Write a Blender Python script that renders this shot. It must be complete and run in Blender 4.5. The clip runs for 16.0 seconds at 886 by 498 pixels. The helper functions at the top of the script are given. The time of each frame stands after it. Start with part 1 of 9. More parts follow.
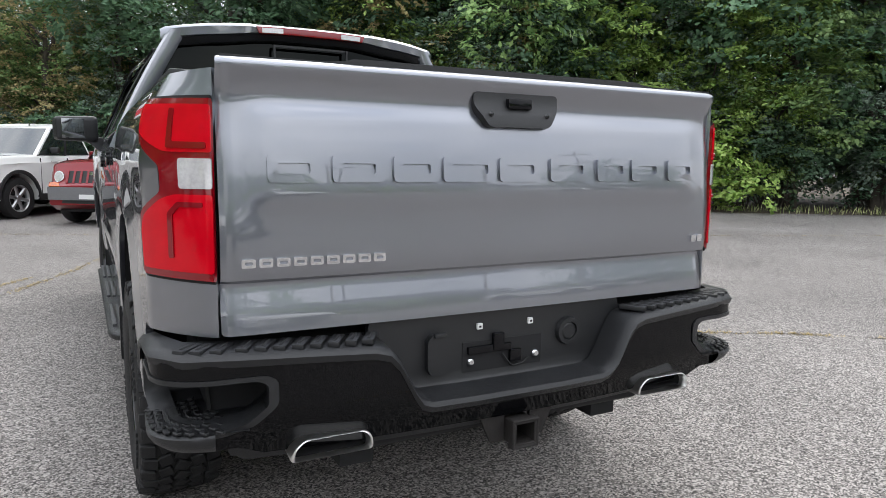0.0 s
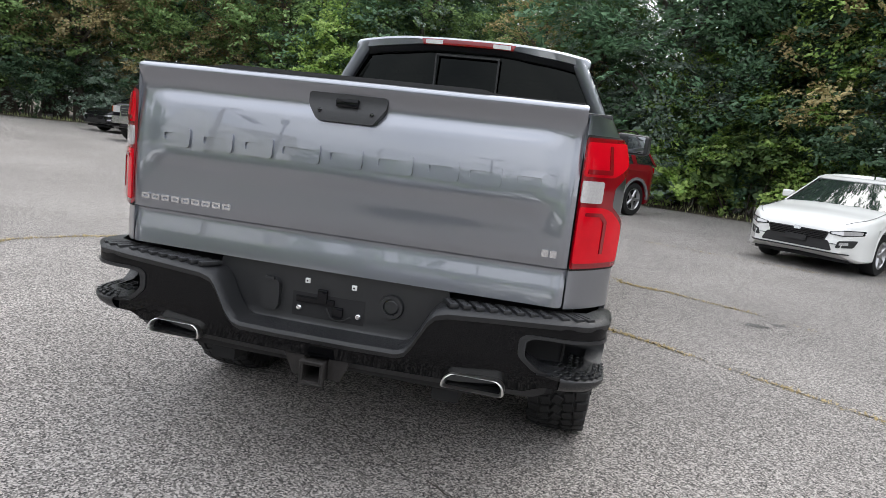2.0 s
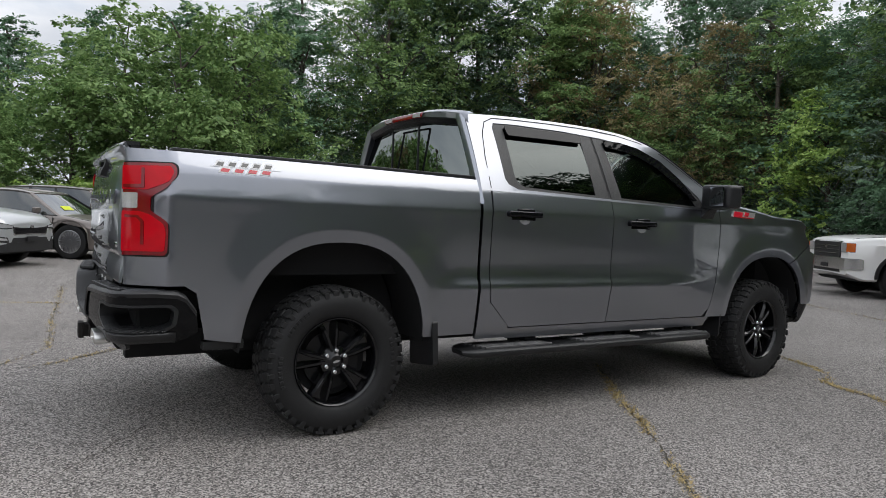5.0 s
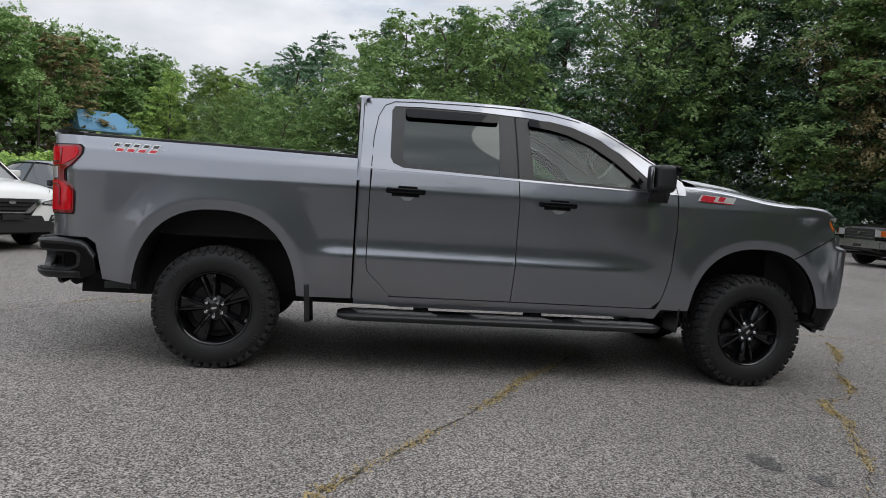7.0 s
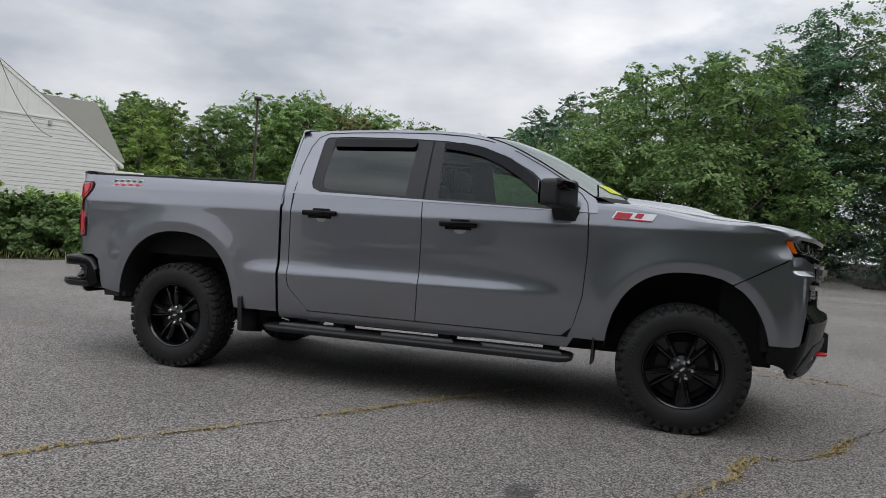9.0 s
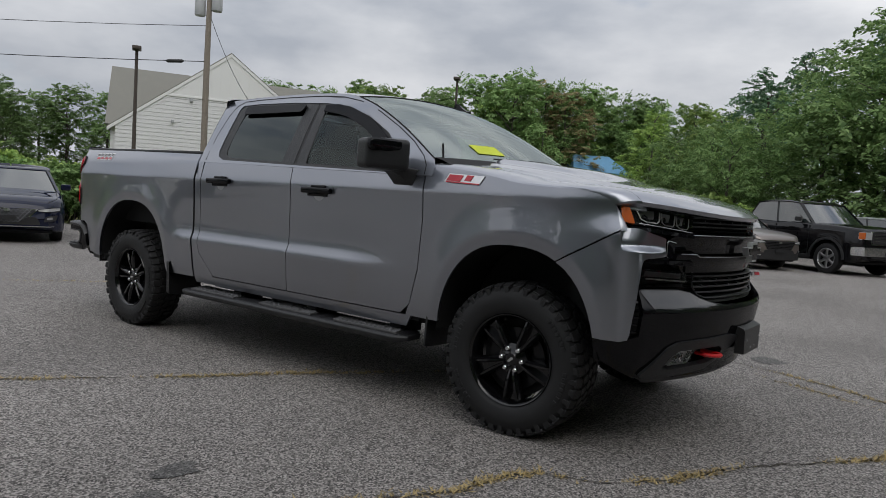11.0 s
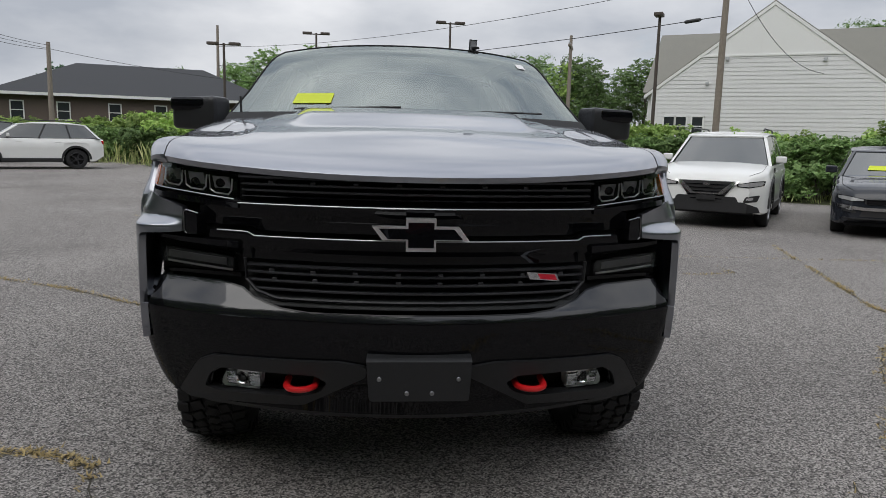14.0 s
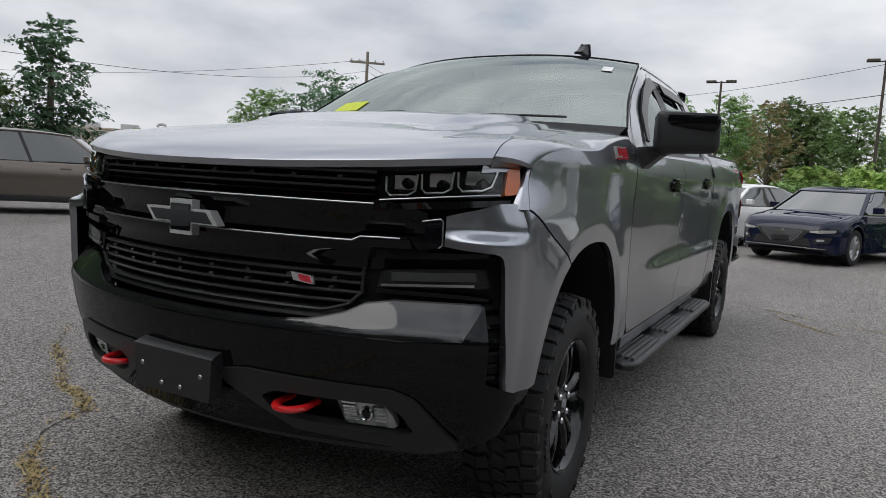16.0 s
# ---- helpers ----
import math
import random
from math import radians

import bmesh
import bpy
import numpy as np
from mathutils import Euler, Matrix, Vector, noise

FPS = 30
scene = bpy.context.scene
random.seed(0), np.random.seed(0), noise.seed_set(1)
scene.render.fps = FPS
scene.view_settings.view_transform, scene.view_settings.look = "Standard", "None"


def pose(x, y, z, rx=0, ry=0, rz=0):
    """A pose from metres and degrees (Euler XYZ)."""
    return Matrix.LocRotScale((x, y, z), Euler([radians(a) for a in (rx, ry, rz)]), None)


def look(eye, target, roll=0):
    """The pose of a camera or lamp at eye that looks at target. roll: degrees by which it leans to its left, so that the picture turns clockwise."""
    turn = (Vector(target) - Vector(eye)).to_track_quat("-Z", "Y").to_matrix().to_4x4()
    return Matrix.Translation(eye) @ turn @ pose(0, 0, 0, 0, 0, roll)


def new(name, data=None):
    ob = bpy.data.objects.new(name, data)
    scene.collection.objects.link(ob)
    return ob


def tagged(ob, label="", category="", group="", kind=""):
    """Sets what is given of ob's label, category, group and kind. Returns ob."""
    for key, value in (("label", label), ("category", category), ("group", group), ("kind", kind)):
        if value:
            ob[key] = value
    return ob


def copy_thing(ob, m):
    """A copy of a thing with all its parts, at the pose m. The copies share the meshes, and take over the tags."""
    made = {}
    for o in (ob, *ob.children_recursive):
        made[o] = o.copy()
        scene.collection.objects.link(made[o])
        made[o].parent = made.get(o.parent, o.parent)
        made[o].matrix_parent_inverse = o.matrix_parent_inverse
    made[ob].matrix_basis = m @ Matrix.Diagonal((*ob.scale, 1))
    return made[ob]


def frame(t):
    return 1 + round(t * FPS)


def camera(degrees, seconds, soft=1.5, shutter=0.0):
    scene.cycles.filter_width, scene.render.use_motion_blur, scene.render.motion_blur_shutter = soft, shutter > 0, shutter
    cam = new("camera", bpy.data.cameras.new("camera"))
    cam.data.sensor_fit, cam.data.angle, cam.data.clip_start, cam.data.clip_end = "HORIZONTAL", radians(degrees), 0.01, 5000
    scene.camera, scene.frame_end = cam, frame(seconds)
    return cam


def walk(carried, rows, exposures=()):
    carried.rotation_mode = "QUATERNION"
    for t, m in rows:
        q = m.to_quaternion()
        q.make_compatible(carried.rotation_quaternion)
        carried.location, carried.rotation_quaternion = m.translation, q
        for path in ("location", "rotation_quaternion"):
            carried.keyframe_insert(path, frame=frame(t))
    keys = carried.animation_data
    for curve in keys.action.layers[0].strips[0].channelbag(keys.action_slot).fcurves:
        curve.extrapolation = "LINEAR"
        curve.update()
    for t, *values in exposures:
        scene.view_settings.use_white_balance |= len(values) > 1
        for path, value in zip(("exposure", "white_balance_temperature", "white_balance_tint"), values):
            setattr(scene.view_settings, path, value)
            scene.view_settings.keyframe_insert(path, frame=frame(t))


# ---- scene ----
# ---- camera ----
cam = camera(65.5, 16.0, soft=0.4)
PATH = [
    (0, (-1.111, -2.769, 1.271), (-0.188, -1.014, 1.009), 0.8),
    (0.5, (-0.866, -3.144, 1.315), (-0.17, -1.292, 1.024), 3.2),
    (1, (-0.368, -3.343, 1.323), (-0.043, -1.393, 1.019), 4.4),
    (1.5, (0.219, -3.419, 1.368), (0.178, -1.447, 1.035), 6.7),
    (2, (0.888, -3.361, 1.365), (0.475, -1.432, 1.033), 6.5),
    (2.5, (1.537, -3.191, 1.308), (0.829, -1.34, 1.039), 6.2),
    (3, (2.143, -2.933, 1.208), (1.123, -1.219, 1.058), 6.2),
    (3.5, (2.78, -2.673, 1.214), (1.507, -1.135, 1.085), 5.2),
    (4, (3.358, -2.326, 1.207), (1.909, -0.95, 1.111), 4.4),
    (4.2, (3.606, -2.179, 1.201), (2.098, -0.869, 1.107), 3.7),
    (6.3, (5.228, 0.072, 1.223), (3.301, 0.592, 1.102), 4.4),
    (6.5, (5.329, 0.322, 1.241), (3.381, 0.754, 1.107), 4.7),
    (7, (5.572, 0.962, 1.231), (3.59, 1.188, 1.078), 3.7),
    (7.5, (5.654, 1.625, 1.176), (3.661, 1.623, 1.019), 4.1),
    (8, (5.676, 2.267, 1.17), (3.691, 2.073, 1.016), 5.4),
    (8.5, (5.561, 2.863, 1.127), (3.595, 2.498, 1.071), 4.0),
    (8.7, (5.527, 3.134, 1.109), (3.581, 2.676, 1.068), 3.6),
    (10.8, (4.229, 5.404, 1.183), (2.586, 4.267, 1.09), 4.4),
    (11, (4.026, 5.557, 1.192), (2.427, 4.364, 1.059), 3.7),
    (11.5, (3.428, 5.941, 1.214), (1.876, 4.689, 1.051), 1.6),
    (12, (2.768, 6.288, 1.295), (1.364, 4.883, 1.06), -1.1),
    (12.5, (2.049, 6.609, 1.325), (0.858, 5.02, 1.084), 0.5),
    (13, (1.373, 6.778, 1.331), (0.541, 4.981, 1.047), -0.8),
    (13.5, (0.727, 6.861, 1.332), (0.176, 4.963, 1.023), 1.7),
    (14, (0.111, 6.836, 1.334), (-0.054, 4.867, 1.022), 1.5),
    (14.5, (-0.477, 6.769, 1.345), (-0.233, 4.812, 1.015), 2.5),
    (15, (-0.929, 6.552, 1.298), (-0.396, 4.648, 0.997), 3.1),
    (15.5, (-1.369, 6.354, 1.26), (-0.572, 4.539, 0.996), 3.9),
    (16, (-1.705, 6.101, 1.198), (-0.74, 4.362, 0.989), 3.2),
]
EXPOSURES = [(0.0, 1.10), (1.5, 1.12), (2.5, 1.02), (3.0, 0.86), (4.0, 0.54), (7.0, 0.22), (8.5, 0.12), (11.0, -0.10), (12.5, 0.04), (16.0, 0.10)]
walk(cam, [(t, look(eye, target, roll)) for t, eye, target, roll in PATH], EXPOSURES)

# ---- world, sun ----
SUN_EL, SUN_AZ = 48.0, 35.0
world = bpy.data.worlds.new("sky")
scene.world = world
world.use_nodes = True
wn, wl = world.node_tree.nodes, world.node_tree.links
wn.clear()
w_out = wn.new("ShaderNodeOutputWorld")
w_bg = wn.new("ShaderNodeBackground")
w_sky = wn.new("ShaderNodeTexSky")
w_sky.sky_type = "NISHITA"
w_sky.sun_disc = False
w_sky.sun_elevation = radians(SUN_EL)
w_sky.sun_rotation = radians(SUN_AZ)
w_sky.dust_density = 2.0
w_tc = wn.new("ShaderNodeTexCoord")
w_map = wn.new("ShaderNodeMapping")
w_map.inputs["Scale"].default_value = (1.0, 1.0, 2.6)
w_n1 = wn.new("ShaderNodeTexNoise")
w_n1.inputs["Scale"].default_value = 2.3
w_n1.inputs["Detail"].default_value = 7.0
w_n1.inputs["Roughness"].default_value = 0.55
w_ramp = wn.new("ShaderNodeValToRGB")
w_ramp.color_ramp.elements[0].position = 0.24
w_ramp.color_ramp.elements[0].color = (0.12, 0.12, 0.12, 1)
w_ramp.color_ramp.elements[1].position = 0.42
w_ramp.color_ramp.elements[1].color = (1, 1, 1, 1)
w_n2 = wn.new("ShaderNodeTexNoise")
w_n2.inputs["Scale"].default_value = 3.4
w_n2.inputs["Detail"].default_value = 6.0
w_tone = wn.new("ShaderNodeValToRGB")
w_tone.color_ramp.elements[0].position = 0.32
w_tone.color_ramp.elements[0].color = (3.9, 4.2, 4.75, 1)
w_tone.color_ramp.elements[1].position = 0.72
w_tone.color_ramp.elements[1].color = (7.8, 7.9, 8.15, 1)
w_mix = wn.new("ShaderNodeMix")
w_mix.data_type = "RGBA"
wl.new(w_tc.outputs["Generated"], w_map.inputs["Vector"])
wl.new(w_map.outputs["Vector"], w_n1.inputs["Vector"])
wl.new(w_map.outputs["Vector"], w_n2.inputs["Vector"])
wl.new(w_n1.outputs["Fac"], w_ramp.inputs["Fac"])
wl.new(w_n2.outputs["Fac"], w_tone.inputs["Fac"])
wl.new(w_ramp.outputs["Color"], w_mix.inputs["Factor"])
wl.new(w_sky.outputs["Color"], w_mix.inputs[6])
wl.new(w_tone.outputs["Color"], w_mix.inputs[7])
# an overcast sky is brighter overhead than at its rim
w_sep = wn.new("ShaderNodeSeparateXYZ")
w_up = wn.new("ShaderNodeMapRange")
w_up.inputs["From Min"].default_value, w_up.inputs["From Max"].default_value = 0.12, 0.95
w_up.inputs["To Min"].default_value, w_up.inputs["To Max"].default_value = 0.78, 1.45
w_lift = wn.new("ShaderNodeVectorMath")
w_lift.operation = "SCALE"
wl.new(w_tc.outputs["Generated"], w_sep.inputs["Vector"])
wl.new(w_sep.outputs["Z"], w_up.inputs["Value"])
wl.new(w_mix.outputs[2], w_lift.inputs[0])
wl.new(w_up.outputs["Result"], w_lift.inputs["Scale"])
wl.new(w_lift.outputs["Vector"], w_bg.inputs["Color"])
w_bg.inputs["Strength"].default_value = 0.132
wl.new(w_bg.outputs["Background"], w_out.inputs["Surface"])

sun_data = bpy.data.lights.new("sun", "SUN")
sun_data.energy = 0.9
sun_data.angle = radians(50)
sun_data.color = (1.0, 0.97, 0.92)
sun = new("sun", sun_data)
sun.matrix_world = look((0, 0, 30), (-math.sin(radians(SUN_AZ)) * math.cos(radians(SUN_EL)), -math.cos(radians(SUN_AZ)) * math.cos(radians(SUN_EL)), 30 - math.sin(radians(SUN_EL))))


# ---- materials ----
def material(name, base, rough=0.5, metal=0.0, coat=0.0, grain=0.0, grain_scale=40.0, bump=0.0, bump_scale=200.0, spec=0.5, blotch=0.0, blotch_scale=1.5, random_tint=0.0, island_tint=0.0, transmission=0.0, coat_rough=0.03, coat_ior=1.5):
    """A procedural surface: colour varied at two scales, roughness varied with it, and fine relief."""
    m = bpy.data.materials.new(name)
    m.use_nodes = True
    nt = m.node_tree
    b = nt.nodes["Principled BSDF"]
    b.inputs["Base Color"].default_value = (*base, 1)
    b.inputs["Roughness"].default_value = rough
    b.inputs["Metallic"].default_value = metal
    b.inputs["Coat Weight"].default_value = coat
    b.inputs["Coat IOR"].default_value = coat_ior
    b.inputs["Coat Roughness"].default_value = coat_rough
    b.inputs["Specular IOR Level"].default_value = spec
    b.inputs["Transmission Weight"].default_value = transmission
    tc = nt.nodes.new("ShaderNodeTexCoord")
    value = None

    def scaled(src, lo, hi):
        r = nt.nodes.new("ShaderNodeMapRange")
        r.inputs["To Min"].default_value, r.inputs["To Max"].default_value = lo, hi
        nt.links.new(src, r.inputs["Value"])
        return r.outputs["Result"]

    def times(a, c):
        if a is None:
            return c
        q = nt.nodes.new("ShaderNodeMath")
        q.operation = "MULTIPLY"
        nt.links.new(a, q.inputs[0])
        nt.links.new(c, q.inputs[1])
        return q.outputs["Value"]

    if grain:
        n = nt.nodes.new("ShaderNodeTexNoise")
        n.inputs["Scale"].default_value, n.inputs["Detail"].default_value = grain_scale, 5
        nt.links.new(tc.outputs["Object"], n.inputs["Vector"])
        value = times(value, scaled(n.outputs["Fac"], 1 - grain, 1 + grain))
    if blotch:
        n = nt.nodes.new("ShaderNodeTexNoise")
        n.inputs["Scale"].default_value, n.inputs["Detail"].default_value = blotch_scale, 4
        nt.links.new(tc.outputs["Object"], n.inputs["Vector"])
        value = times(value, scaled(n.outputs["Fac"], 1 - blotch, 1 + blotch))
        r = scaled(n.outputs["Fac"], rough * 0.8, min(1, rough * 1.2))
        nt.links.new(r, b.inputs["Roughness"])
    if random_tint:
        n = nt.nodes.new("ShaderNodeObjectInfo")
        value = times(value, scaled(n.outputs["Random"], 1 - random_tint, 1 + random_tint))
    if island_tint:
        n = nt.nodes.new("ShaderNodeNewGeometry")
        value = times(value, scaled(n.outputs["Random Per Island"], 1 - island_tint, 1 + island_tint))
    if value is not None:
        mul = nt.nodes.new("ShaderNodeVectorMath")
        mul.operation = "SCALE"
        mul.inputs[0].default_value = base
        nt.links.new(value, mul.inputs["Scale"])
        nt.links.new(mul.outputs["Vector"], b.inputs["Base Color"])
    if bump:
        n = nt.nodes.new("ShaderNodeTexNoise")
        n.inputs["Scale"].default_value, n.inputs["Detail"].default_value = bump_scale, 3
        nt.links.new(tc.outputs["Object"], n.inputs["Vector"])
        k = nt.nodes.new("ShaderNodeBump")
        k.inputs["Strength"].default_value, k.inputs["Distance"].default_value = bump, 0.004
        nt.links.new(n.outputs["Fac"], k.inputs["Height"])
        nt.links.new(k.outputs["Normal"], b.inputs["Normal"])
    return m


def glass(name, tint, gloss=1.0, ior=1.6):
    """A thin pane: tinted see-through, with a mirror sheen that grows at a slant."""
    m = bpy.data.materials.new(name)
    m.use_nodes = True
    nt = m.node_tree
    nt.nodes.clear()
    out = nt.nodes.new("ShaderNodeOutputMaterial")
    mix = nt.nodes.new("ShaderNodeMixShader")
    t = nt.nodes.new("ShaderNodeBsdfTransparent")
    t.inputs["Color"].default_value = (*tint, 1)
    g = nt.nodes.new("ShaderNodeBsdfGlossy")
    g.inputs["Roughness"].default_value = 0.015
    g.inputs["Color"].default_value = (gloss * 0.92, gloss, gloss * 0.97, 1)
    f = nt.nodes.new("ShaderNodeFresnel")
    f.inputs["IOR"].default_value = ior
    nt.links.new(f.outputs["Fac"], mix.inputs["Fac"])
    nt.links.new(t.outputs["BSDF"], mix.inputs[1])
    nt.links.new(g.outputs["BSDF"], mix.inputs[2])
    nt.links.new(mix.outputs["Shader"], out.inputs["Surface"])
    return m


PAINT = material("grey_metallic_paint", (0.250, 0.263, 0.300), 0.34, 1.0, 1.0, grain=0.10, grain_scale=1400, blotch=0.03, coat_rough=0.012, coat_ior=1.95)
GLOSS_BLACK = material("gloss_black_paint", (0.0050, 0.0050, 0.0062), 0.3, 0.0, 0.52, spec=0.0, blotch=0.1, blotch_scale=3, coat_rough=0.01)
CAP_BLACK = material("polished_black_cap", (0.008, 0.008, 0.010), 0.3, 0.0, 1.0, spec=0.1, blotch=0.1, blotch_scale=3, coat_ior=1.62)
FRAME_SATIN = material("satin_grey_black_frame", (0.014, 0.0145, 0.016), 0.42, spec=0.45, grain=0.15, grain_scale=60, bump=0.2, bump_scale=900)
TREAD_GREY = material("worn_tread_plastic", (0.085, 0.085, 0.088), 0.4, grain=0.2, grain_scale=60)
EDGE_GREY = material("dark_satin_metal_edge", (0.34, 0.345, 0.355), 0.28, 1.0, grain=0.1)
SATIN_BLACK = material("satin_black_plastic", (0.0145, 0.0150, 0.0165), 0.38, spec=0.5, grain=0.15, grain_scale=60, bump=0.25, bump_scale=900)
BUMPER_GLOSS = material("gloss_black_bumper", (0.0035, 0.0036, 0.0042), 0.16, 0.0, 0.45, spec=0.0, blotch=0.15, blotch_scale=4, coat_rough=0.01)
EDGE_CHROME = material("bright_edge_chrome", (0.78, 0.78, 0.79), 0.3, 0.8, blotch=0.06, blotch_scale=14)
BAR_SATIN = material("satin_grille_plastic", (0.024, 0.0245, 0.027), 0.34, spec=0.5, grain=0.15, grain_scale=60)
MATT_BLACK = material("matt_black_liner", (0.010, 0.010, 0.011), 0.85, grain=0.2)
RUBBER = material("tyre_rubber", (0.0125, 0.0125, 0.0132), 0.62, spec=0.4, grain=0.25, grain_scale=30, bump=0.3, bump_scale=300, blotch=0.2, blotch_scale=6)
RIM_BLACK = material("gloss_black_alloy", (0.005, 0.005, 0.006), 0.2, 0.0, 0.8, spec=0.15, blotch=0.1, blotch_scale=9)
CHROME = material("chrome", (0.75, 0.76, 0.78), 0.12, 1.0, blotch=0.06, blotch_scale=14)
STEEL = material("brushed_steel_tip", (0.74, 0.73, 0.71), 0.30, 1.0, grain=0.2, grain_scale=30)
RUST = material("rusty_hitch_steel", (0.018, 0.0155, 0.0145), 0.75, 0.2, grain=0.5, grain_scale=25, bump=0.5)
RED_LENS = material("red_lamp_lens", (0.60, 0.002, 0.012), 0.12, 0.0, 0.45, spec=0.1, grain=0.25, grain_scale=12)
DARK_RED_LENS = material("dark_red_lamp_lens", (0.22, 0.001, 0.006), 0.15, 0.0, 0.9, spec=0.4, grain=0.12, grain_scale=14)
CLEAR_LENS = material("clear_lamp_lens", (0.62, 0.60, 0.60), 0.15, 0.3, 1.0, grain=0.25, grain_scale=120)
AMBER = material("amber_lamp_lens", (0.50, 0.095, 0.003), 0.2, 0.0, 0.9, grain=0.2, grain_scale=20)
LAMP_DARK = material("dark_lamp_housing", (0.010, 0.0105, 0.012), 0.2, 0.0, 0.15, spec=0.2, grain=0.2)
HOOK_RED = material("red_tow_hook_paint", (0.62, 0.012, 0.015), 0.32, 0.0, 0.6, grain=0.1)
BADGE_RED = material("red_badge", (0.55, 0.01, 0.03), 0.3, 0.0, 0.5, grain=0.08)
WHITE_PLASTIC = material("white_plastic", (0.75, 0.75, 0.74), 0.4, grain=0.05)
STICKER = material("yellow_sticker", (0.58, 0.66, 0.02), 0.6, grain=0.06)
DECAL_GREY = material("silver_decal", (0.42, 0.43, 0.45), 0.4, 0.3, grain=0.08)
INTERIOR = material("dark_cabin_trim", (0.035, 0.036, 0.038), 0.8, grain=0.2)
SEAT_CLOTH = material("black_seat_cloth", (0.028, 0.028, 0.030), 0.9, grain=0.3, bump=0.3)
CLEAR_GLASS = glass("clear_window_glass", (0.50, 0.66, 0.61), 0.95, 1.5)
SHIELD_GLASS = glass("windscreen_glass", (0.72, 0.82, 0.79), 0.95, 3.6)
DARK_GLASS = glass("tinted_window_glass", (0.012, 0.012, 0.014), 0.95, 1.75)
# mirror sheen cut low, standing in for dark trees reflected in the rear window
REAR_GLASS = glass("filmed_rear_glass", (0.012, 0.012, 0.014), 0.28, 1.5)
MIRROR = material("door_mirror_glass", (0.30, 0.31, 0.32), 0.04, 1.0, blotch=0.05, blotch_scale=9)
FOG_LENS = material("bright_fog_lens", (0.90, 0.90, 0.90), 0.25, 0.5, 0.5, grain=0.2, grain_scale=150)
LAMP_GLASS = glass("lamp_cover_glass", (0.95, 0.95, 0.95), 1.0, 1.35)


# ---- mesh helpers ----
def part(name, bm, mat, parent=None, label="", smooth=True, sharp=32.0):
    """Links a bmesh as one mesh object under a thing or a part."""
    me = bpy.data.meshes.new(name)
    bm.normal_update()
    bm.to_mesh(me)
    bm.free()
    me.materials.append(mat)
    if smooth:
        me.shade_smooth()
        me.set_sharp_from_angle(angle=radians(sharp))
    ob = new(name, me)
    ob.parent = parent
    if label:
        ob["label"] = label
    return ob


def mirrored(ob, parent=None):
    """The twin of a part on the other side of the plane x = 0."""
    bm = bmesh.new()
    bm.from_mesh(ob.data)
    for v in bm.verts:
        v.co.x = -v.co.x
    bmesh.ops.reverse_faces(bm, faces=bm.faces)
    twin = part(ob.name.split(".")[0], bm, ob.data.materials[0], parent or ob.parent, ob.get("label", ""))
    twin.matrix_basis = Matrix.Diagonal((1, 1, 1, 1))
    twin.location = (-ob.location.x, ob.location.y, ob.location.z)
    return twin


def empty(name, label, category, group="", at=None):
    e = new(name)
    if at is not None:
        e.matrix_world = at
    return tagged(e, label, category, group)


def curve(*pts):
    """A smooth monotone curve through the points (x, y)."""
    xs, ys = [float(p[0]) for p in pts], [float(p[1]) for p in pts]
    h = [xs[i + 1] - xs[i] for i in range(len(xs) - 1)]
    d = [(ys[i + 1] - ys[i]) / h[i] for i in range(len(h))]
    m = [d[0]] + [0 if d[i - 1] * d[i] <= 0 else 2 * d[i - 1] * d[i] / (d[i - 1] + d[i]) for i in range(1, len(h))] + [d[-1]]

    def f(x):
        if x <= xs[0]:
            return ys[0]
        if x >= xs[-1]:
            return ys[-1]
        i = next(k for k in range(len(h)) if x <= xs[k + 1])
        t = (x - xs[i]) / h[i]
        return ys[i] * (1 + 2 * t) * (1 - t) ** 2 + m[i] * h[i] * t * (1 - t) ** 2 + ys[i + 1] * t * t * (3 - 2 * t) + m[i + 1] * h[i] * t * t * (t - 1)

    return f


def smooth01(t):
    t = min(1.0, max(0.0, t))
    return t * t * (3 - 2 * t)


def fillet(poly, r, n=4):
    """A closed outline with its corners rounded."""
    out = []
    k = len(poly)
    for i in range(k):
        p, a, c = Vector(poly[i]).to_2d(), Vector(poly[i - 1]).to_2d(), Vector(poly[(i + 1) % k]).to_2d()
        u, v = a - p, c - p
        q = min(r, 0.45 * u.length, 0.45 * v.length)
        s, e = p + u.normalized() * q, p + v.normalized() * q
        for j in range(n + 1):
            t = j / n
            w = s * (1 - t) ** 2 + p * 2 * t * (1 - t) + e * t * t
            out.append((w.x, w.y))
    return out


def steps(a, b, d):
    k = max(1, round((b - a) / d))
    return [a + (b - a) * i / k for i in range(1, k)]


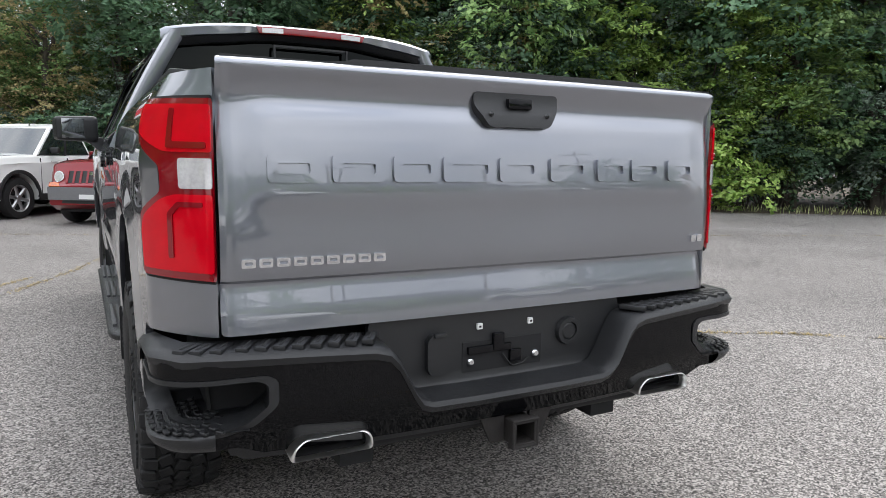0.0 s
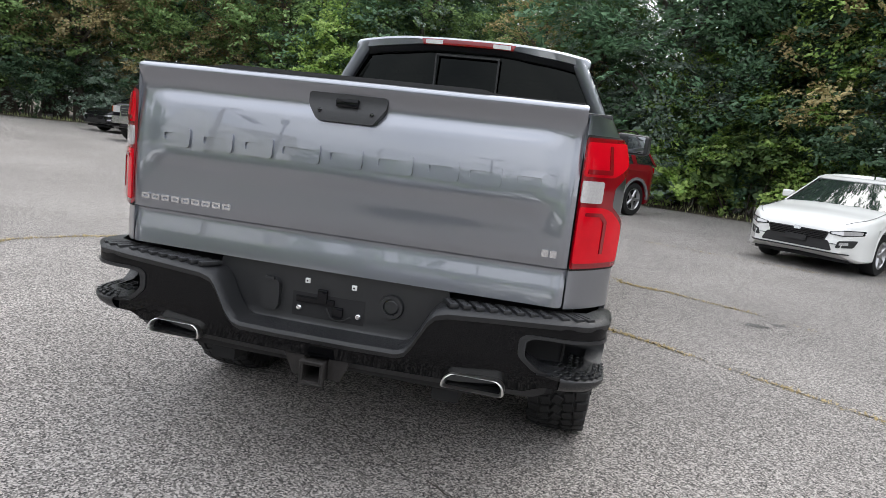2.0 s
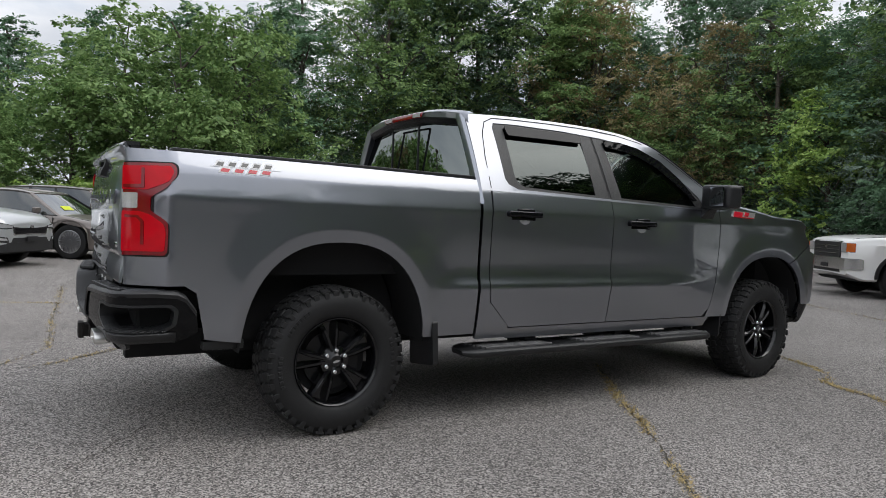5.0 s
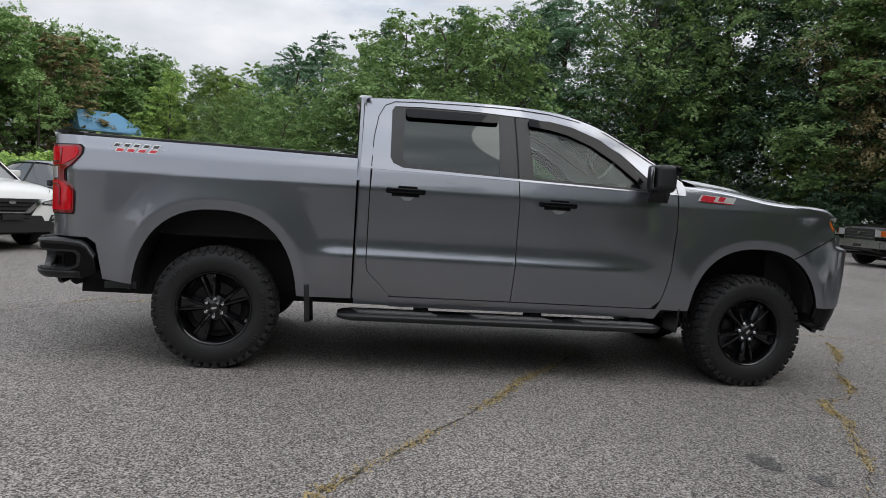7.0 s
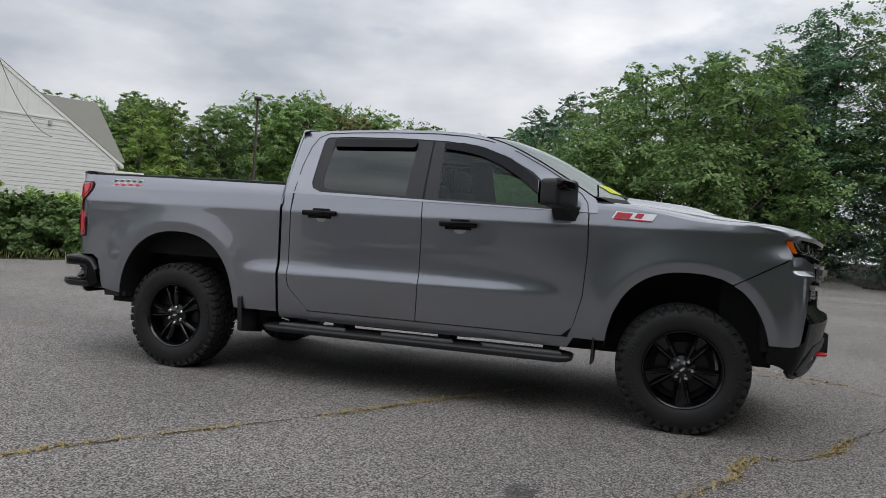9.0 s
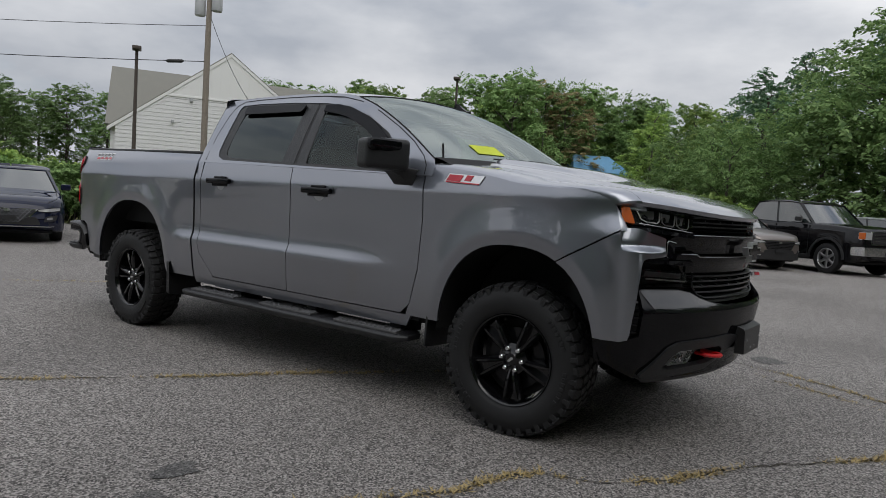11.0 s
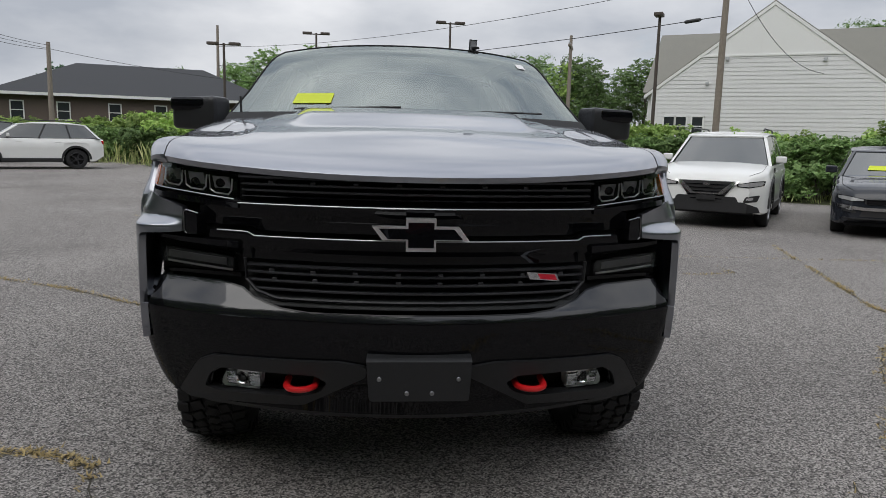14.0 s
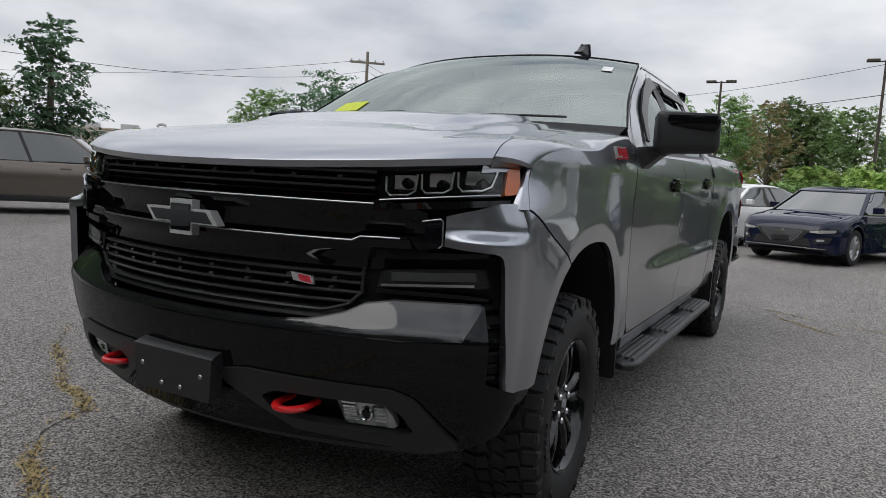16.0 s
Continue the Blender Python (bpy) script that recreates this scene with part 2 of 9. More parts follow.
def panel(outline, surf, us, vs, out, thick=0.012, holes=()):
    """A sheet with any outline, in flat (u, v), cut along the lines us and vs, bent onto surf(u, v) and given a lip of that depth."""
    bm = bmesh.new()
    if holes:
        edges = []
        for ring in (outline, *holes):
            vv = [bm.verts.new((p[0], p[1], 0)) for p in ring]
            edges += [bm.edges.new((vv[i], vv[(i + 1) % len(vv)])) for i in range(len(vv))]
        bmesh.ops.triangle_fill(bm, edges=edges, use_beauty=True, use_dissolve=False)
    else:
        bm.faces.new([bm.verts.new((p[0], p[1], 0)) for p in outline])
    for axis, lines in ((0, us), (1, vs)):
        for c in lines:
            co, no = [0, 0, 0], [0, 0, 0]
            co[axis], no[axis] = c, 1
            bmesh.ops.bisect_plane(bm, geom=bm.verts[:] + bm.edges[:] + bm.faces[:], plane_co=co, plane_no=no, dist=1e-5)
    for v in bm.verts:
        v.co = surf(v.co.x, v.co.y)
    bm.normal_update()
    out = Vector(out)
    if sum(f.normal.dot(out) * f.calc_area() for f in bm.faces) < 0:
        bmesh.ops.reverse_faces(bm, faces=bm.faces)
        bm.normal_update()
    if thick:
        nrm = {v: v.normal.copy() for v in bm.verts}
        rim = [e for e in bm.edges if e.is_boundary]
        old = {v: v for e in rim for v in e.verts}
        made = bmesh.ops.extrude_edge_only(bm, edges=rim)
        for v in [g for g in made["geom"] if isinstance(g, bmesh.types.BMVert)]:
            src = min((w for e in v.link_edges for w in e.verts if w is not v and w in old), key=lambda w: (w.co - v.co).length, default=None)
            v.co -= (nrm[src] if src else out) * thick
    return bm


def grid(rows, closed_u=False):
    """A sheet through rows of points."""
    bm = bmesh.new()
    vv = [[bm.verts.new(p) for p in row] for row in rows]
    for a, b in zip(vv[:-1], vv[1:]):
        k = len(a)
        for i in range(k if closed_u else k - 1):
            j = (i + 1) % k
            try:
                bm.faces.new((a[i], a[j], b[j], b[i]))
            except ValueError:
                pass
    return bm


def box(x0, x1, y0, y1, z0, z1, bevel=0.0, seg=2):
    bm = bmesh.new()
    bmesh.ops.create_cube(bm, size=1)
    for v in bm.verts:
        v.co = ((x0 + x1) / 2 + v.co.x * (x1 - x0), (y0 + y1) / 2 + v.co.y * (y1 - y0), (z0 + z1) / 2 + v.co.z * (z1 - z0))
    if bevel:
        bmesh.ops.bevel(bm, geom=bm.edges[:], offset=bevel, segments=seg, profile=0.6, affect="EDGES")
    return bm


def join(*bms):
    """Several bmeshes as one."""
    out = bmesh.new()
    for b in bms:
        me = bpy.data.meshes.new("tmp")
        b.to_mesh(me)
        b.free()
        out.from_mesh(me)
        bpy.data.meshes.remove(me)
    return out


def moved(bm, m):
    bm.transform(m)
    return bm


def lathe(profile, n, axis="x"):
    """A turned shape from (radius, along) points about an axis."""
    rows = []
    for i in range(n):
        a = 2 * math.pi * i / n
        rows.append([(h, r * math.cos(a), r * math.sin(a)) if axis == "x" else (r * math.cos(a), r * math.sin(a), h) for r, h in profile])
    rows.append(rows[0])
    bm = grid(rows)
    bmesh.ops.remove_doubles(bm, verts=bm.verts, dist=1e-6)
    bmesh.ops.recalc_face_normals(bm, faces=bm.faces)
    return bm


def tube(points, radius, n=8, caps=True):
    """A round bar along a line of points."""
    pts = [Vector(p) for p in points]
    rad = radius if isinstance(radius, (list, tuple)) else [radius] * len(pts)
    rows = []
    for i, p in enumerate(pts):
        d = (pts[min(i + 1, len(pts) - 1)] - pts[max(i - 1, 0)]).normalized()
        s = d.orthogonal().normalized() if abs(d.z) > 0.95 else d.cross(Vector((0, 0, 1))).normalized()
        t = d.cross(s)
        rows.append([p + (s * math.cos(2 * math.pi * k / n) + t * math.sin(2 * math.pi * k / n)) * rad[i] for k in range(n)])
    bm = grid(rows, closed_u=True)
    if caps:
        bm.verts.ensure_lookup_table()
        for row in (bm.verts[:n], bm.verts[-n:]):
            bm.faces.new(row)
    bmesh.ops.recalc_face_normals(bm, faces=bm.faces)
    return bm


def prism(outline, depth, m=None):
    """A flat outline in (x, y) given depth along z, then moved by m."""
    bm = bmesh.new()
    f = bm.faces.new([bm.verts.new((p[0], p[1], 0)) for p in outline])
    ex = bmesh.ops.extrude_face_region(bm, geom=[f])
    for v in ex["geom"]:
        if isinstance(v, bmesh.types.BMVert):
            v.co.z += depth
    bmesh.ops.recalc_face_normals(bm, faces=bm.faces)
    if m is not None:
        bm.transform(m)
    return bm


# ---- the pickup truck: y ahead, rear axle at y = 0 ----
truck = empty("pickup_truck", "grey metallic lifted crew-cab pickup truck with black wheels, parked on asphalt", "truck")
AXLE_R, AXLE_F, HUB = 0.0, 3.738, 0.400

side_z = curve((0.45, 0.925), (0.52, 0.950), (0.60, 0.964), (0.74, 0.981), (0.795, 0.988), (0.845, 0.971), (0.90, 0.966), (1.05, 0.970), (1.20, 0.975), (1.252, 0.977), (1.272, 0.974), (1.33, 0.961), (1.375, 0.950), (1.42, 0.930), (1.47, 0.902))
plain_z = curve((0.45, 0.935), (0.60, 0.962), (0.80, 0.970), (1.05, 0.972), (1.20, 0.975), (1.252, 0.977), (1.272, 0.974), (1.33, 0.961), (1.375, 0.950), (1.42, 0.930), (1.47, 0.902))
ARCHES = ((AXLE_R, 0.40, 0.530, 0.650), (AXLE_F, 0.40, 0.485, 0.600))


def arch_rho(y, z, arch, n=2.4):
    yc, zc, a, b = arch
    return (abs((y - yc) / a) ** n + max(0.0, (z - zc) / b) ** n) ** (1 / n)


def body_half(y, z):
    """Half the body's width."""
    k = smooth01((y - 0.55) / 0.25) * (1 - smooth01((y - 2.45) / 0.6))
    w = plain_z(z) * (1 - k) + side_z(z) * k
    for arch in ARCHES:
        d = (arch_rho(y, z, arch) - 1) * 0.56
        w += 0.013 * max(0.0, 1 - max(0.0, d - 0.058) / 0.17) ** 1.5 - 0.14 * max(0.0, 0.058 - max(0.0, d))
    w += 0.030 * smooth01((y - 3.25) / 0.5) + 0.004 * smooth01((1.0 - abs(y)) / 0.5)
    t = max(0.0, y - 3.95)
    w -= (0.08 + 0.43 * smooth01((z - 1.08) / 0.15)) * t * t + 1.4 * max(0.0, y - 4.24) ** 2
    return w


def side(u, z):
    """The body's right flank; behind u = -0.87 it turns round the rear corner."""
    if u >= -0.87:
        return (body_half(u, z), u, z)
    t = min(1.0, (-0.87 - u) / 0.33) * math.pi / 2
    w = body_half(-0.87, z)
    return (0.828 + (w - 0.828) * math.cos(t) ** 1.6, -0.87 - 0.185 * math.sin(t) ** 1.6, z)


def arch_line(arch, z_from, z_to, n=2.4, k=26):
    """The wheel opening's edge, from the rear foot at z_from over to the front foot at z_to."""
    yc, zc, a, b = arch
    pts = []
    for i in range(k + 1):
        t = math.pi * (1 - i / k)
        c, s = math.cos(t), math.sin(t)
        pts.append((yc + a * math.copysign(abs(c) ** (2 / n), c), zc + b * abs(s) ** (2 / n)))
    half = k // 2
    left = [p for p in pts[:half] if p[1] > z_from + 0.01]
    right = [p for p in pts[half:] if p[1] > z_to + 0.01]

    def foot(z, sign):
        return (yc + sign * a * (1 - ((z - zc) / b) ** n) ** (1 / n), z)

    return [foot(z_from, -1)] + left + right + [foot(z_to, 1)]


bed_outline = [(-1.2, 0.825), (-0.80, 0.825), (-0.745, 0.79), (-0.70, 0.56)] + arch_line(ARCHES[0], 0.535, 0.507) + [(0.885, 0.507), (0.885, 1.444), (0.0, 1.460), (-0.87, 1.470), (-1.2, 1.474)]
Z_CUTS = [0.56, 0.60, 0.65, 0.70, 0.74, 0.77, 0.795, 0.82, 0.845, 0.87, 0.90, 0.95, 1.0, 1.05, 1.1, 1.15, 1.2, 1.23, 1.245, 1.255, 1.265, 1.275, 1.3, 1.33, 1.345, 1.36, 1.375, 1.40, 1.42, 1.44]
FINE_Z = [0.58, 0.62, 0.67, 0.72, 0.92, 0.97, 0.985, 1.015, 1.03, 1.07, 1.085, 1.115, 1.13, 1.175]
bed_side = part("bed_side", panel(bed_outline, side, steps(-1.2, -0.87, 0.03) + steps(-0.87, 0.885, 0.022), Z_CUTS + FINE_Z, (1, 0, 0), 0.02), PAINT, truck)
mirrored(bed_side)
rail = part("bed_rail_cap", box(0.80, 0.900, -0.86, 0.88, 1.452, 1.478, 0.008), SATIN_BLACK, truck)
for v in rail.data.vertices:
    v.co.z += 0.012 - 0.022 * (v.co.y + 1.0) / 1.88
mirrored(rail)
inner = part("bed_inner_wall", box(0.79, 0.80, -1.0, 0.88, 0.9, 1.45), MATT_BLACK, truck)
mirrored(inner)
part("bed_floor", box(-0.79, 0.79, -1.0, 0.88, 0.86, 0.90), MATT_BLACK, truck)
part("bed_front_wall", box(-0.86, 0.86, 0.86, 0.88, 0.55, 1.43), MATT_BLACK, truck)

# tail lamps, round the rear corners
LAMP = [(-1.2, 0.966), (-0.925, 0.972), (-0.905, 0.985), (-0.900, 1.09), (-0.905, 1.125), (-1.005, 1.180), (-1.005, 1.245), (-0.868, 1.318), (-0.846, 1.345), (-0.845, 1.385), (-0.862, 1.402), (-1.2, 1.402)]


def proud(surf, d):
    """The same surface, lifted by d."""

    def f(u, v):
        p = Vector(surf(u, v))
        a, b = Vector(surf(u + 1e-3, v)) - p, Vector(surf(u, v + 1e-3)) - p
        n = a.cross(b)
        n.normalize()
        if n.dot(Vector((p.x, (p.y - 1.8) * 0.35, p.z - 0.9))) < 0:
            n = -n
        return p + n * d

    return f


def side_frame(u, v):
    return Vector(side(max(u, -1.199), v))


for sgn in (1, -1):
    grown = [(u + (0.010 if u > -1.1 else 0), z + (0.008 if z > 1.2 else -0.008)) for u, z in LAMP]
    seal = part("tail_lamp_seal", panel(fillet(grown, 0.014, 2), proud(side_frame, 0.006), steps(-1.2, -0.83, 0.022), steps(0.96, 1.41, 0.03), (0.6, -0.8, 0), 0.03), MATT_BLACK, truck)
    lamp = part("tail_lamp", panel(fillet(LAMP, 0.012, 2), proud(side_frame, 0.012), steps(-1.2, -0.84, 0.022), steps(0.96, 1.41, 0.03), (0.6, -0.8, 0), 0.03), DARK_RED_LENS, truck, "red tail lamp with a clear reversing lens")
    white = part("reversing_lens", panel(fillet([(-1.185, 1.190), (-1.065, 1.190), (-1.065, 1.262), (-1.185, 1.262)], 0.008, 2), proud(side_frame, 0.0155), steps(-1.185, -1.06, 0.022), [1.22, 1.24], (0.6, -0.8, 0), 0.006), CLEAR_LENS, lamp, "clear ribbed reversing lens")
    low = part("brake_lens", panel(fillet([(-1.185, 0.985), (-0.925, 0.990), (-0.918, 1.085), (-0.935, 1.12), (-1.01, 1.165), (-1.05, 1.176), (-1.185, 1.176)], 0.014, 2), proud(side_frame, 0.0155), steps(-1.18, -0.92, 0.022), [1.02, 1.06, 1.1, 1.14], (0.6, -0.8, 0), 0.006), RED_LENS, lamp)
    top = part("marker_lens", panel(fillet([(-1.185, 1.276), (-1.02, 1.276), (-0.885, 1.325), (-0.862, 1.35), (-0.862, 1.375), (-0.88, 1.388), (-1.185, 1.388)], 0.012, 2), proud(side_frame, 0.0155), steps(-1.18, -0.86, 0.022), [1.30, 1.33, 1.36], (0.6, -0.8, 0), 0.006), RED_LENS, lamp)
    pipe_a = part("lamp_light_guide", panel(fillet([(-1.16, 1.285), (-1.03, 1.285), (-1.03, 1.378), (-1.045, 1.378), (-1.045, 1.300), (-1.16, 1.300)], 0.005, 2), proud(side_frame, 0.019), steps(-1.16, -1.03, 0.022), [1.33], (0.6, -0.8, 0), 0.004), DARK_RED_LENS, lamp)
    pipe_b = part("lamp_light_guide", panel(fillet([(-1.045, 1.02), (-1.030, 1.02), (-1.030, 1.13), (-1.06, 1.158), (-1.14, 1.158), (-1.14, 1.146), (-1.066, 1.146), (-1.045, 1.126)], 0.004, 2), proud(side_frame, 0.019), steps(-1.14, -1.03, 0.022), [1.06, 1.1], (0.6, -0.8, 0), 0.004), DARK_RED_LENS, lamp)
    if sgn < 0:
        for o in (seal, lamp, white, low, top, pipe_a, pipe_b):
            bm = bmesh.new()
            bm.from_mesh(o.data)
            for v in bm.verts:
                v.co.x = -v.co.x
            bmesh.ops.reverse_faces(bm, faces=bm.faces)
            bm.to_mesh(o.data)
            bm.free()

# tailgate
gate_z = curve((0.82, -1.083), (0.88, -1.078), (0.935, -1.068), (0.955, -1.066), (0.966, -1.086), (1.0, -1.091), (1.08, -1.092), (1.20, -1.086), (1.30, -1.077), (1.36, -1.069), (1.40, -1.066), (1.425, -1.069), (1.45, -1.077), (1.475, -1.089), (1.485, -1.092), (1.495, -1.088), (1.503, -1.070))


def gate(x, z):
    """The tailgate's skin, with its raised field."""
    k = smooth01((0.790 - abs(x)) / 0.11) * smooth01((z - 1.10) / 0.09) * (1 - smooth01((z - 1.36) / 0.06))
    edge = 0.012 * smooth01((abs(x) - 0.80) / 0.024)
    return (x, gate_z(z) - 0.011 * k + edge + 0.012 * (x / 0.82) ** 2, z)


GATE_V = [0.84, 0.87, 0.90, 0.93, 0.945, 0.952, 0.957, 0.961, 0.966, 0.98, 1.0, 1.04, 1.08, 1.12, 1.135, 1.15, 1.165, 1.18, 1.2, 1.24, 1.28, 1.32, 1.345, 1.36, 1.375, 1.385, 1.39, 1.395, 1.40, 1.41, 1.42, 1.43, 1.44, 1.45, 1.46, 1.47, 1.478, 1.485, 1.49, 1.494, 1.498]
GATE_U = steps(-0.82, 0.82, 0.05) + [s * v for s in (-1, 1) for v in (0.695, 0.715, 0.73, 0.745, 0.755, 0.775, 0.785, 0.805, 0.812)]
tailgate = part("tailgate", panel(fillet([(-0.822, 0.828), (0.822, 0.828), (0.822, 1.503), (-0.822, 1.503)], 0.012), gate, GATE_U, GATE_V, (0, -1, 0), 0.03), PAINT, truck, "grey tailgate with embossed blocks")
part("gate_cap", panel(fillet([(-0.81, -1.06), (0.81, -1.06), (0.81, -0.99), (-0.81, -0.99)], 0.01), lambda x, y: (x, y, 1.503 + 0.012 * smooth01((0.52 - abs(x)) / 0.05) + 0.004), steps(-0.8, 0.8, 0.05) + [-0.50, -0.49, -0.48, 0.48, 0.49, 0.50], [-1.03], (0, 0, 1), 0.02), SATIN_BLACK, tailgate)
part("gate_back", box(-0.81, 0.81, -1.03, -0.99, 0.85, 1.49), MATT_BLACK, tailgate)


def on_gate(d):
    return lambda x, z: Vector(gate(x, z)) + Vector((0, -d, 0))


handle = part("gate_handle", panel(fillet([(-0.134, 1.456), (0.152, 1.456), (0.152, 1.418), (0.112, 1.360), (-0.092, 1.360), (-0.134, 1.418)], 0.014), lambda x, z: (x, -1.080 - 0.022 * (1 - smooth01((z - 1.37) / 0.07)), z), steps(-0.13, 0.15, 0.04), [1.39, 1.40, 1.412, 1.425, 1.44], (0, -1, 0), 0.03), SATIN_BLACK, tailgate, "black tailgate handle with camera")
part("gate_camera", box(-0.028, 0.052, -1.098, -1.077, 1.412, 1.440, 0.004), GLOSS_BLACK, handle)
for x in (-0.085, 0.105):
    part("screw", moved(lathe([(0, 0.004), (0.006, 0.003), (0.008, 0.0)], 10), pose(x, -1.099, 1.395, 0, 0, -90)), CAP_BLACK, handle)

# embossed blocks where the maker's lettering stands
BLOCKS = [(-0.711, -0.581), (-0.548, -0.408), (-0.381, -0.25), (-0.235, -0.070), (-0.055, 0.087), (0.122, 0.268), (0.300, 0.428), (0.440, 0.572), (0.600, 0.728)]
for i, (a, b) in enumerate(BLOCKS):
    ring = fillet([(a, 1.206), (b, 1.206), (b, 1.276), (a, 1.276)], 0.012, 2)
    hole = fillet([(a + 0.024, 1.228), (b - 0.024, 1.228), (b - 0.024, 1.254), (a + 0.024, 1.254)], 0.006, 2)
    part("embossed_block", panel(ring, on_gate(0.009), [], [1.24], (0, -1, 0), 0.010, [hole]), PAINT, tailgate)
for i in range(9):
    x = -0.776 + i * 0.0425
    part("badge_bar", panel(fillet([(x, 0.998), (x + 0.034, 0.998), (x + 0.034, 1.020), (x, 1.020)], 0.004, 2), on_gate(0.007), [], [], (0, -1, 0), 0.008, [fillet([(x + 0.008, 1.005), (x + 0.027, 1.005), (x + 0.027, 1.013), (x + 0.008, 1.013)], 0.002, 1)]), CHROME, tailgate, "chrome badge bar")
for x in (0.734, 0.762):
    part("badge_bar", panel(fillet([(x, 0.998), (x + 0.022, 0.998), (x + 0.022, 1.022), (x, 1.022)], 0.003, 2), on_gate(0.007), [], [], (0, -1, 0), 0.008), CHROME, tailgate, "chrome badge bar")


# rear bumper: a is the way along its face from the middle, round the corners
def bumper_plan(a):
    s = 1 if a >= 0 else -1
    a = abs(a)
    if a < 0.80:
        x, y = a, -1.185 + 0.055 * (a / 0.80) ** 2
        return s * x, y
    if a < 1.04:
        t = (a - 0.80) / 0.24 * math.pi / 2
        return s * (0.80 + 0.185 * math.sin(t) ** 0.9), -1.13 + 0.135 * (1 - math.cos(t) ** 0.9)
    return s * 0.985, -0.995 + (a - 1.04)


def bumper(d):
    def f(a, z):
        x, y = bumper_plan(a)
        x1, y1 = bumper_plan(a + 1e-3)
        n = Vector((y1 - y, -(x1 - x), 0)).normalized()
        slope = 0.045 * smooth01((0.66 - z) / 0.18)
        return Vector((x, y, z)) + n * (d - slope)

    return f


A_CUTS = steps(-1.32, 1.32, 0.06) + [s * v for s in (-1, 1) for v in (0.80, 0.83, 0.86, 0.89, 0.92, 0.95, 0.98, 1.01, 1.04)]
face = [(-1.30, 0.60), (-1.29, 0.70), (-1.22, 0.775), (-1.10, 0.785), (-0.46, 0.765), (-0.405, 0.745), (-0.335, 0.62), (-0.30, 0.600), (0.30, 0.600), (0.335, 0.62), (0.405, 0.745), (0.46, 0.765), (1.10, 0.785), (1.22, 0.775), (1.29, 0.70), (1.30, 0.60), (1.22, 0.56), (0.80, 0.555), (0.74, 0.53), (-0.74, 0.53), (-0.80, 0.555), (-1.22, 0.56)]
pocket = [(0.715, 0.722), (0.74, 0.736), (1.17, 0.735), (1.20, 0.71), (1.19, 0.64), (1.12, 0.602), (0.84, 0.596), (0.77, 0.618), (0.715, 0.665)]
rear_bumper = part("rear_bumper", panel(face, bumper(0.0), A_CUTS, steps(0.53, 0.79, 0.03), (0, -1, 0), 0.03, [fillet(pocket, 0.012, 2), fillet([(-x, z) for x, z in pocket][::-1], 0.012, 2)]), BUMPER_GLOSS, truck, "gloss black rear bumper with corner steps")
for s in (1, -1):
    out_ring = [(s * x, z) for x, z in pocket]
    ctr = (s * 0.98, 0.665)
    inner_ring = [(ctr[0] + (x - ctr[0]) * 0.95, ctr[1] + (z - ctr[1]) * 0.90) for x, z in out_ring]
    part("step_frame", panel(fillet([(ctr[0] + (x - ctr[0]) * 1.04, ctr[1] + (z - ctr[1]) * 1.07) for x, z in out_ring], 0.015, 3), bumper(0.004), A_CUTS, [0.62, 0.66, 0.70], (0, -1, 0), 0.06, [fillet(inner_ring, 0.012, 3)]), SATIN_BLACK, rear_bumper)
    # the hollow behind the frame and its tread
    rows = []
    for d in (-0.004, -0.07, -0.135):
        rows.append([bumper(d)(x, z if d > -0.08 else z) for x, z in fillet(out_ring, 0.012, 3)])
    hollow = grid(rows, closed_u=True)
    part("step_wall", hollow, SATIN_BLACK, rear_bumper)
    part("step_back", panel(fillet(out_ring, 0.012, 3), bumper(-0.133), A_CUTS, [], (0, -1, 0), 0), MATT_BLACK, rear_bumper)
    plate = grid([[bumper(d)(s * (0.775 + 0.40 * i / 16), z) for d, z in ((0.010, 0.607), (-0.01, 0.6085), (-0.060, 0.613), (-0.132, 0.619))] for i in range(17)])
    bmesh.ops.recalc_face_normals(plate, faces=plate.faces)
    part("step_plate", plate, SATIN_BLACK, rear_bumper)
    knobs = []
    for i in range(11):
        for j in range(6):
            a = 0.83 + i * 0.031 + (j % 2) * 0.014
            p = bumper(0.008 - j * 0.022)(s * a, 0.6080 + 0.0017 * j)
            knobs.append(moved(box(-0.011, 0.011, -0.007, 0.007, 0, 0.008, 0.002, 1), Matrix.Translation(p) @ pose(0, 0, 0, 0, 0, s * (45 + (a - 0.8) * 200))))
    part("step_tread", join(*knobs), FRAME_SATIN, rear_bumper, "raised tread of the corner step")
    # the step that sticks out at the corner
    rows = []
    for i in range(19):
        a = 0.84 + 0.36 * i / 18
        k = math.sin(math.pi * min(1, i / 18 * 0.9 + 0.1)) ** 0.35
        rows.append([bumper(d * k)(s * a, z) for d, z in ((-0.07, 0.606), (0.016, 0.606), (0.025, 0.600), (0.028, 0.588), (0.024, 0.574), (0.008, 0.556), (-0.05, 0.552))])
    b = grid(rows)
    bmesh.ops.recalc_face_normals(b, faces=b.faces)
    if sum(f.normal.z * f.calc_area() for f in b.faces if f.calc_center_median().z > 0.603) < 0:
        bmesh.ops.reverse_faces(b, faces=b.faces)
    part("corner_step", b, SATIN_BLACK, rear_bumper, "satin black corner step with tread", sharp=50)
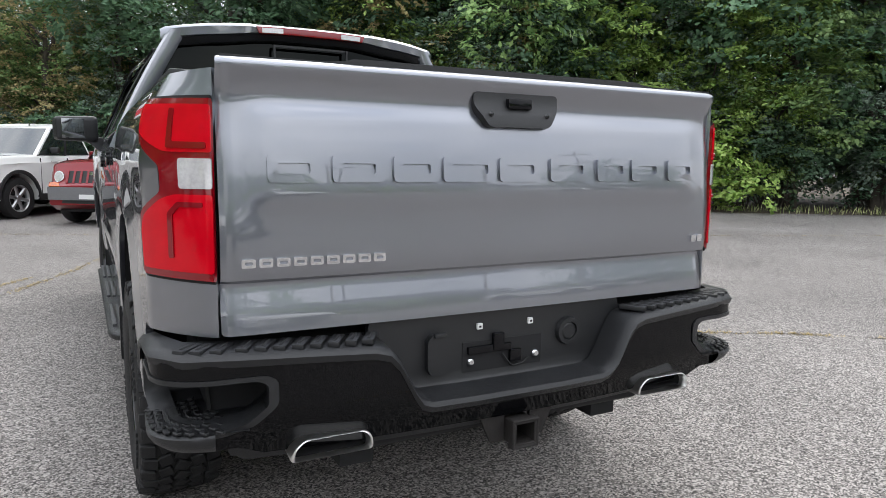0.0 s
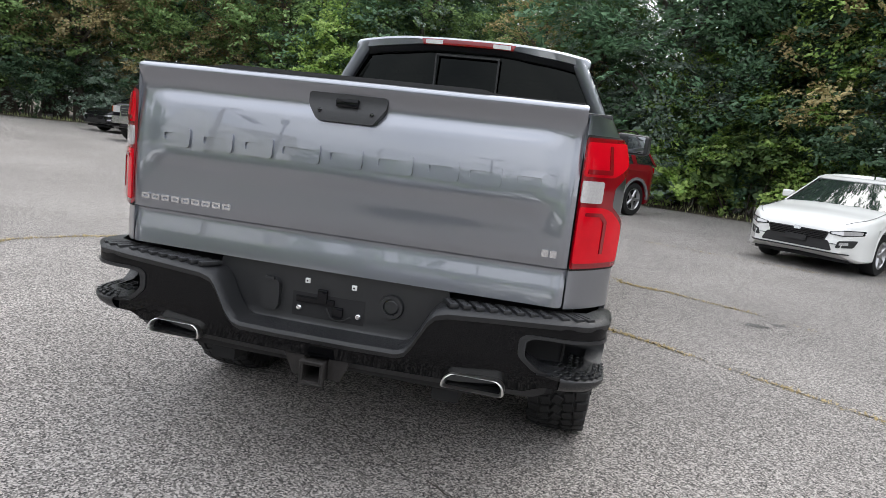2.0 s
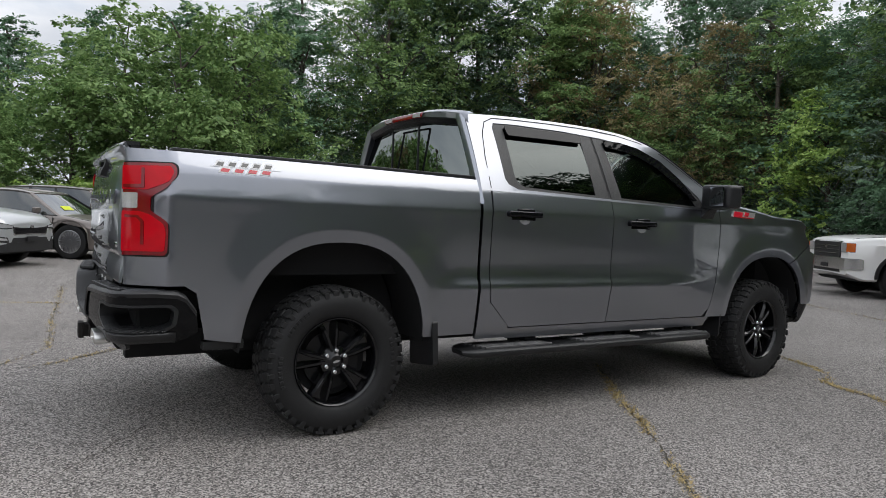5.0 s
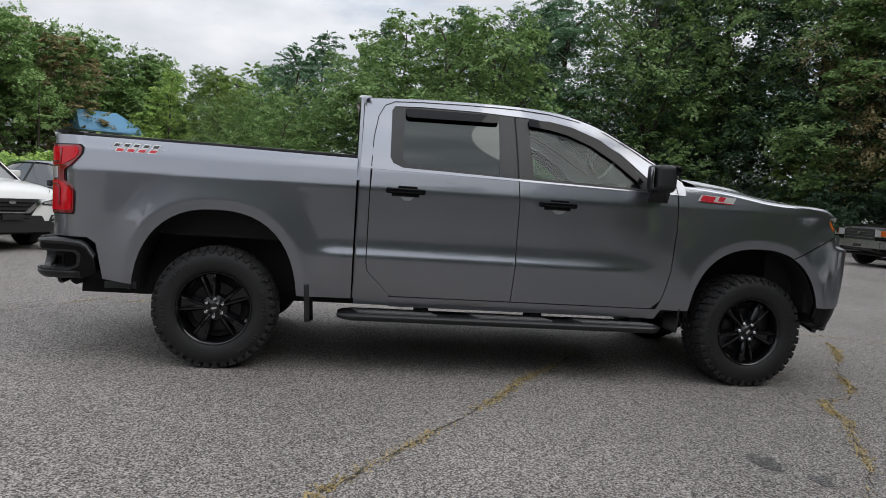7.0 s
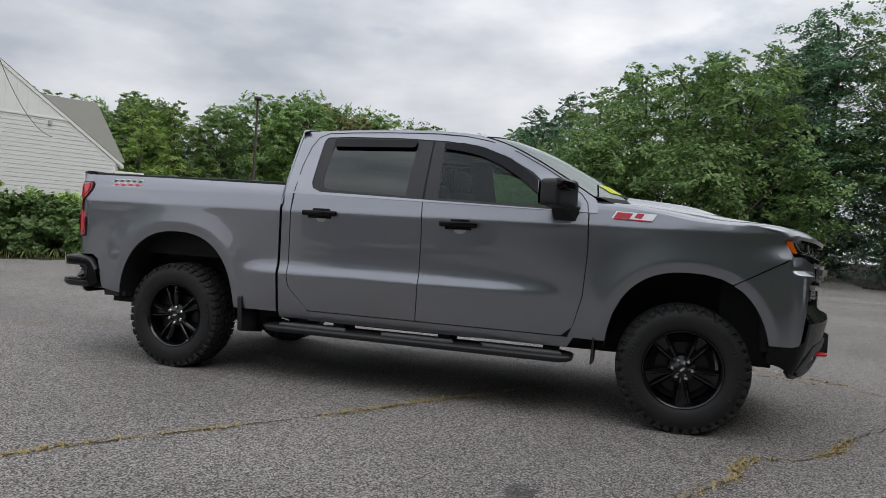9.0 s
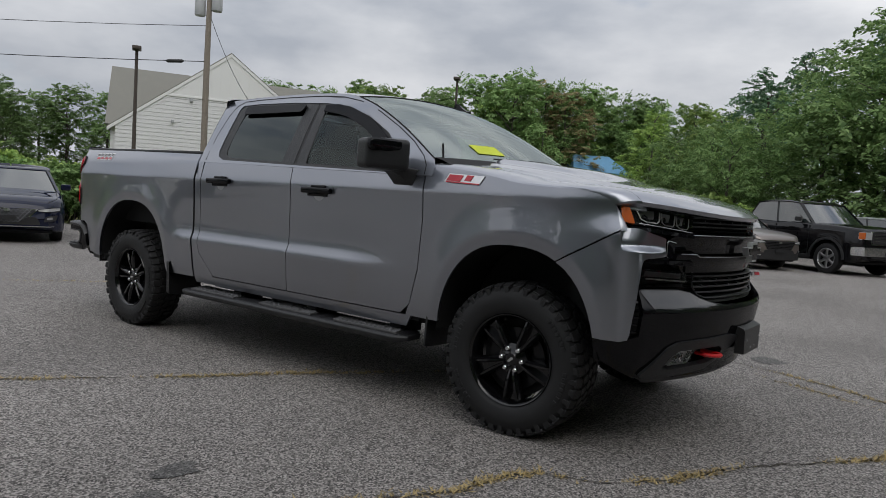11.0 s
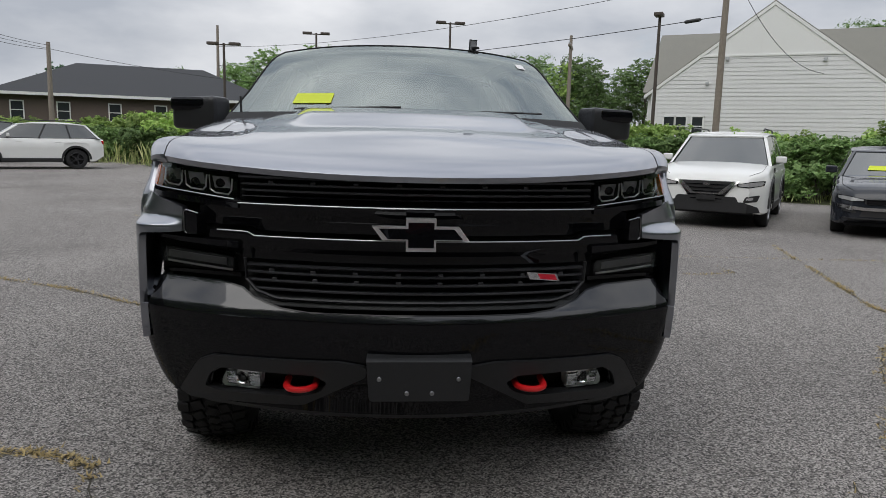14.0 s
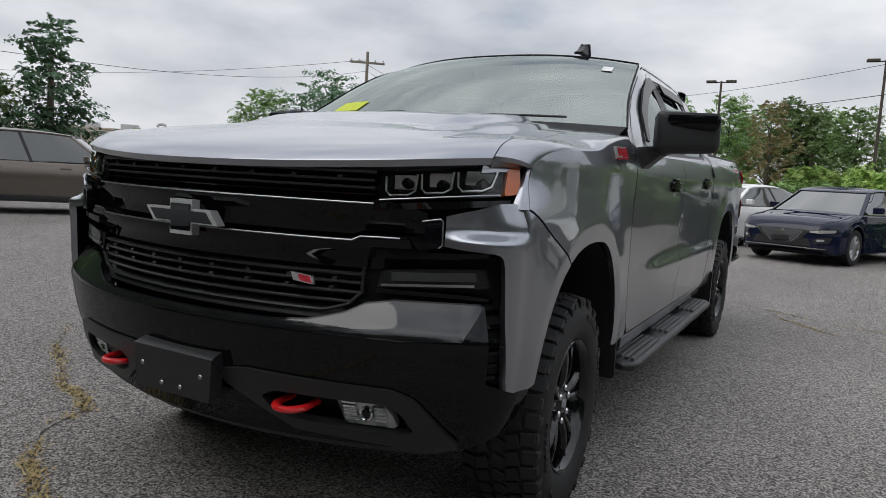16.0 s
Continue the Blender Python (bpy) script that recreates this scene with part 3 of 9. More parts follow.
# top cap that follows the dip of the face
cap_line = [(1.29, 0.705), (1.24, 0.775), (1.20, 0.795), (1.10, 0.803), (1.0, 0.803), (0.90, 0.800), (0.80, 0.797), (0.60, 0.790), (0.46, 0.783), (0.42, 0.772), (0.395, 0.745), (0.35, 0.66), (0.325, 0.625), (0.295, 0.613), (0.15, 0.612)]
cap_line += [(-a, z) for a, z in cap_line[::-1]]
rows = []
for a, z in cap_line:
    p, q = bumper(0.006)(a, z - 0.028), bumper(0.012)(a, z - 0.010)
    depth = 0.105 if abs(a) < 0.9 else 0.105 * max(0.25, 1 - (abs(a) - 0.9) / 0.35)
    rows.append([p, q, bumper(0.002)(a, z + 0.003), bumper(-0.03)(a, z + 0.008), bumper(-depth)(a, z + 0.010), bumper(-depth)(a, z - 0.03)])
cap = grid(rows)
bmesh.ops.recalc_face_normals(cap, faces=cap.faces)
bumper_cap = part("bumper_cap", cap, SATIN_BLACK, rear_bumper, "satin black bumper step cap", sharp=50)
for s in (1, -1):
    for i in range(11):
        a = s * (0.46 + i * 0.045)
        p = bumper(-0.048)(a, 0.800 + 0.012 * (abs(a) - 0.46))
        part("tread_rib", moved(box(-0.015, 0.015, -0.042, 0.042, -0.008, 0.007, 0.003, 2), Matrix.Translation(p) @ pose(0, 0, 0, 0, 0, s * (30 + max(0, abs(a) - 0.8) * 110))), SATIN_BLACK, bumper_cap)
        part("rib_groove", moved(box(-0.004, 0.004, -0.030, 0.030, 0.0, 0.0082, 0.001, 1), Matrix.Translation(p) @ pose(0, 0, 0, 0, 0, s * (30 + max(0, abs(a) - 0.8) * 110))), MATT_BLACK, bumper_cap)
part("plate_recess", panel(fillet([(-0.44, 0.57), (0.44, 0.57), (0.44, 0.826), (-0.44, 0.826)], 0.02), lambda x, z: (x, -1.062 - 0.05 * smooth01((0.63 - z) / 0.05), z), steps(-0.44, 0.44, 0.06), [0.58, 0.60, 0.61, 0.62, 0.63, 0.66], (0, -1, 0), 0.02), SATIN_BLACK, rear_bumper)
for x in (-0.09, 0.09):
    part("plate_clip", box(x - 0.009, x + 0.009, -1.070, -1.060, 0.772, 0.790, 0.002), WHITE_PLASTIC, rear_bumper, "small white plate clip")
    part("clip_hole", box(x - 0.003, x + 0.003, -1.072, -1.066, 0.778, 0.784), MATT_BLACK, rear_bumper)
for x in (-0.118, 0.112):
    part("bolt", moved(lathe([(0, 0.010), (0.008, 0.009), (0.013, 0.004), (0.014, 0.0)], 14), pose(x, -1.064, 0.676, 0, 0, -90)), CHROME, rear_bumper)
part("plate_lamp_bar", box(-0.13, 0.02, -1.074, -1.060, 0.700, 0.722, 0.003), GLOSS_BLACK, rear_bumper)
part("plate_opening", box(-0.145, 0.135, -1.0635, -1.060, 0.645, 0.735), MATT_BLACK, rear_bumper)
part("plate_latch", box(-0.045, -0.008, -1.078, -1.062, 0.705, 0.757, 0.004), GLOSS_BLACK, rear_bumper)
part("plate_connector", box(0.015, 0.055, -1.076, -1.062, 0.662, 0.700, 0.004), GLOSS_BLACK, rear_bumper)
part("wire", tube([(-0.01, -1.070, 0.69), (0.01, -1.078, 0.66), (0.03, -1.07, 0.648), (0.06, -1.075, 0.655), (0.085, -1.07, 0.67)], 0.003, 6), RUBBER, rear_bumper)
plug = part("trailer_socket", panel(fillet([(-0.255, 0.655), (-0.205, 0.655), (-0.193, 0.675), (-0.193, 0.755), (-0.205, 0.772), (-0.255, 0.772), (-0.267, 0.755), (-0.267, 0.675)], 0.006), lambda x, z: (x, -1.083, z), [], [0.715], (0, -1, 0), 0.022), SATIN_BLACK, rear_bumper)
part("socket_hinge", box(-0.248, -0.212, -1.090, -1.08, 0.765, 0.778, 0.003), SATIN_BLACK, plug)
part("tow_cover", moved(lathe([(0, 0.012), (0.022, 0.012), (0.028, 0.008), (0.030, 0.014), (0.042, 0.014), (0.046, 0.0)], 24), pose(0.235, -1.063, 0.735, 0, 0, -90)), SATIN_BLACK, rear_bumper)
part("valance", panel(fillet([(-0.80, 0.49), (0.80, 0.49), (0.82, 0.57), (-0.82, 0.57)], 0.03), bumper(-0.055), A_CUTS, [0.53], (0, -1, 0), 0.02), SATIN_BLACK, rear_bumper)

# exhaust tips and hitch
for s in (1, -1):
    ring = fillet([(-0.114, -0.027), (0.108, -0.027), (0.106, 0.008), (0.084, 0.027), (-0.078, 0.027), (-0.106, 0.004)], 0.013, 3)
    rows = [[(x * k, y, z * k) for x, z in ring] for k, y in ((0.86, 0.16), (0.98, 0.05), (1.01, 0.0), (0.995, -0.010), (0.945, -0.012), (0.90, -0.004), (0.885, 0.015))]
    tip = grid([row + [row[0]] for row in rows])
    bmesh.ops.recalc_face_normals(tip, faces=tip.faces)
    ex = part("exhaust_tip", moved(tip, Matrix.Translation((s * 0.570, -1.150, 0.540))), STEEL, truck, "polished rectangular exhaust tip")
    part("exhaust_throat", grid([[(s * 0.570 + x * k, -1.150 + y, 0.540 + z * k) for x, z in ring + ring[:1]] for k, y in ((0.91, 0.014), (0.88, 0.06), (0.5, 0.16), (0.02, 0.17))]), MATT_BLACK, ex)
hitch = part("tow_hitch", join(box(-0.036, 0.036, -1.19, -0.95, 0.445, 0.452, 0.002, 1), box(-0.036, 0.036, -1.19, -0.95, 0.510, 0.517, 0.002, 1), box(-0.039, -0.031, -1.19, -0.95, 0.446, 0.516, 0.002, 1), box(0.031, 0.039, -1.19, -0.95, 0.446, 0.516, 0.002, 1), box(-0.046, 0.046, -1.193, -1.165, 0.437, 0.446, 0.003, 1), box(-0.046, 0.046, -1.193, -1.165, 0.516, 0.525, 0.003, 1), box(-0.046, -0.037, -1.193, -1.165, 0.440, 0.520, 0.003, 1), box(0.037, 0.046, -1.193, -1.165, 0.440, 0.520, 0.003, 1)), RUST, truck, "weathered black steel tow hitch")
for s in (1, -1):
    part("hitch_plate", prism([(s * 0.045, 0.45), (s * 0.045, 0.55), (s * 0.135, 0.55), (s * 0.09, 0.45)], 0.012, pose(0, -1.13, 0, 90)), RUST, hitch)
part("hitch_beam", tube([(-0.55, -1.02, 0.50), (0.55, -1.02, 0.50)], 0.045, 12), MATT_BLACK, hitch)

# ---- cab ----
rear_door_out = [(1.150, 0.537), (1.972, 0.537), (1.985, 0.80), (1.988, 1.20), (1.975, 1.374), (0.985, 1.391), (0.978, 1.2), (0.978, 0.76), (0.990, 0.70)]
front_door_out = [(1.978, 0.537), (2.98, 0.537), (3.05, 0.60), (3.10, 0.80), (3.118, 1.10), (3.108, 1.342), (1.981, 1.374), (1.994, 1.20), (1.991, 0.80)]
cab_rear_out = [(0.905, 0.47), (1.14, 0.47), (1.14, 0.545), (0.984, 0.70), (0.972, 0.76), (0.972, 1.392), (0.905, 1.392)]
rocker_out = [(1.14, 0.462), (3.02, 0.462), (3.06, 0.531), (1.14, 0.531)]
Y_CUTS = steps(0.9, 3.1, 0.05)
for outline, name, label in ((rear_door_out, "rear_door", ""), (front_door_out, "front_door", ""), (cab_rear_out, "cab_corner", ""), (rocker_out, "rocker", "")):
    p = part(name, panel(fillet(outline, 0.006, 2), side, Y_CUTS, Z_CUTS + [0.48, 0.50, 0.515, 0.535], (1, 0, 0), 0.02), PAINT, truck)
    q = mirrored(p)
    if name.endswith("door"):
        y0 = 1.090 if name == "rear_door" else 2.130
        for s, door in ((1, p), (-1, q)):
            h = part("door_handle", moved(join(box(-0.006, 0.034, -0.010, 0.255, -0.004, 0.034, 0.014, 3), box(-0.006, 0.020, 0.07, 0.20, 0.026, 0.050, 0.010, 3), box(-0.006, 0.006, 0.03, 0.215, -0.022, 0.012, 0.005, 3)), Matrix.Translation((s * 0.975 if s > 0 else -0.985, y0, 1.232 if y0 < 2 else 1.205))), GLOSS_BLACK, door, "gloss black door handle")
            part("handle_cup", moved(lathe([(0, 0.004), (0.036, 0.004), (0.050, 0.0)], 20), Matrix.Translation((s * 0.974, y0 + 0.135, 1.222 if y0 < 2 else 1.196)) @ Matrix.Diagonal((s, 1, 0.8, 1))), DECAL_GREY, door)
# unseen dark sheet, added to stop light leaking through the door gaps
inner = part("cab_inner", panel([(0.93, 0.50), (3.10, 0.50), (3.10, 1.36), (0.93, 1.39)], lambda u, v: Vector(side(u, v)) - Vector((0.028, 0, 0)), steps(0.93, 3.1, 0.2), Z_CUTS, (1, 0, 0), 0), MATT_BLACK, truck)
mirrored(inner)

SLANT = 0.51
GH_U, GH_V = steps(0.9, 3.2, 0.07), steps(1.34, 1.88, 0.045)


def upper(y, z):
    """The cab's upper side, a plane that leans in."""
    return (0.9475 - SLANT * (z - 1.385) + 0.010 * (1 - ((z - 1.62) / 0.24) ** 2) + 0.045 * smooth01((y - 1.95) / 0.6) * smooth01((z - 1.55) / 0.28), y, z)


RAIL = curve((0.93, 1.874), (1.3, 1.893), (1.7, 1.899), (2.0, 1.894), (2.27, 1.866), (2.5, 1.802), (2.75, 1.682), (2.95, 1.563), (3.14, 1.442))
black_ring = [(1.10, 1.47), (1.12, 1.43), (1.19, 1.402), (1.5, 1.394), (2.0, 1.378), (2.93, 1.350), (2.955, 1.36), (2.90, 1.44), (2.72, 1.60), (2.52, 1.71), (2.30, 1.785), (2.05, 1.818), (1.7, 1.835), (1.3, 1.838), (1.12, 1.83), (1.10, 1.80)]
rail_pts = [(y, RAIL(y)) for y in (0.93, 1.1, 1.3, 1.5, 1.7, 1.85, 2.0, 2.14, 2.27, 2.39, 2.5, 2.63, 2.75, 2.85, 2.95, 3.05, 3.14)]
gh_out = [(0.905, 1.385), (3.165, 1.340), (3.165, 1.40)] + rail_pts[::-1] + [(0.912, 1.85)]
greenhouse = part("cab_side_frame", panel(gh_out, upper, GH_U, GH_V, (1, 0, 0.5), 0.02, [black_ring]), PAINT, truck)
mirrored(greenhouse)
glass_rear = [(1.185, 1.485), (1.20, 1.445), (1.25, 1.424), (1.5, 1.412), (1.845, 1.402), (1.85, 1.80), (1.19, 1.802)]
glass_front = [(2.085, 1.395), (2.845, 1.371), (2.80, 1.45), (2.66, 1.585), (2.50, 1.68), (2.33, 1.745), (2.20, 1.775), (2.055, 1.790)]
trim = part("window_trim", panel(black_ring, lambda y, z: Vector(upper(y, z)) + Vector((-0.004, 0, -0.002)), GH_U, GH_V, (1, 0, 0.5), 0.012, [glass_rear, glass_front]), SATIN_BLACK, truck)
mirrored(trim)
for s in (1,):
    for outline, mat, nm in ((glass_rear, DARK_GLASS, "rear_door_window"), (glass_front, CLEAR_GLASS, "front_door_window")):
        g = part(nm, panel(outline, lambda y, z: Vector(upper(y, z)) + Vector((-0.010 + 0.006 * (1 - ((z - 1.6) / 0.2) ** 2), 0, -0.005)), GH_U, GH_V, (1, 0, 0.5), 0), mat, truck)
        mirrored(g)
    vis = part("rain_guard", panel(fillet([(1.20, 1.750), (1.84, 1.755), (1.85, 1.812), (1.19, 1.814)], 0.02), lambda y, z: Vector(upper(y, z)) + Vector((0.012 + 0.25 * (1.812 - z) * 0.2, 0, 0.006)), [], [1.78], (1, 0, 0.5), 0.01), GLOSS_BLACK, truck, "smoked window rain guard")
    mirrored(vis)
    gf = [(2.06, 1.795), (2.06, 1.752), (2.20, 1.733), (2.34, 1.700), (2.50, 1.635), (2.66, 1.535), (2.82, 1.405), (2.86, 1.41), (2.74, 1.56), (2.56, 1.685), (2.36, 1.762), (2.2, 1.795)]
    vis = part("rain_guard", panel(gf, lambda y, z: Vector(upper(y, z)) + Vector((0.012, 0, 0.006)), [], [], (1, 0, 0.5), 0.01), GLOSS_BLACK, truck, "smoked window rain guard")
    mirrored(vis)


def ribbon(pts, width, surf, lift):
    """A thin line laid on a surface."""
    rows = []
    for i, (u, v) in enumerate(pts):
        a, b = pts[max(0, i - 1)], pts[min(len(pts) - 1, i + 1)]
        d = Vector((b[0] - a[0], b[1] - a[1])).normalized()
        n = Vector((-d.y, d.x)) * width / 2
        rows.append([Vector(surf(u + n.x, v + n.y)) + Vector(lift), Vector(surf(u - n.x, v - n.y)) + Vector(lift)])
    bm = grid(rows)
    return bm


seam = [(0.978, 1.40), (0.985, 1.60), (1.01, 1.75), (1.05, 1.83), (1.12, 1.862)] + [(y, RAIL(y) - 0.022) for y in (1.3, 1.6, 1.85, 2.0, 2.2, 2.4, 2.6, 2.8, 2.95)] + [(3.06, 1.455), (3.10, 1.40), (3.108, 1.345)]
sm = part("door_seam", ribbon(seam, 0.006, upper, (0.0012, 0, 0.0008)), MATT_BLACK, truck)
mirrored(sm)
sm = part("door_seam", ribbon([(1.965, 1.82), (1.972, 1.6), (1.978, 1.385)], 0.008, upper, (0.0012, 0, 0.0008)), MATT_BLACK, truck)
mirrored(sm)


def side_xz(y):
    z = RAIL(y)
    return upper(y, z)[0], z


# roof, windscreen, rear window
HEAD = 2.36
rows = []
for i in range(25):
    v = i / 24
    row = []
    for j in range(-12, 13):
        s = j / 12
        y = 0.925 + v * (HEAD + 0.13 * (1 - s * s) - 0.925)
        xs, zs = side_xz(0.93 + v * (HEAD - 0.93))
        row.append((s * xs, y, zs + (0.048 - 0.002 * v) * (1 - abs(s) ** 2.6)))
    rows.append(row)
roof_bm = grid(rows)
bmesh.ops.recalc_face_normals(roof_bm, faces=roof_bm.faces)
part("roof", roof_bm, PAINT, truck, sharp=60)
part("headliner", grid([[(x * 0.97, y, z - 0.03) for x, y, z in row[::3]] for row in rows[::4]]), INTERIOR, truck)
rows = []
for i in range(15):
    v = i / 14
    y0 = HEAD + v * (3.14 - HEAD)
    xs, zs = side_xz(y0)
    rows.append([(s / 10 * xs, y0 + (0.13 + 0.15 * v) * (1 - (s / 10) ** 2), zs + (0.046 - 0.038 * v) * (1 - abs(s / 10) ** 2.6)) for s in range(-10, 11)])
ws = grid(rows)
bmesh.ops.recalc_face_normals(ws, faces=ws.faces)
part("windscreen", ws, SHIELD_GLASS, truck, sharp=80)


def shield_at(s, v):
    y0 = HEAD + v * (3.14 - HEAD)
    xs, zs = side_xz(y0)
    return Vector((s * xs, y0 + (0.13 + 0.15 * v) * (1 - s * s), zs + (0.046 - 0.038 * v) * (1 - abs(s) ** 2.6)))


for pts in ([(s / 10, 0.0) for s in range(-10, 11)], [(-1.0, v / 8) for v in range(9)], [(1.0, v / 8) for v in range(9)]):
    part("windscreen_seal", tube([shield_at(*p) for p in pts], 0.005, 6), MATT_BLACK, truck)
part("wiper_cowl", grid([[shield_at(s / 10, 0.992) + Vector((0, 0, 0.004)) for s in range(-10, 11)], [shield_at(s / 10, 1.0) + Vector((0, 0.06, -0.01)) for s in range(-10, 11)], [shield_at(s / 10, 1.0) + Vector((0, 0.16, -0.05)) for s in range(-10, 11)]]), MATT_BLACK, truck)
for a, b in (((0.62, 0.985), (0.05, 0.955)), ((-0.10, 0.985), (-0.75, 0.960))):
    part("wiper", tube([shield_at(a[0] + (b[0] - a[0]) * t / 6, a[1] + (b[1] - a[1]) * t / 6) + Vector((0, 0.012, 0.014)) for t in range(7)], 0.0055, 6), SATIN_BLACK, truck)
part("window_sticker", grid([[shield_at(s, v) + Vector((0, 0.002, 0.003)) for s in (0.44, 0.50, 0.55, 0.60, 0.66)] for v in (0.80, 0.83, 0.865, 0.905)]), STICKER, truck, "yellow-green sticker on the windscreen")
part("inspection_sticker", grid([[shield_at(s, v) + Vector((0, 0.003, 0.003)) for s in (-0.87, -0.84, -0.81)] for v in (0.26, 0.30, 0.34)]), WHITE_PLASTIC, truck, "small white sticker on the windscreen")
part("antenna_rod", tube([(0.86, 3.16, 1.41), (0.865, 3.15, 1.53)], 0.006, 8), SATIN_BLACK, truck)
fin = prism(fillet([(-0.075, 0), (0.075, 0), (0.02, 0.03), (-0.02, 0.062), (-0.045, 0.065)], 0.012, 3), 0.036, pose(-0.43, 2.33, 1.908, 90, 0, 90))
bmesh.ops.bevel(fin, geom=fin.edges[:], offset=0.006, segments=2, affect="EDGES")
part("roof_antenna", moved(fin, Matrix.Translation((-0.018, 0, 0))), SATIN_BLACK, truck, "dark shark-fin aerial")

rw = []
for i in range(9):
    v = i / 8
    z = 1.30 + v * 0.560
    w = 0.951 - SLANT * (z - 1.385) - 0.062
    rw.append([(s / 8 * w, 0.900 + 0.045 * v + -0.03 * (1 - (s / 8) ** 2), z) for s in range(-8, 9)])
b = grid(rw)
bmesh.ops.recalc_face_normals(b, faces=b.faces)
part("rear_window", b, REAR_GLASS, truck)
part("rear_slider_frame", join(box(-0.20, -0.19, 0.862, 0.874, 1.40, 1.835), box(0.19, 0.20, 0.862, 0.874, 1.40, 1.835), box(-0.2, 0.2, 0.868, 0.880, 1.826, 1.836)), SATIN_BLACK, truck)
for s in (1,):
    pil = grid([[(upper(0, z)[0] - d, 0.905 + e, z) for d, e in ((0.0, 0.0), (0.012, -0.020), (0.050, -0.024), (0.085, -0.010), (0.09, 0.03))] for z in (1.30, 1.385, 1.5, 1.6, 1.7, 1.8, 1.87)])
    bmesh.ops.recalc_face_normals(pil, faces=pil.faces)
    mirrored(part("cab_back_pillar", pil, PAINT, truck))
part("cab_back", box(-0.86, 0.86, 0.895, 0.91, 0.50, 1.40), PAINT, truck)
# roof spoiler with the high brake lamp
sp = []
for j in range(-16, 17):
    s = j / 16
    x = s * 0.712
    top = 1.880 + 0.050 * (1 - abs(s) ** 2.6)
    back = 0.848 + 0.05 * abs(s) ** 4
    dip = 0.030 * smooth01((0.315 - abs(x)) / 0.03)
    tall = 0.048 - 0.012 * smooth01((0.62 - abs(s)) / 0.3)
    sp.append([(x, 0.945, top + 0.004), (x, back + 0.045, top + 0.008), (x, back + 0.012, top + 0.004 - dip * 0.2), (x, back, top - 0.010 - dip * 0.3), (x, back + 0.004, top - tall), (x, back + 0.014, top - tall - 0.006)])
for e in (1, -1):
    end = [Vector(p) for p in sp[-1 if e > 0 else 0]]
    wing = [p + Vector((e * 0.022, 0.02, -0.012)) for p in end]
    sp = sp + [wing] if e > 0 else [wing] + sp
b = grid(sp)
bmesh.ops.recalc_face_normals(b, faces=b.faces)
spoiler = part("roof_spoiler", b, PAINT, truck, sharp=45)
under = grid([[(r[5][0], r[5][1] - 0.004, r[5][2]), (r[5][0], r[5][1] + 0.016, r[5][2] - 0.030), (r[5][0] * 0.985, 0.915, r[5][2] - 0.036)] for r in sp])
bmesh.ops.recalc_face_normals(under, faces=under.faces)
part("spoiler_underside", under, SATIN_BLACK, spoiler)
lamp_top = [(x, 0.838 + 0.05 * abs(x / 0.712) ** 4, 1.923 - 0.05 * abs(x / 0.712) ** 2.6) for x in [0.29 * k / 8 for k in range(-8, 9)]]
brake = part("high_brake_lamp", grid([[(x * k, y + dy, z + dz) for x, y, z in lamp_top] for k, dy, dz in ((1.0, 0.03, 0.002), (1.0, 0.003, -0.003), (0.985, 0.0, -0.014), (0.95, 0.002, -0.036), (0.94, 0.03, -0.042))]), DARK_RED_LENS, truck, "red high brake lamp with clear ends")
for e in (1, -1):
    part("cargo_lens", grid([[(e * x, 0.8345 + 0.05 * (x / 0.712) ** 4, 1.923 - 0.05 * (x / 0.712) ** 2.6 + dz) for x in (0.155, 0.19, 0.225, 0.262)] for dz in (-0.009, -0.020, -0.033)]), CLEAR_LENS, brake)

# cabin
part("dashboard", moved(box(-0.80, 0.80, -0.22, 0.22, -0.18, 0.10, 0.06, 3), Matrix.Translation((0, 2.95, 1.22))), INTERIOR, truck)
part("cabin_floor", box(-0.88, 0.88, 0.95, 3.1, 0.58, 0.62), INTERIOR, truck)
part("steering_wheel", moved(join(lathe([(0.185 + 0.016 * math.cos(a), 0.016 * math.sin(a)) for a in [2 * math.pi * k / 8 for k in range(9)]], 28, "z"), box(-0.18, 0.18, -0.02, 0.02, -0.015, 0.015, 0.005)), pose(-0.40, 2.62, 1.26, 65)), INTERIOR, truck)
for x, y, w in ((-0.42, 2.0, 0.52), (0.42, 2.0, 0.52), (-0.42, 1.15, 0.66), (0.42, 1.15, 0.66)):
    part("seat", join(moved(box(-w / 2, w / 2, 0, 0.5, 0, 0.18, 0.06, 3), Matrix.Translation((x, y, 0.78))), moved(box(-w / 2, w / 2, -0.07, 0.07, 0, 0.62, 0.06, 3), Matrix.Translation((x, y, 0.92)) @ pose(0, 0, 0, 12)), moved(box(-0.13, 0.13, -0.05, 0.05, 0, 0.18, 0.04, 3), Matrix.Translation((x, y - 0.13, 1.53)))), SEAT_CLOTH, truck)
part("mirror_inside", moved(box(-0.12, 0.12, -0.02, 0.02, -0.035, 0.035, 0.012), Matrix.Translation((0, 2.55, 1.79))), INTERIOR, truck)

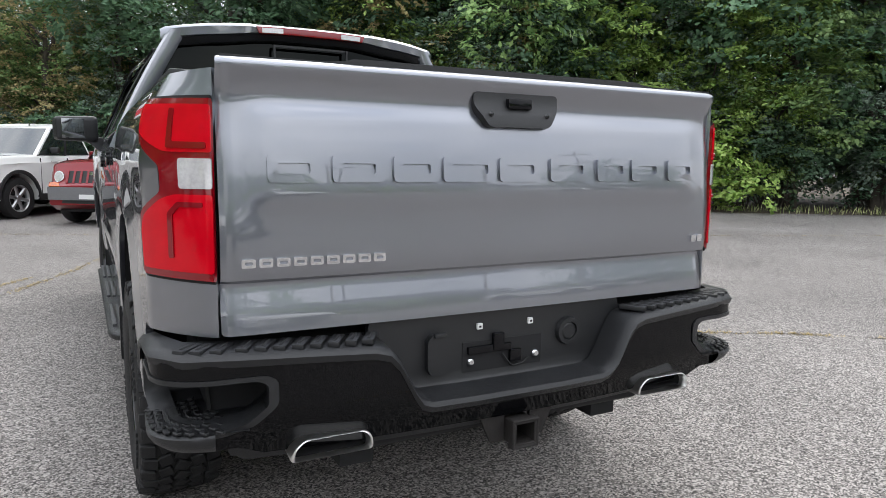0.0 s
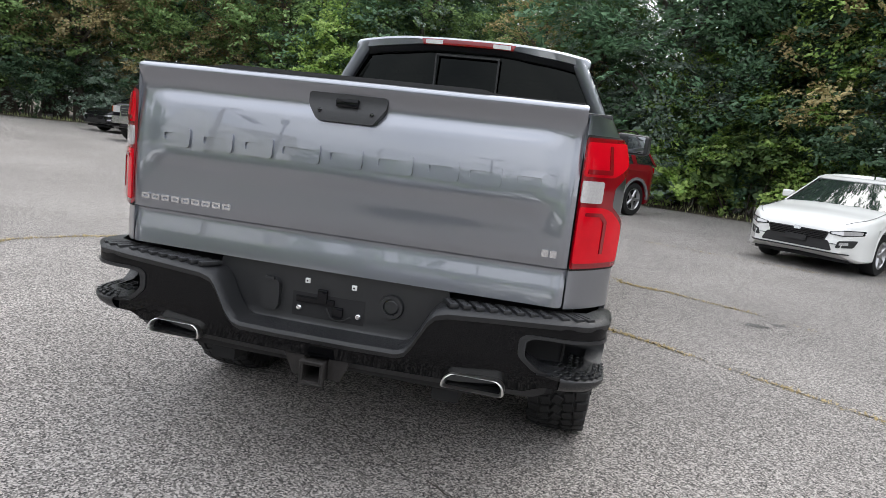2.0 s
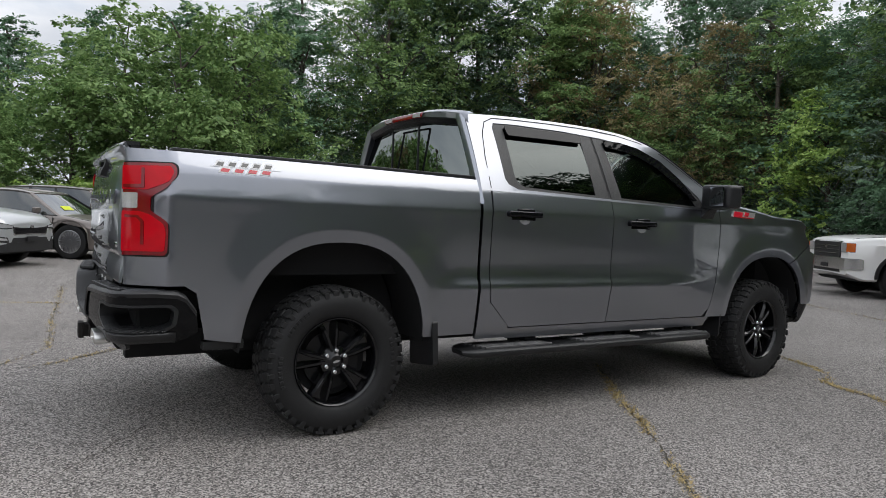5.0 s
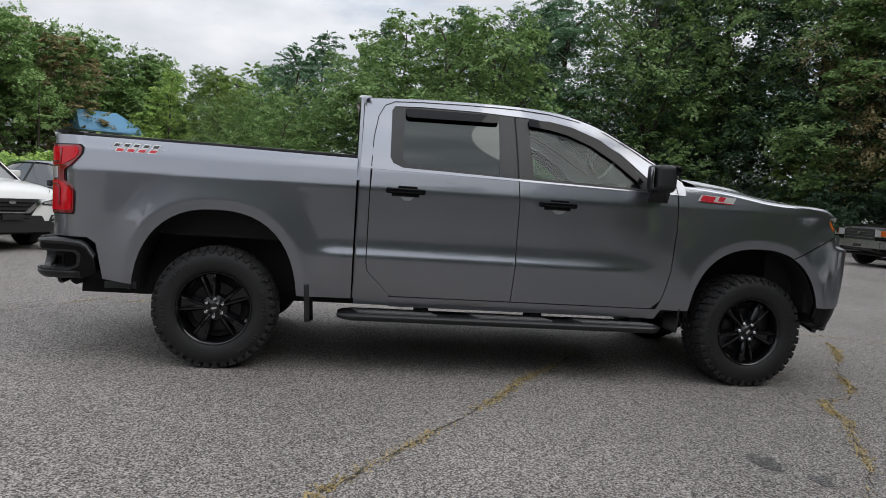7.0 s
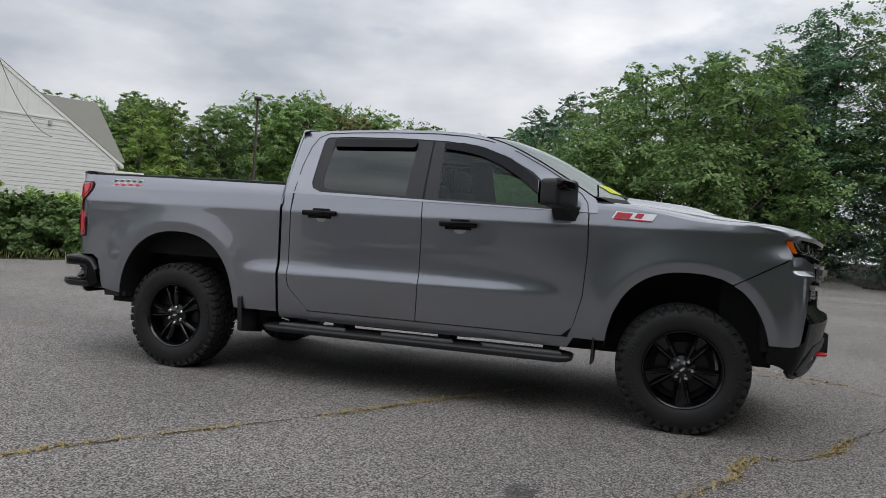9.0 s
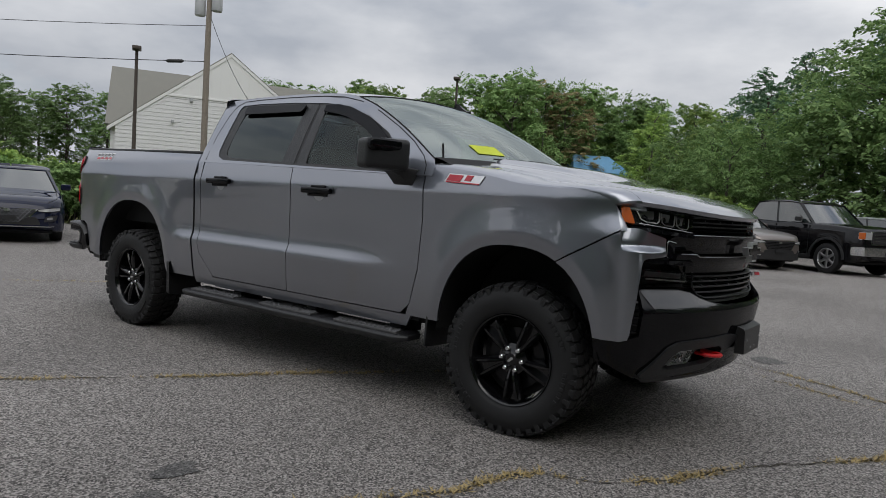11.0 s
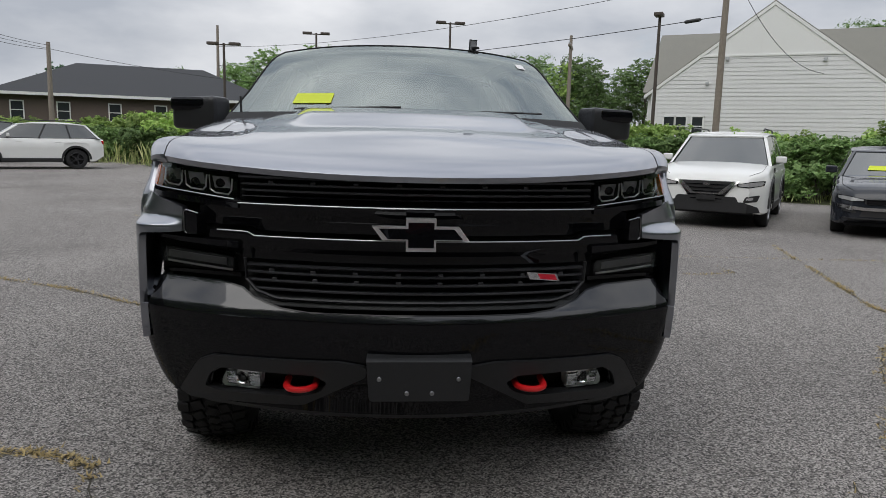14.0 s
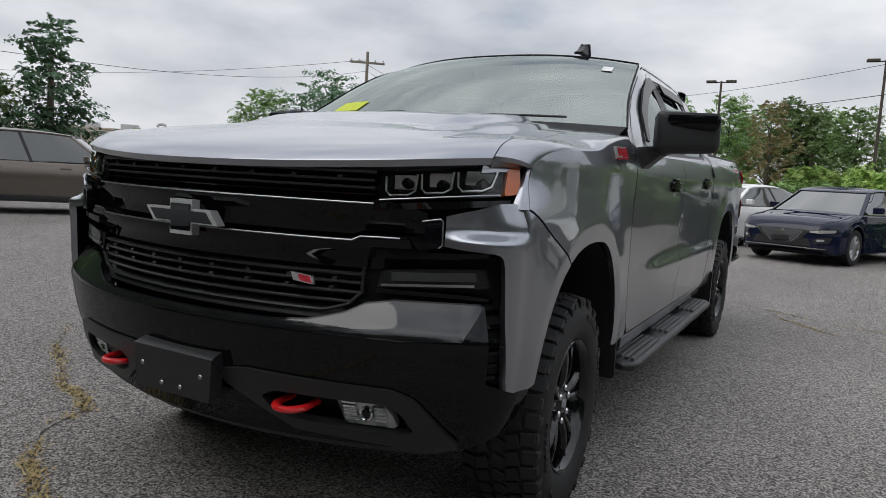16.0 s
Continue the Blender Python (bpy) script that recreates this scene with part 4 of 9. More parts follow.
# door mirrors
for s in (1, -1):
    shell = box(-0.135, 0.135, -0.080, 0.080, -0.088, 0.088, 0.036, 4)
    for v in shell.verts:
        v.co.y *= 1 - 0.22 * (v.co.x * s / 0.125)
        v.co.z *= 1 - 0.06 * (v.co.x * s / 0.125)
    m = part("door_mirror", moved(shell, pose(s * 1.128, 2.925, 1.444, 0, 0, -s * 15)), SATIN_BLACK, truck, "black door mirror")
    band = box(-0.118, 0.130, 0.012, 0.090, 0.012, 0.084, 0.028, 3)
    part("mirror_cap", moved(band, pose(s * 1.128 - (0.009 if s < 0 else 0.0), 2.925, 1.444, 0, 0, -s * 15)), GLOSS_BLACK, m)
    part("mirror_glass", moved(box(-0.108, 0.108, -0.085, -0.078, -0.070, 0.070, 0.003), pose(s * 1.128, 2.925, 1.444, 0, 0, -s * 15)), MIRROR, m)
    arm = grid([[(s * x, y, z) for y, z in fillet([(y0, z0), (y1, z0 - 0.004), (y1 + 0.012, z1 - 0.012), (y0 + 0.02, z1)], 0.010, 3)] for x, y0, y1, z0, z1 in ((1.075, 2.885, 2.955, 1.360, 1.392), (1.03, 2.880, 2.985, 1.338, 1.392), (0.985, 2.885, 3.020, 1.296, 1.390), (0.952, 2.895, 3.050, 1.262, 1.384), (0.935, 2.900, 3.060, 1.255, 1.380))], closed_u=True)
    bmesh.ops.recalc_face_normals(arm, faces=arm.faces)
    part("mirror_foot", arm, SATIN_BLACK, m)

# running boards
for s in (1, -1):
    ring = fillet([(0.80, 0.425), (1.005, 0.417), (1.030, 0.402), (1.018, 0.368), (0.82, 0.368)], 0.012, 3)
    ys = [0.80, 0.84, 0.90] + steps(0.90, 2.98, 0.3) + [2.98, 3.03, 3.06]
    rows = []
    for y in ys:
        k = 0.55 if y < 0.81 else 0.85 if y < 0.85 else 0.55 if y > 3.05 else 0.85 if y > 3.02 else 1
        rows.append([(s * (0.90 + (x - 0.90) * k), y, 0.398 + (z - 0.398) * k) for x, z in ring])
    b = grid(rows, closed_u=True)
    b.verts.ensure_lookup_table()
    n = len(ring)
    b.faces.new(b.verts[:n])
    b.faces.new(b.verts[-n:])
    bmesh.ops.recalc_face_normals(b, faces=b.faces)
    board = part("running_board", b, SATIN_BLACK, truck, "black running board with ribbed treads")
    for c in (1.15, 1.95, 2.68):
        ribs = [box(min(s * x0, s * (x0 + 0.018)), max(s * x0, s * (x0 + 0.018)), c - 0.26 + k, c + 0.26 + k, 0.416, 0.430, 0.002, 1) for x0, k in ((0.835, 0.0), (0.865, 0.012), (0.895, 0.024), (0.925, 0.036), (0.955, 0.048), (0.985, 0.06))]
        part("board_tread", join(*ribs), TREAD_GREY, board)
        part("board_bracket", box(min(s * 0.70, s * 0.9), max(s * 0.70, s * 0.9), c + 0.18, c + 0.27, 0.40, 0.475, 0.01), MATT_BLACK, board)
    part("mud_flap", panel(fillet([(s * 0.70, 0.30), (s * 0.985, 0.34), (s * 0.985, 0.60), (s * 0.70, 0.60)], 0.02), lambda x, z: (x, 0.575 + 0.06 * (0.6 - z), z), [], [0.4, 0.5], (0, -1, 0), 0.035), SATIN_BLACK, truck, "black rubber mud flap")
    part("mud_flap", panel(fillet([(s * 0.72, 0.36), (s * 0.965, 0.37), (s * 0.965, 0.60), (s * 0.72, 0.60)], 0.02), lambda x, z: (x, 3.20 - 0.06 * (0.6 - z), z), [], [0.45], (0, 1, 0), 0.012), SATIN_BLACK, truck, "black rubber mud flap")

# wheel wells and underside
for arch in ARCHES:
    yc, zc, a, b0 = arch
    pts = arch_line(arch, 0.48, 0.48)
    for s in (1, -1):
        rows = [[(s * x, yc + (y - yc) * k, zc + (z - zc) * k) for y, z in pts] for x, k in ((0.96, 1.004), (0.93, 1.015), (0.58, 1.015))]
        part("wheel_well", grid(rows), MATT_BLACK, truck)
        part("wheel_well_back", prism([(y, z) for y, z in pts], 0.01, Matrix(((0, 0, s, s * 0.57), (1, 0, 0, 0), (0, 1, 0, 0), (0, 0, 0, 1)))), MATT_BLACK, truck)
part("underbody", join(box(-0.85, 0.85, -0.95, -0.55, 0.55, 0.60), box(-0.85, 0.85, 0.55, 3.20, 0.50, 0.55), box(-0.57, 0.57, -0.6, 4.35, 0.48, 0.62), box(-0.50, -0.40, -1.0, 4.3, 0.40, 0.52), box(0.40, 0.50, -1.0, 4.3, 0.40, 0.52), box(-0.25, 0.25, 1.2, 2.2, 0.36, 0.5)), MATT_BLACK, truck)
# unseen dark filler, added to close the bright slits above the bumper
for a, b in ((-0.86, -0.44), (0.44, 0.86)):
    part("bumper_support", box(a, b, -1.03, -0.70, 0.70, 0.792), MATT_BLACK, truck)
part("rear_axle", join(tube([(-0.75, 0, HUB), (0.75, 0, HUB)], 0.045, 12), moved(lathe([(0, -0.16), (0.10, -0.12), (0.15, 0), (0.10, 0.12), (0, 0.16)], 16), Matrix.Translation((0, 0, HUB)))), MATT_BLACK, truck)
part("bed_lower_skirt", box(0.86, 0.93, -0.70, -0.50, 0.50, 0.545, 0.005), SATIN_BLACK, truck)
part("bed_lower_skirt", box(-0.93, -0.86, -0.70, -0.50, 0.50, 0.545, 0.005), SATIN_BLACK, truck)


# ---- the truck's front ----
hood_mid = curve((3.15, 1.470), (3.35, 1.458), (3.6, 1.436), (4.0, 1.380), (4.3, 1.325), (4.5, 1.278), (4.58, 1.250), (4.62, 1.226))


def hood_z(x, y):
    """The bonnet's height, with its raised middle; the front edge rises to the sides."""
    k = smooth01((0.50 - abs(x) + 0.10 * (4.1 - y)) / 0.07) * (1 - smooth01((y - 3.75) / 0.30))
    ridge = 0.012 * smooth01((0.68 - abs(x)) / 0.06) * (1 - smooth01((y - 4.2) / 0.35))
    n = smooth01((y - 3.9) / 0.72)
    return hood_mid(y) + (-0.034 * (1 - n) + 0.034 * n) * (abs(x) / 0.80) ** 2.2 + 0.026 * k + ridge - 0.008 * (1 - n)


def nose_y(x):
    """The bonnet's front edge."""
    return 4.632 - 0.30 * x * x - 1.8 * max(0.0, abs(x) - 0.72) ** 2


def bonnet_at(s, v):
    """A point of the bonnet: s across, v from the windscreen to the nose."""
    x = s * (0.806 + 0.074 * smooth01((v - 0.60) / 0.36))
    y0, y1 = 3.43 - 0.24 * s * s, nose_y(x)
    y = y0 + (y1 - y0) * v
    return (x, y, hood_z(x, y + (4.62 - y1) * v) - 0.006 * smooth01((v - 0.96) / 0.04))


rows = [[bonnet_at(j / 24, i / 44) for j in range(-24, 25)] for i in range(45)]
rows.append([(x, y + 0.004, z - 0.005) for x, y, z in rows[-1]])
rows.append([(x, y - 0.006, z - 0.024) for x, y, z in rows[-2]])
rows.append([(x, y - 0.05, z + 0.002) for x, y, z in rows[-1]])
b = grid(rows)
bmesh.ops.recalc_face_normals(b, faces=b.faces)
part("bonnet", b, PAINT, truck, sharp=40)


def fender_top(y):
    """The height at which the wing's flank turns into its top."""
    v = max(0.0, min(1.0, (y - 3.13) / 1.125))
    return min(1.422, bonnet_at(1, v)[2] - 0.026)


f_out = arch_line(ARCHES[1], 0.53, 0.945) + [(4.302, 1.122), (4.290, 1.15), (4.258, fender_top(4.255))] + [(y, fender_top(y)) for y in [4.225 - 0.03125 * k for k in range(34)]] + [(3.115, fender_top(3.13)), (3.124, 1.10), (3.106, 0.80), (3.06, 0.62), (3.02, 0.53)]
fen = panel(f_out, side, steps(3.0, 4.4, 0.022), Z_CUTS + FINE_Z + [1.10, 1.12, 1.14], (1, 0, 0), 0.02)
fender = part("front_wing", fen, PAINT, truck)
mirrored(fender)
# body-coloured corner of the bumper: one skin from the wheel opening round to the point under the lamp
LIP_X = curve((0.0, 0.800), (0.04, 0.836), (0.085, 0.880), (0.13, 0.924), (0.17, 0.957), (0.205, 0.977), (0.25, 0.987), (0.30, 0.994))
LIP_Y = curve((0.0, 4.462), (0.04, 4.458), (0.085, 4.450), (0.13, 4.438), (0.17, 4.416), (0.205, 4.387), (0.25, 4.345), (0.30, 4.300))
SHELF_X = curve((0.0, 0.798), (0.04, 0.832), (0.085, 0.869), (0.13, 0.907), (0.17, 0.942), (0.205, 0.966), (0.25, 0.979), (0.30, 0.988))
SHELF_Y = curve((0.0, 4.456), (0.04, 4.437), (0.085, 4.412), (0.13, 4.393), (0.17, 4.369), (0.205, 4.336), (0.25, 4.305), (0.30, 4.285))


def corner_at(a, z):
    """The corner's skin: a runs from the inner point round to the flank, with a shelf under the lamp."""
    k = smooth01((1.056 - z) / 0.034)
    top = min(a, 0.30)
    p = Vector((SHELF_X(top) * (1 - k) + LIP_X(top) * k, SHELF_Y(top) * (1 - k) + LIP_Y(top) * k, z))
    p.x -= 0.972 - min(0.972, plain_z(z)) + 0.42 * max(0.0, z - 1.07) * smooth01((a - 0.10) / 0.1)
    q = Vector(side(4.60 - a, z))
    return p.lerp(q, smooth01((a - 0.235) / 0.085))


c_out = [(0.0, 1.090), (0.0, 1.008), (0.05, 1.003), (0.145, 0.998), (0.162, 0.994), (0.172, 0.984), (0.178, 0.960), (0.190, 0.80), (0.212, 0.640), (0.222, 0.612), (0.262, 0.600)] + [(4.60 - y, z) for y, z in [p for p in arch_line(ARCHES[1], 0.53, 0.60) if p[0] > 3.997 and p[1] < 0.932][::-1]] + [(0.606, 0.9395), (0.292, 1.116), (0.262, 1.128), (0.205, 1.133), (0.17, 1.132), (0.13, 1.124), (0.085, 1.112), (0.04, 1.101)]
corner = part("bumper_corner", panel(c_out[::-1], corner_at, steps(0.0, 0.62, 0.0125), Z_CUTS + FINE_Z + [1.022, 1.026, 1.034, 1.038, 1.042, 1.046, 1.056, 1.062, 1.095, 1.105], (0.7, 0.7, 0), 0.025), PAINT, truck)
mirrored(corner)
rows = []
for i in range(37):
    v = i / 36
    x0, y0, z0 = bonnet_at(1, v)
    y1 = 3.13 + 1.125 * v
    zt = fender_top(y1)
    w = body_half(y1, zt)
    x0 += 0.004
    rows.append([(x0 + (w - x0) * math.cos(t * math.pi / 2) ** 0.9, y1 + (y0 - y1) * t, zt + (z0 - zt) * math.sin(t * math.pi / 2) ** 0.9) for t in (0, 0.15, 0.3, 0.45, 0.6, 0.75, 0.9, 1)])
b = grid(rows)
bmesh.ops.recalc_face_normals(b, faces=b.faces)
if sum(f.normal.z for f in b.faces) < 0:
    bmesh.ops.reverse_faces(b, faces=b.faces)
mirrored(part("wing_top", b, PAINT, truck))
NOSE_EDGE = rows[-1]
seam = [Vector(bonnet_at(1, k / 30)) + Vector((0.002, 0, -0.006)) for k in range(31)]
mirrored(part("bonnet_gap", tube(seam, 0.0045, 6), MATT_BLACK, truck))


def face_up(x, z):
    """The grille and lamp face."""
    a = abs(x)
    return 4.628 - 0.30 * x * x - 14.0 * max(0.0, a - 0.88) ** 2 - (0.10 + 0.55 * smooth01((a - 0.80) / 0.12)) * max(0.0, z - 1.12)


low_z = curve((0.42, -0.07), (0.50, -0.035), (0.60, -0.005), (0.70, 0.012), (0.742, 0.018), (0.758, 0.014), (0.80, -0.014), (0.842, -0.042), (0.87, -0.055))


def face_low(x, z):
    """The bumper's face."""
    a = abs(x)
    return 4.665 - 0.30 * x * x - 10.0 * max(0.0, a - 0.84) ** 2 + low_z(z)


def front_plan(a):
    """The bumper's line from the middle round the corner."""
    s = 1 if a >= 0 else -1
    a = abs(a)
    if a < 0.86:
        return s * a, 4.665 - 0.30 * a * a
    t = min(1.0, (a - 0.86) / 0.20) * math.pi / 2
    return s * (0.86 + 0.122 * math.sin(t)), 4.443 - 0.06 * min(1.0, (a - 0.86) / 0.2) - 0.10 * (1 - math.cos(t)) - max(0.0, a - 1.06)


def low(d):
    """The bumper's skin, lifted by d."""

    def f(a, z):
        x, y = front_plan(a)
        x1, y1 = front_plan(a + 1e-3)
        n = Vector((-(y1 - y), x1 - x, 0)).normalized()
        return Vector((x, y, z)) + n * (d + low_z(z))

    return f


AC = steps(-1.2, 1.2, 0.05) + [s * v for s in (-1, 1) for v in (0.86, 0.88, 0.92, 0.94, 0.96, 0.98, 1.01, 1.03, 1.06)]


def on(face, d):
    return lambda x, z: (x, face(x, z) + d, z)


XC = steps(-0.98, 0.98, 0.05) + [s * v for s in (-1, 1) for v in (0.745, 0.765, 0.785, 0.805, 0.825, 0.845, 0.86, 0.875, 0.89, 0.905, 0.915, 0.925, 0.932, 0.938)]
front = part("grille_surround", panel(fillet([(-0.91, 0.84), (-0.60, 0.80), (0.60, 0.80), (0.91, 0.84), (0.935, 1.10), (0.92, 1.215), (0.60, 1.205), (-0.60, 1.205), (-0.92, 1.215), (-0.935, 1.10)], 0.02), on(face_up, -0.055), XC, steps(0.8, 1.22, 0.06), (0, 1, 0), 0.02), MATT_BLACK, truck, "black grille and lamp surround")
# bars of the grille: height, half width, thickness, depth, surface offset, gloss
BARS = [(1.200, 0.60, 0.010, 0.05, 0.0, BAR_SATIN), (1.176, 0.590, 0.008, 0.035, -0.010, BAR_SATIN), (1.155, 0.590, 0.008, 0.03, -0.016, BAR_SATIN), (1.136, 0.590, 0.007, 0.03, -0.024, GLOSS_BLACK), (0.908, 0.575, 0.007, 0.03, -0.008, BAR_SATIN), (0.884, 0.575, 0.008, 0.04, -0.008, BAR_SATIN), (0.856, 0.570, 0.009, 0.04, -0.010, BAR_SATIN), (0.828, 0.550, 0.009, 0.04, -0.010, BAR_SATIN)]
for z, w, h, d, o, mat in BARS:
    rows = []
    for j in range(-16, 17):
        x = j / 16 * w
        y = face_up(x, z) + o
        rows.append([(x, y - d, z + h / 2), (x, y - 0.003, z + h / 2), (x, y, z + h * 0.25), (x, y, z - h * 0.25), (x, y - 0.003, z - h / 2), (x, y - d, z - h / 2)])
    b = grid(rows)
    bmesh.ops.recalc_face_normals(b, faces=b.faces)
    part("grille_bar", b, mat, front)
for z, n, w in ((1.181, 8, 0.49), (0.889, 8, 0.49), (0.861, 8, 0.48)):
    for k in range(n):
        x = (k / (n - 1) * 2 - 1) * w
        y = face_up(x, z) - 0.014
        part("grille_stud", box(x - 0.009, x + 0.009, y - 0.03, y + 0.002, z - 0.005, z + 0.008, 0.002, 1), BAR_SATIN, front)
# broad gloss bars
bar_u = [(-0.74, 1.095), (-0.62, 1.128), (-0.58, 1.118), (0.58, 1.118), (0.62, 1.128), (0.74, 1.095), (0.74, 1.035), (0.56, 1.035), (0.53, 1.022), (-0.53, 1.022), (-0.56, 1.035), (-0.74, 1.035)]
part("grille_blade", panel(bar_u, lambda x, z: (x, face_up(x, z) - 0.035 + 0.035 * smooth01((z - 1.03) / 0.085), z), XC, [1.04, 1.06, 1.08, 1.10, 1.112], (0, 1, 0), 0.03), GLOSS_BLACK, front)
bar_l = [(-0.70, 1.018), (-0.56, 1.018), (-0.53, 1.006), (0.53, 1.006), (0.56, 1.018), (0.70, 1.018), (0.72, 0.955), (0.60, 0.926), (-0.60, 0.926), (-0.72, 0.955)]
part("grille_blade", panel(bar_l, lambda x, z: (x, face_up(x, z) - 0.03 + 0.033 * smooth01((z - 0.93) / 0.07), z), XC, [0.94, 0.955, 0.97, 0.985, 1.0], (0, 1, 0), 0.03), GLOSS_BLACK, front)
part("blade_edge", tube([(j / 20 * 0.60, face_up(j / 20 * 0.60, 1.113) + 0.002, 1.113) for j in range(-20, 21)], 0.0024, 6), EDGE_GREY, front)
step_line = [(0.675, 1.020), (0.62, 1.020), (0.568, 1.019), (0.545, 1.007)]
step_line += [(0.545 - 1.09 * k / 24, 1.007) for k in range(1, 24)] + [(-x, z) for x, z in step_line[::-1]]
part("blade_edge", tube([(x, face_up(x, z) + 0.003, z) for x, z in step_line], 0.0024, 6), EDGE_GREY, front)
# cross-shaped emblem, plain
cross = [(-0.150, 0.004), (-0.118, 0.046), (-0.046, 0.046), (-0.046, 0.072), (0.046, 0.072), (0.046, 0.046), (0.150, 0.046), (0.118, 0.004), (0.046, 0.004), (0.046, -0.030), (-0.046, -0.030), (-0.046, 0.004)]
emblem = part("emblem", prism([(x, z) for x, z in cross], 0.030, pose(0, 4.672, 1.012, 90) @ Matrix.Diagonal((1.04, 1.04, 1, 1))), EDGE_CHROME, front, "chrome-edged black cross emblem")
part("emblem_face", prism([(x * 0.86, 0.021 + (z - 0.021) * 0.76) for x, z in cross], 0.030, pose(0, 4.676, 1.012, 90) @ Matrix.Diagonal((1.04, 1.04, 1, 1))), GLOSS_BLACK, emblem)
zb = part("grille_badge", prism(fillet([(-0.052, -0.012), (0.045, -0.012), (0.056, 0.012), (-0.042, 0.012)], 0.003, 2), 0.008, pose(-0.418, 4.598, 0.890, 90, 0, -14)), CHROME, front, "small red and silver badge")
part("badge_bar", prism([(-0.046, -0.009), (0.010, -0.009), (0.020, 0.009), (-0.036, 0.009)], 0.010, pose(-0.418, 4.599, 0.890, 90, 0, -14)), BADGE_RED, zb)

# the wing's nose, folded in round the lamp
lamp_top = [Vector((x, face_up(x, 1.232) + 0.004, 1.232 + 0.03 * (x - 0.93))) for x in (0.938, 0.930, 0.921, 0.912, 0.903, 0.894, 0.884, 0.872)]
b = grid([[Vector(p) for p in NOSE_EDGE], [Vector(p).lerp(q, 0.35) + Vector((0, 0.006, -0.002)) for p, q in zip(NOSE_EDGE, lamp_top)], [Vector(p).lerp(q, 0.7) + Vector((0, 0.004, 0.0)) for p, q in zip(NOSE_EDGE, lamp_top)], lamp_top])
bmesh.ops.recalc_face_normals(b, faces=b.faces)
if sum(f.normal.y for f in b.faces) < 0:
    bmesh.ops.reverse_faces(b, faces=b.faces)
mirrored(part("wing_nose", b, PAINT, truck))
rows = []
for k in range(9):
    z = 1.118 + 0.116 * k / 8
    y1 = 4.302 - 0.047 * smooth01((z - 1.122) / 0.114)
    p, q = Vector((0.934 - 0.10 * max(0.0, z - 1.20), face_up(0.934, z) + 0.002, z)), Vector((body_half(y1, z), y1 - 0.004, z))
    rows.append([p, p.lerp(q, 0.33) + Vector((0.003, 0.006, 0)), p.lerp(q, 0.67) + Vector((0.004, 0.005, 0)), q])
b = grid(rows)
bmesh.ops.recalc_face_normals(b, faces=b.faces)
if sum(f.normal.y for f in b.faces) < 0:
    bmesh.ops.reverse_faces(b, faces=b.faces)
mirrored(part("wing_nose", b, PAINT, truck))

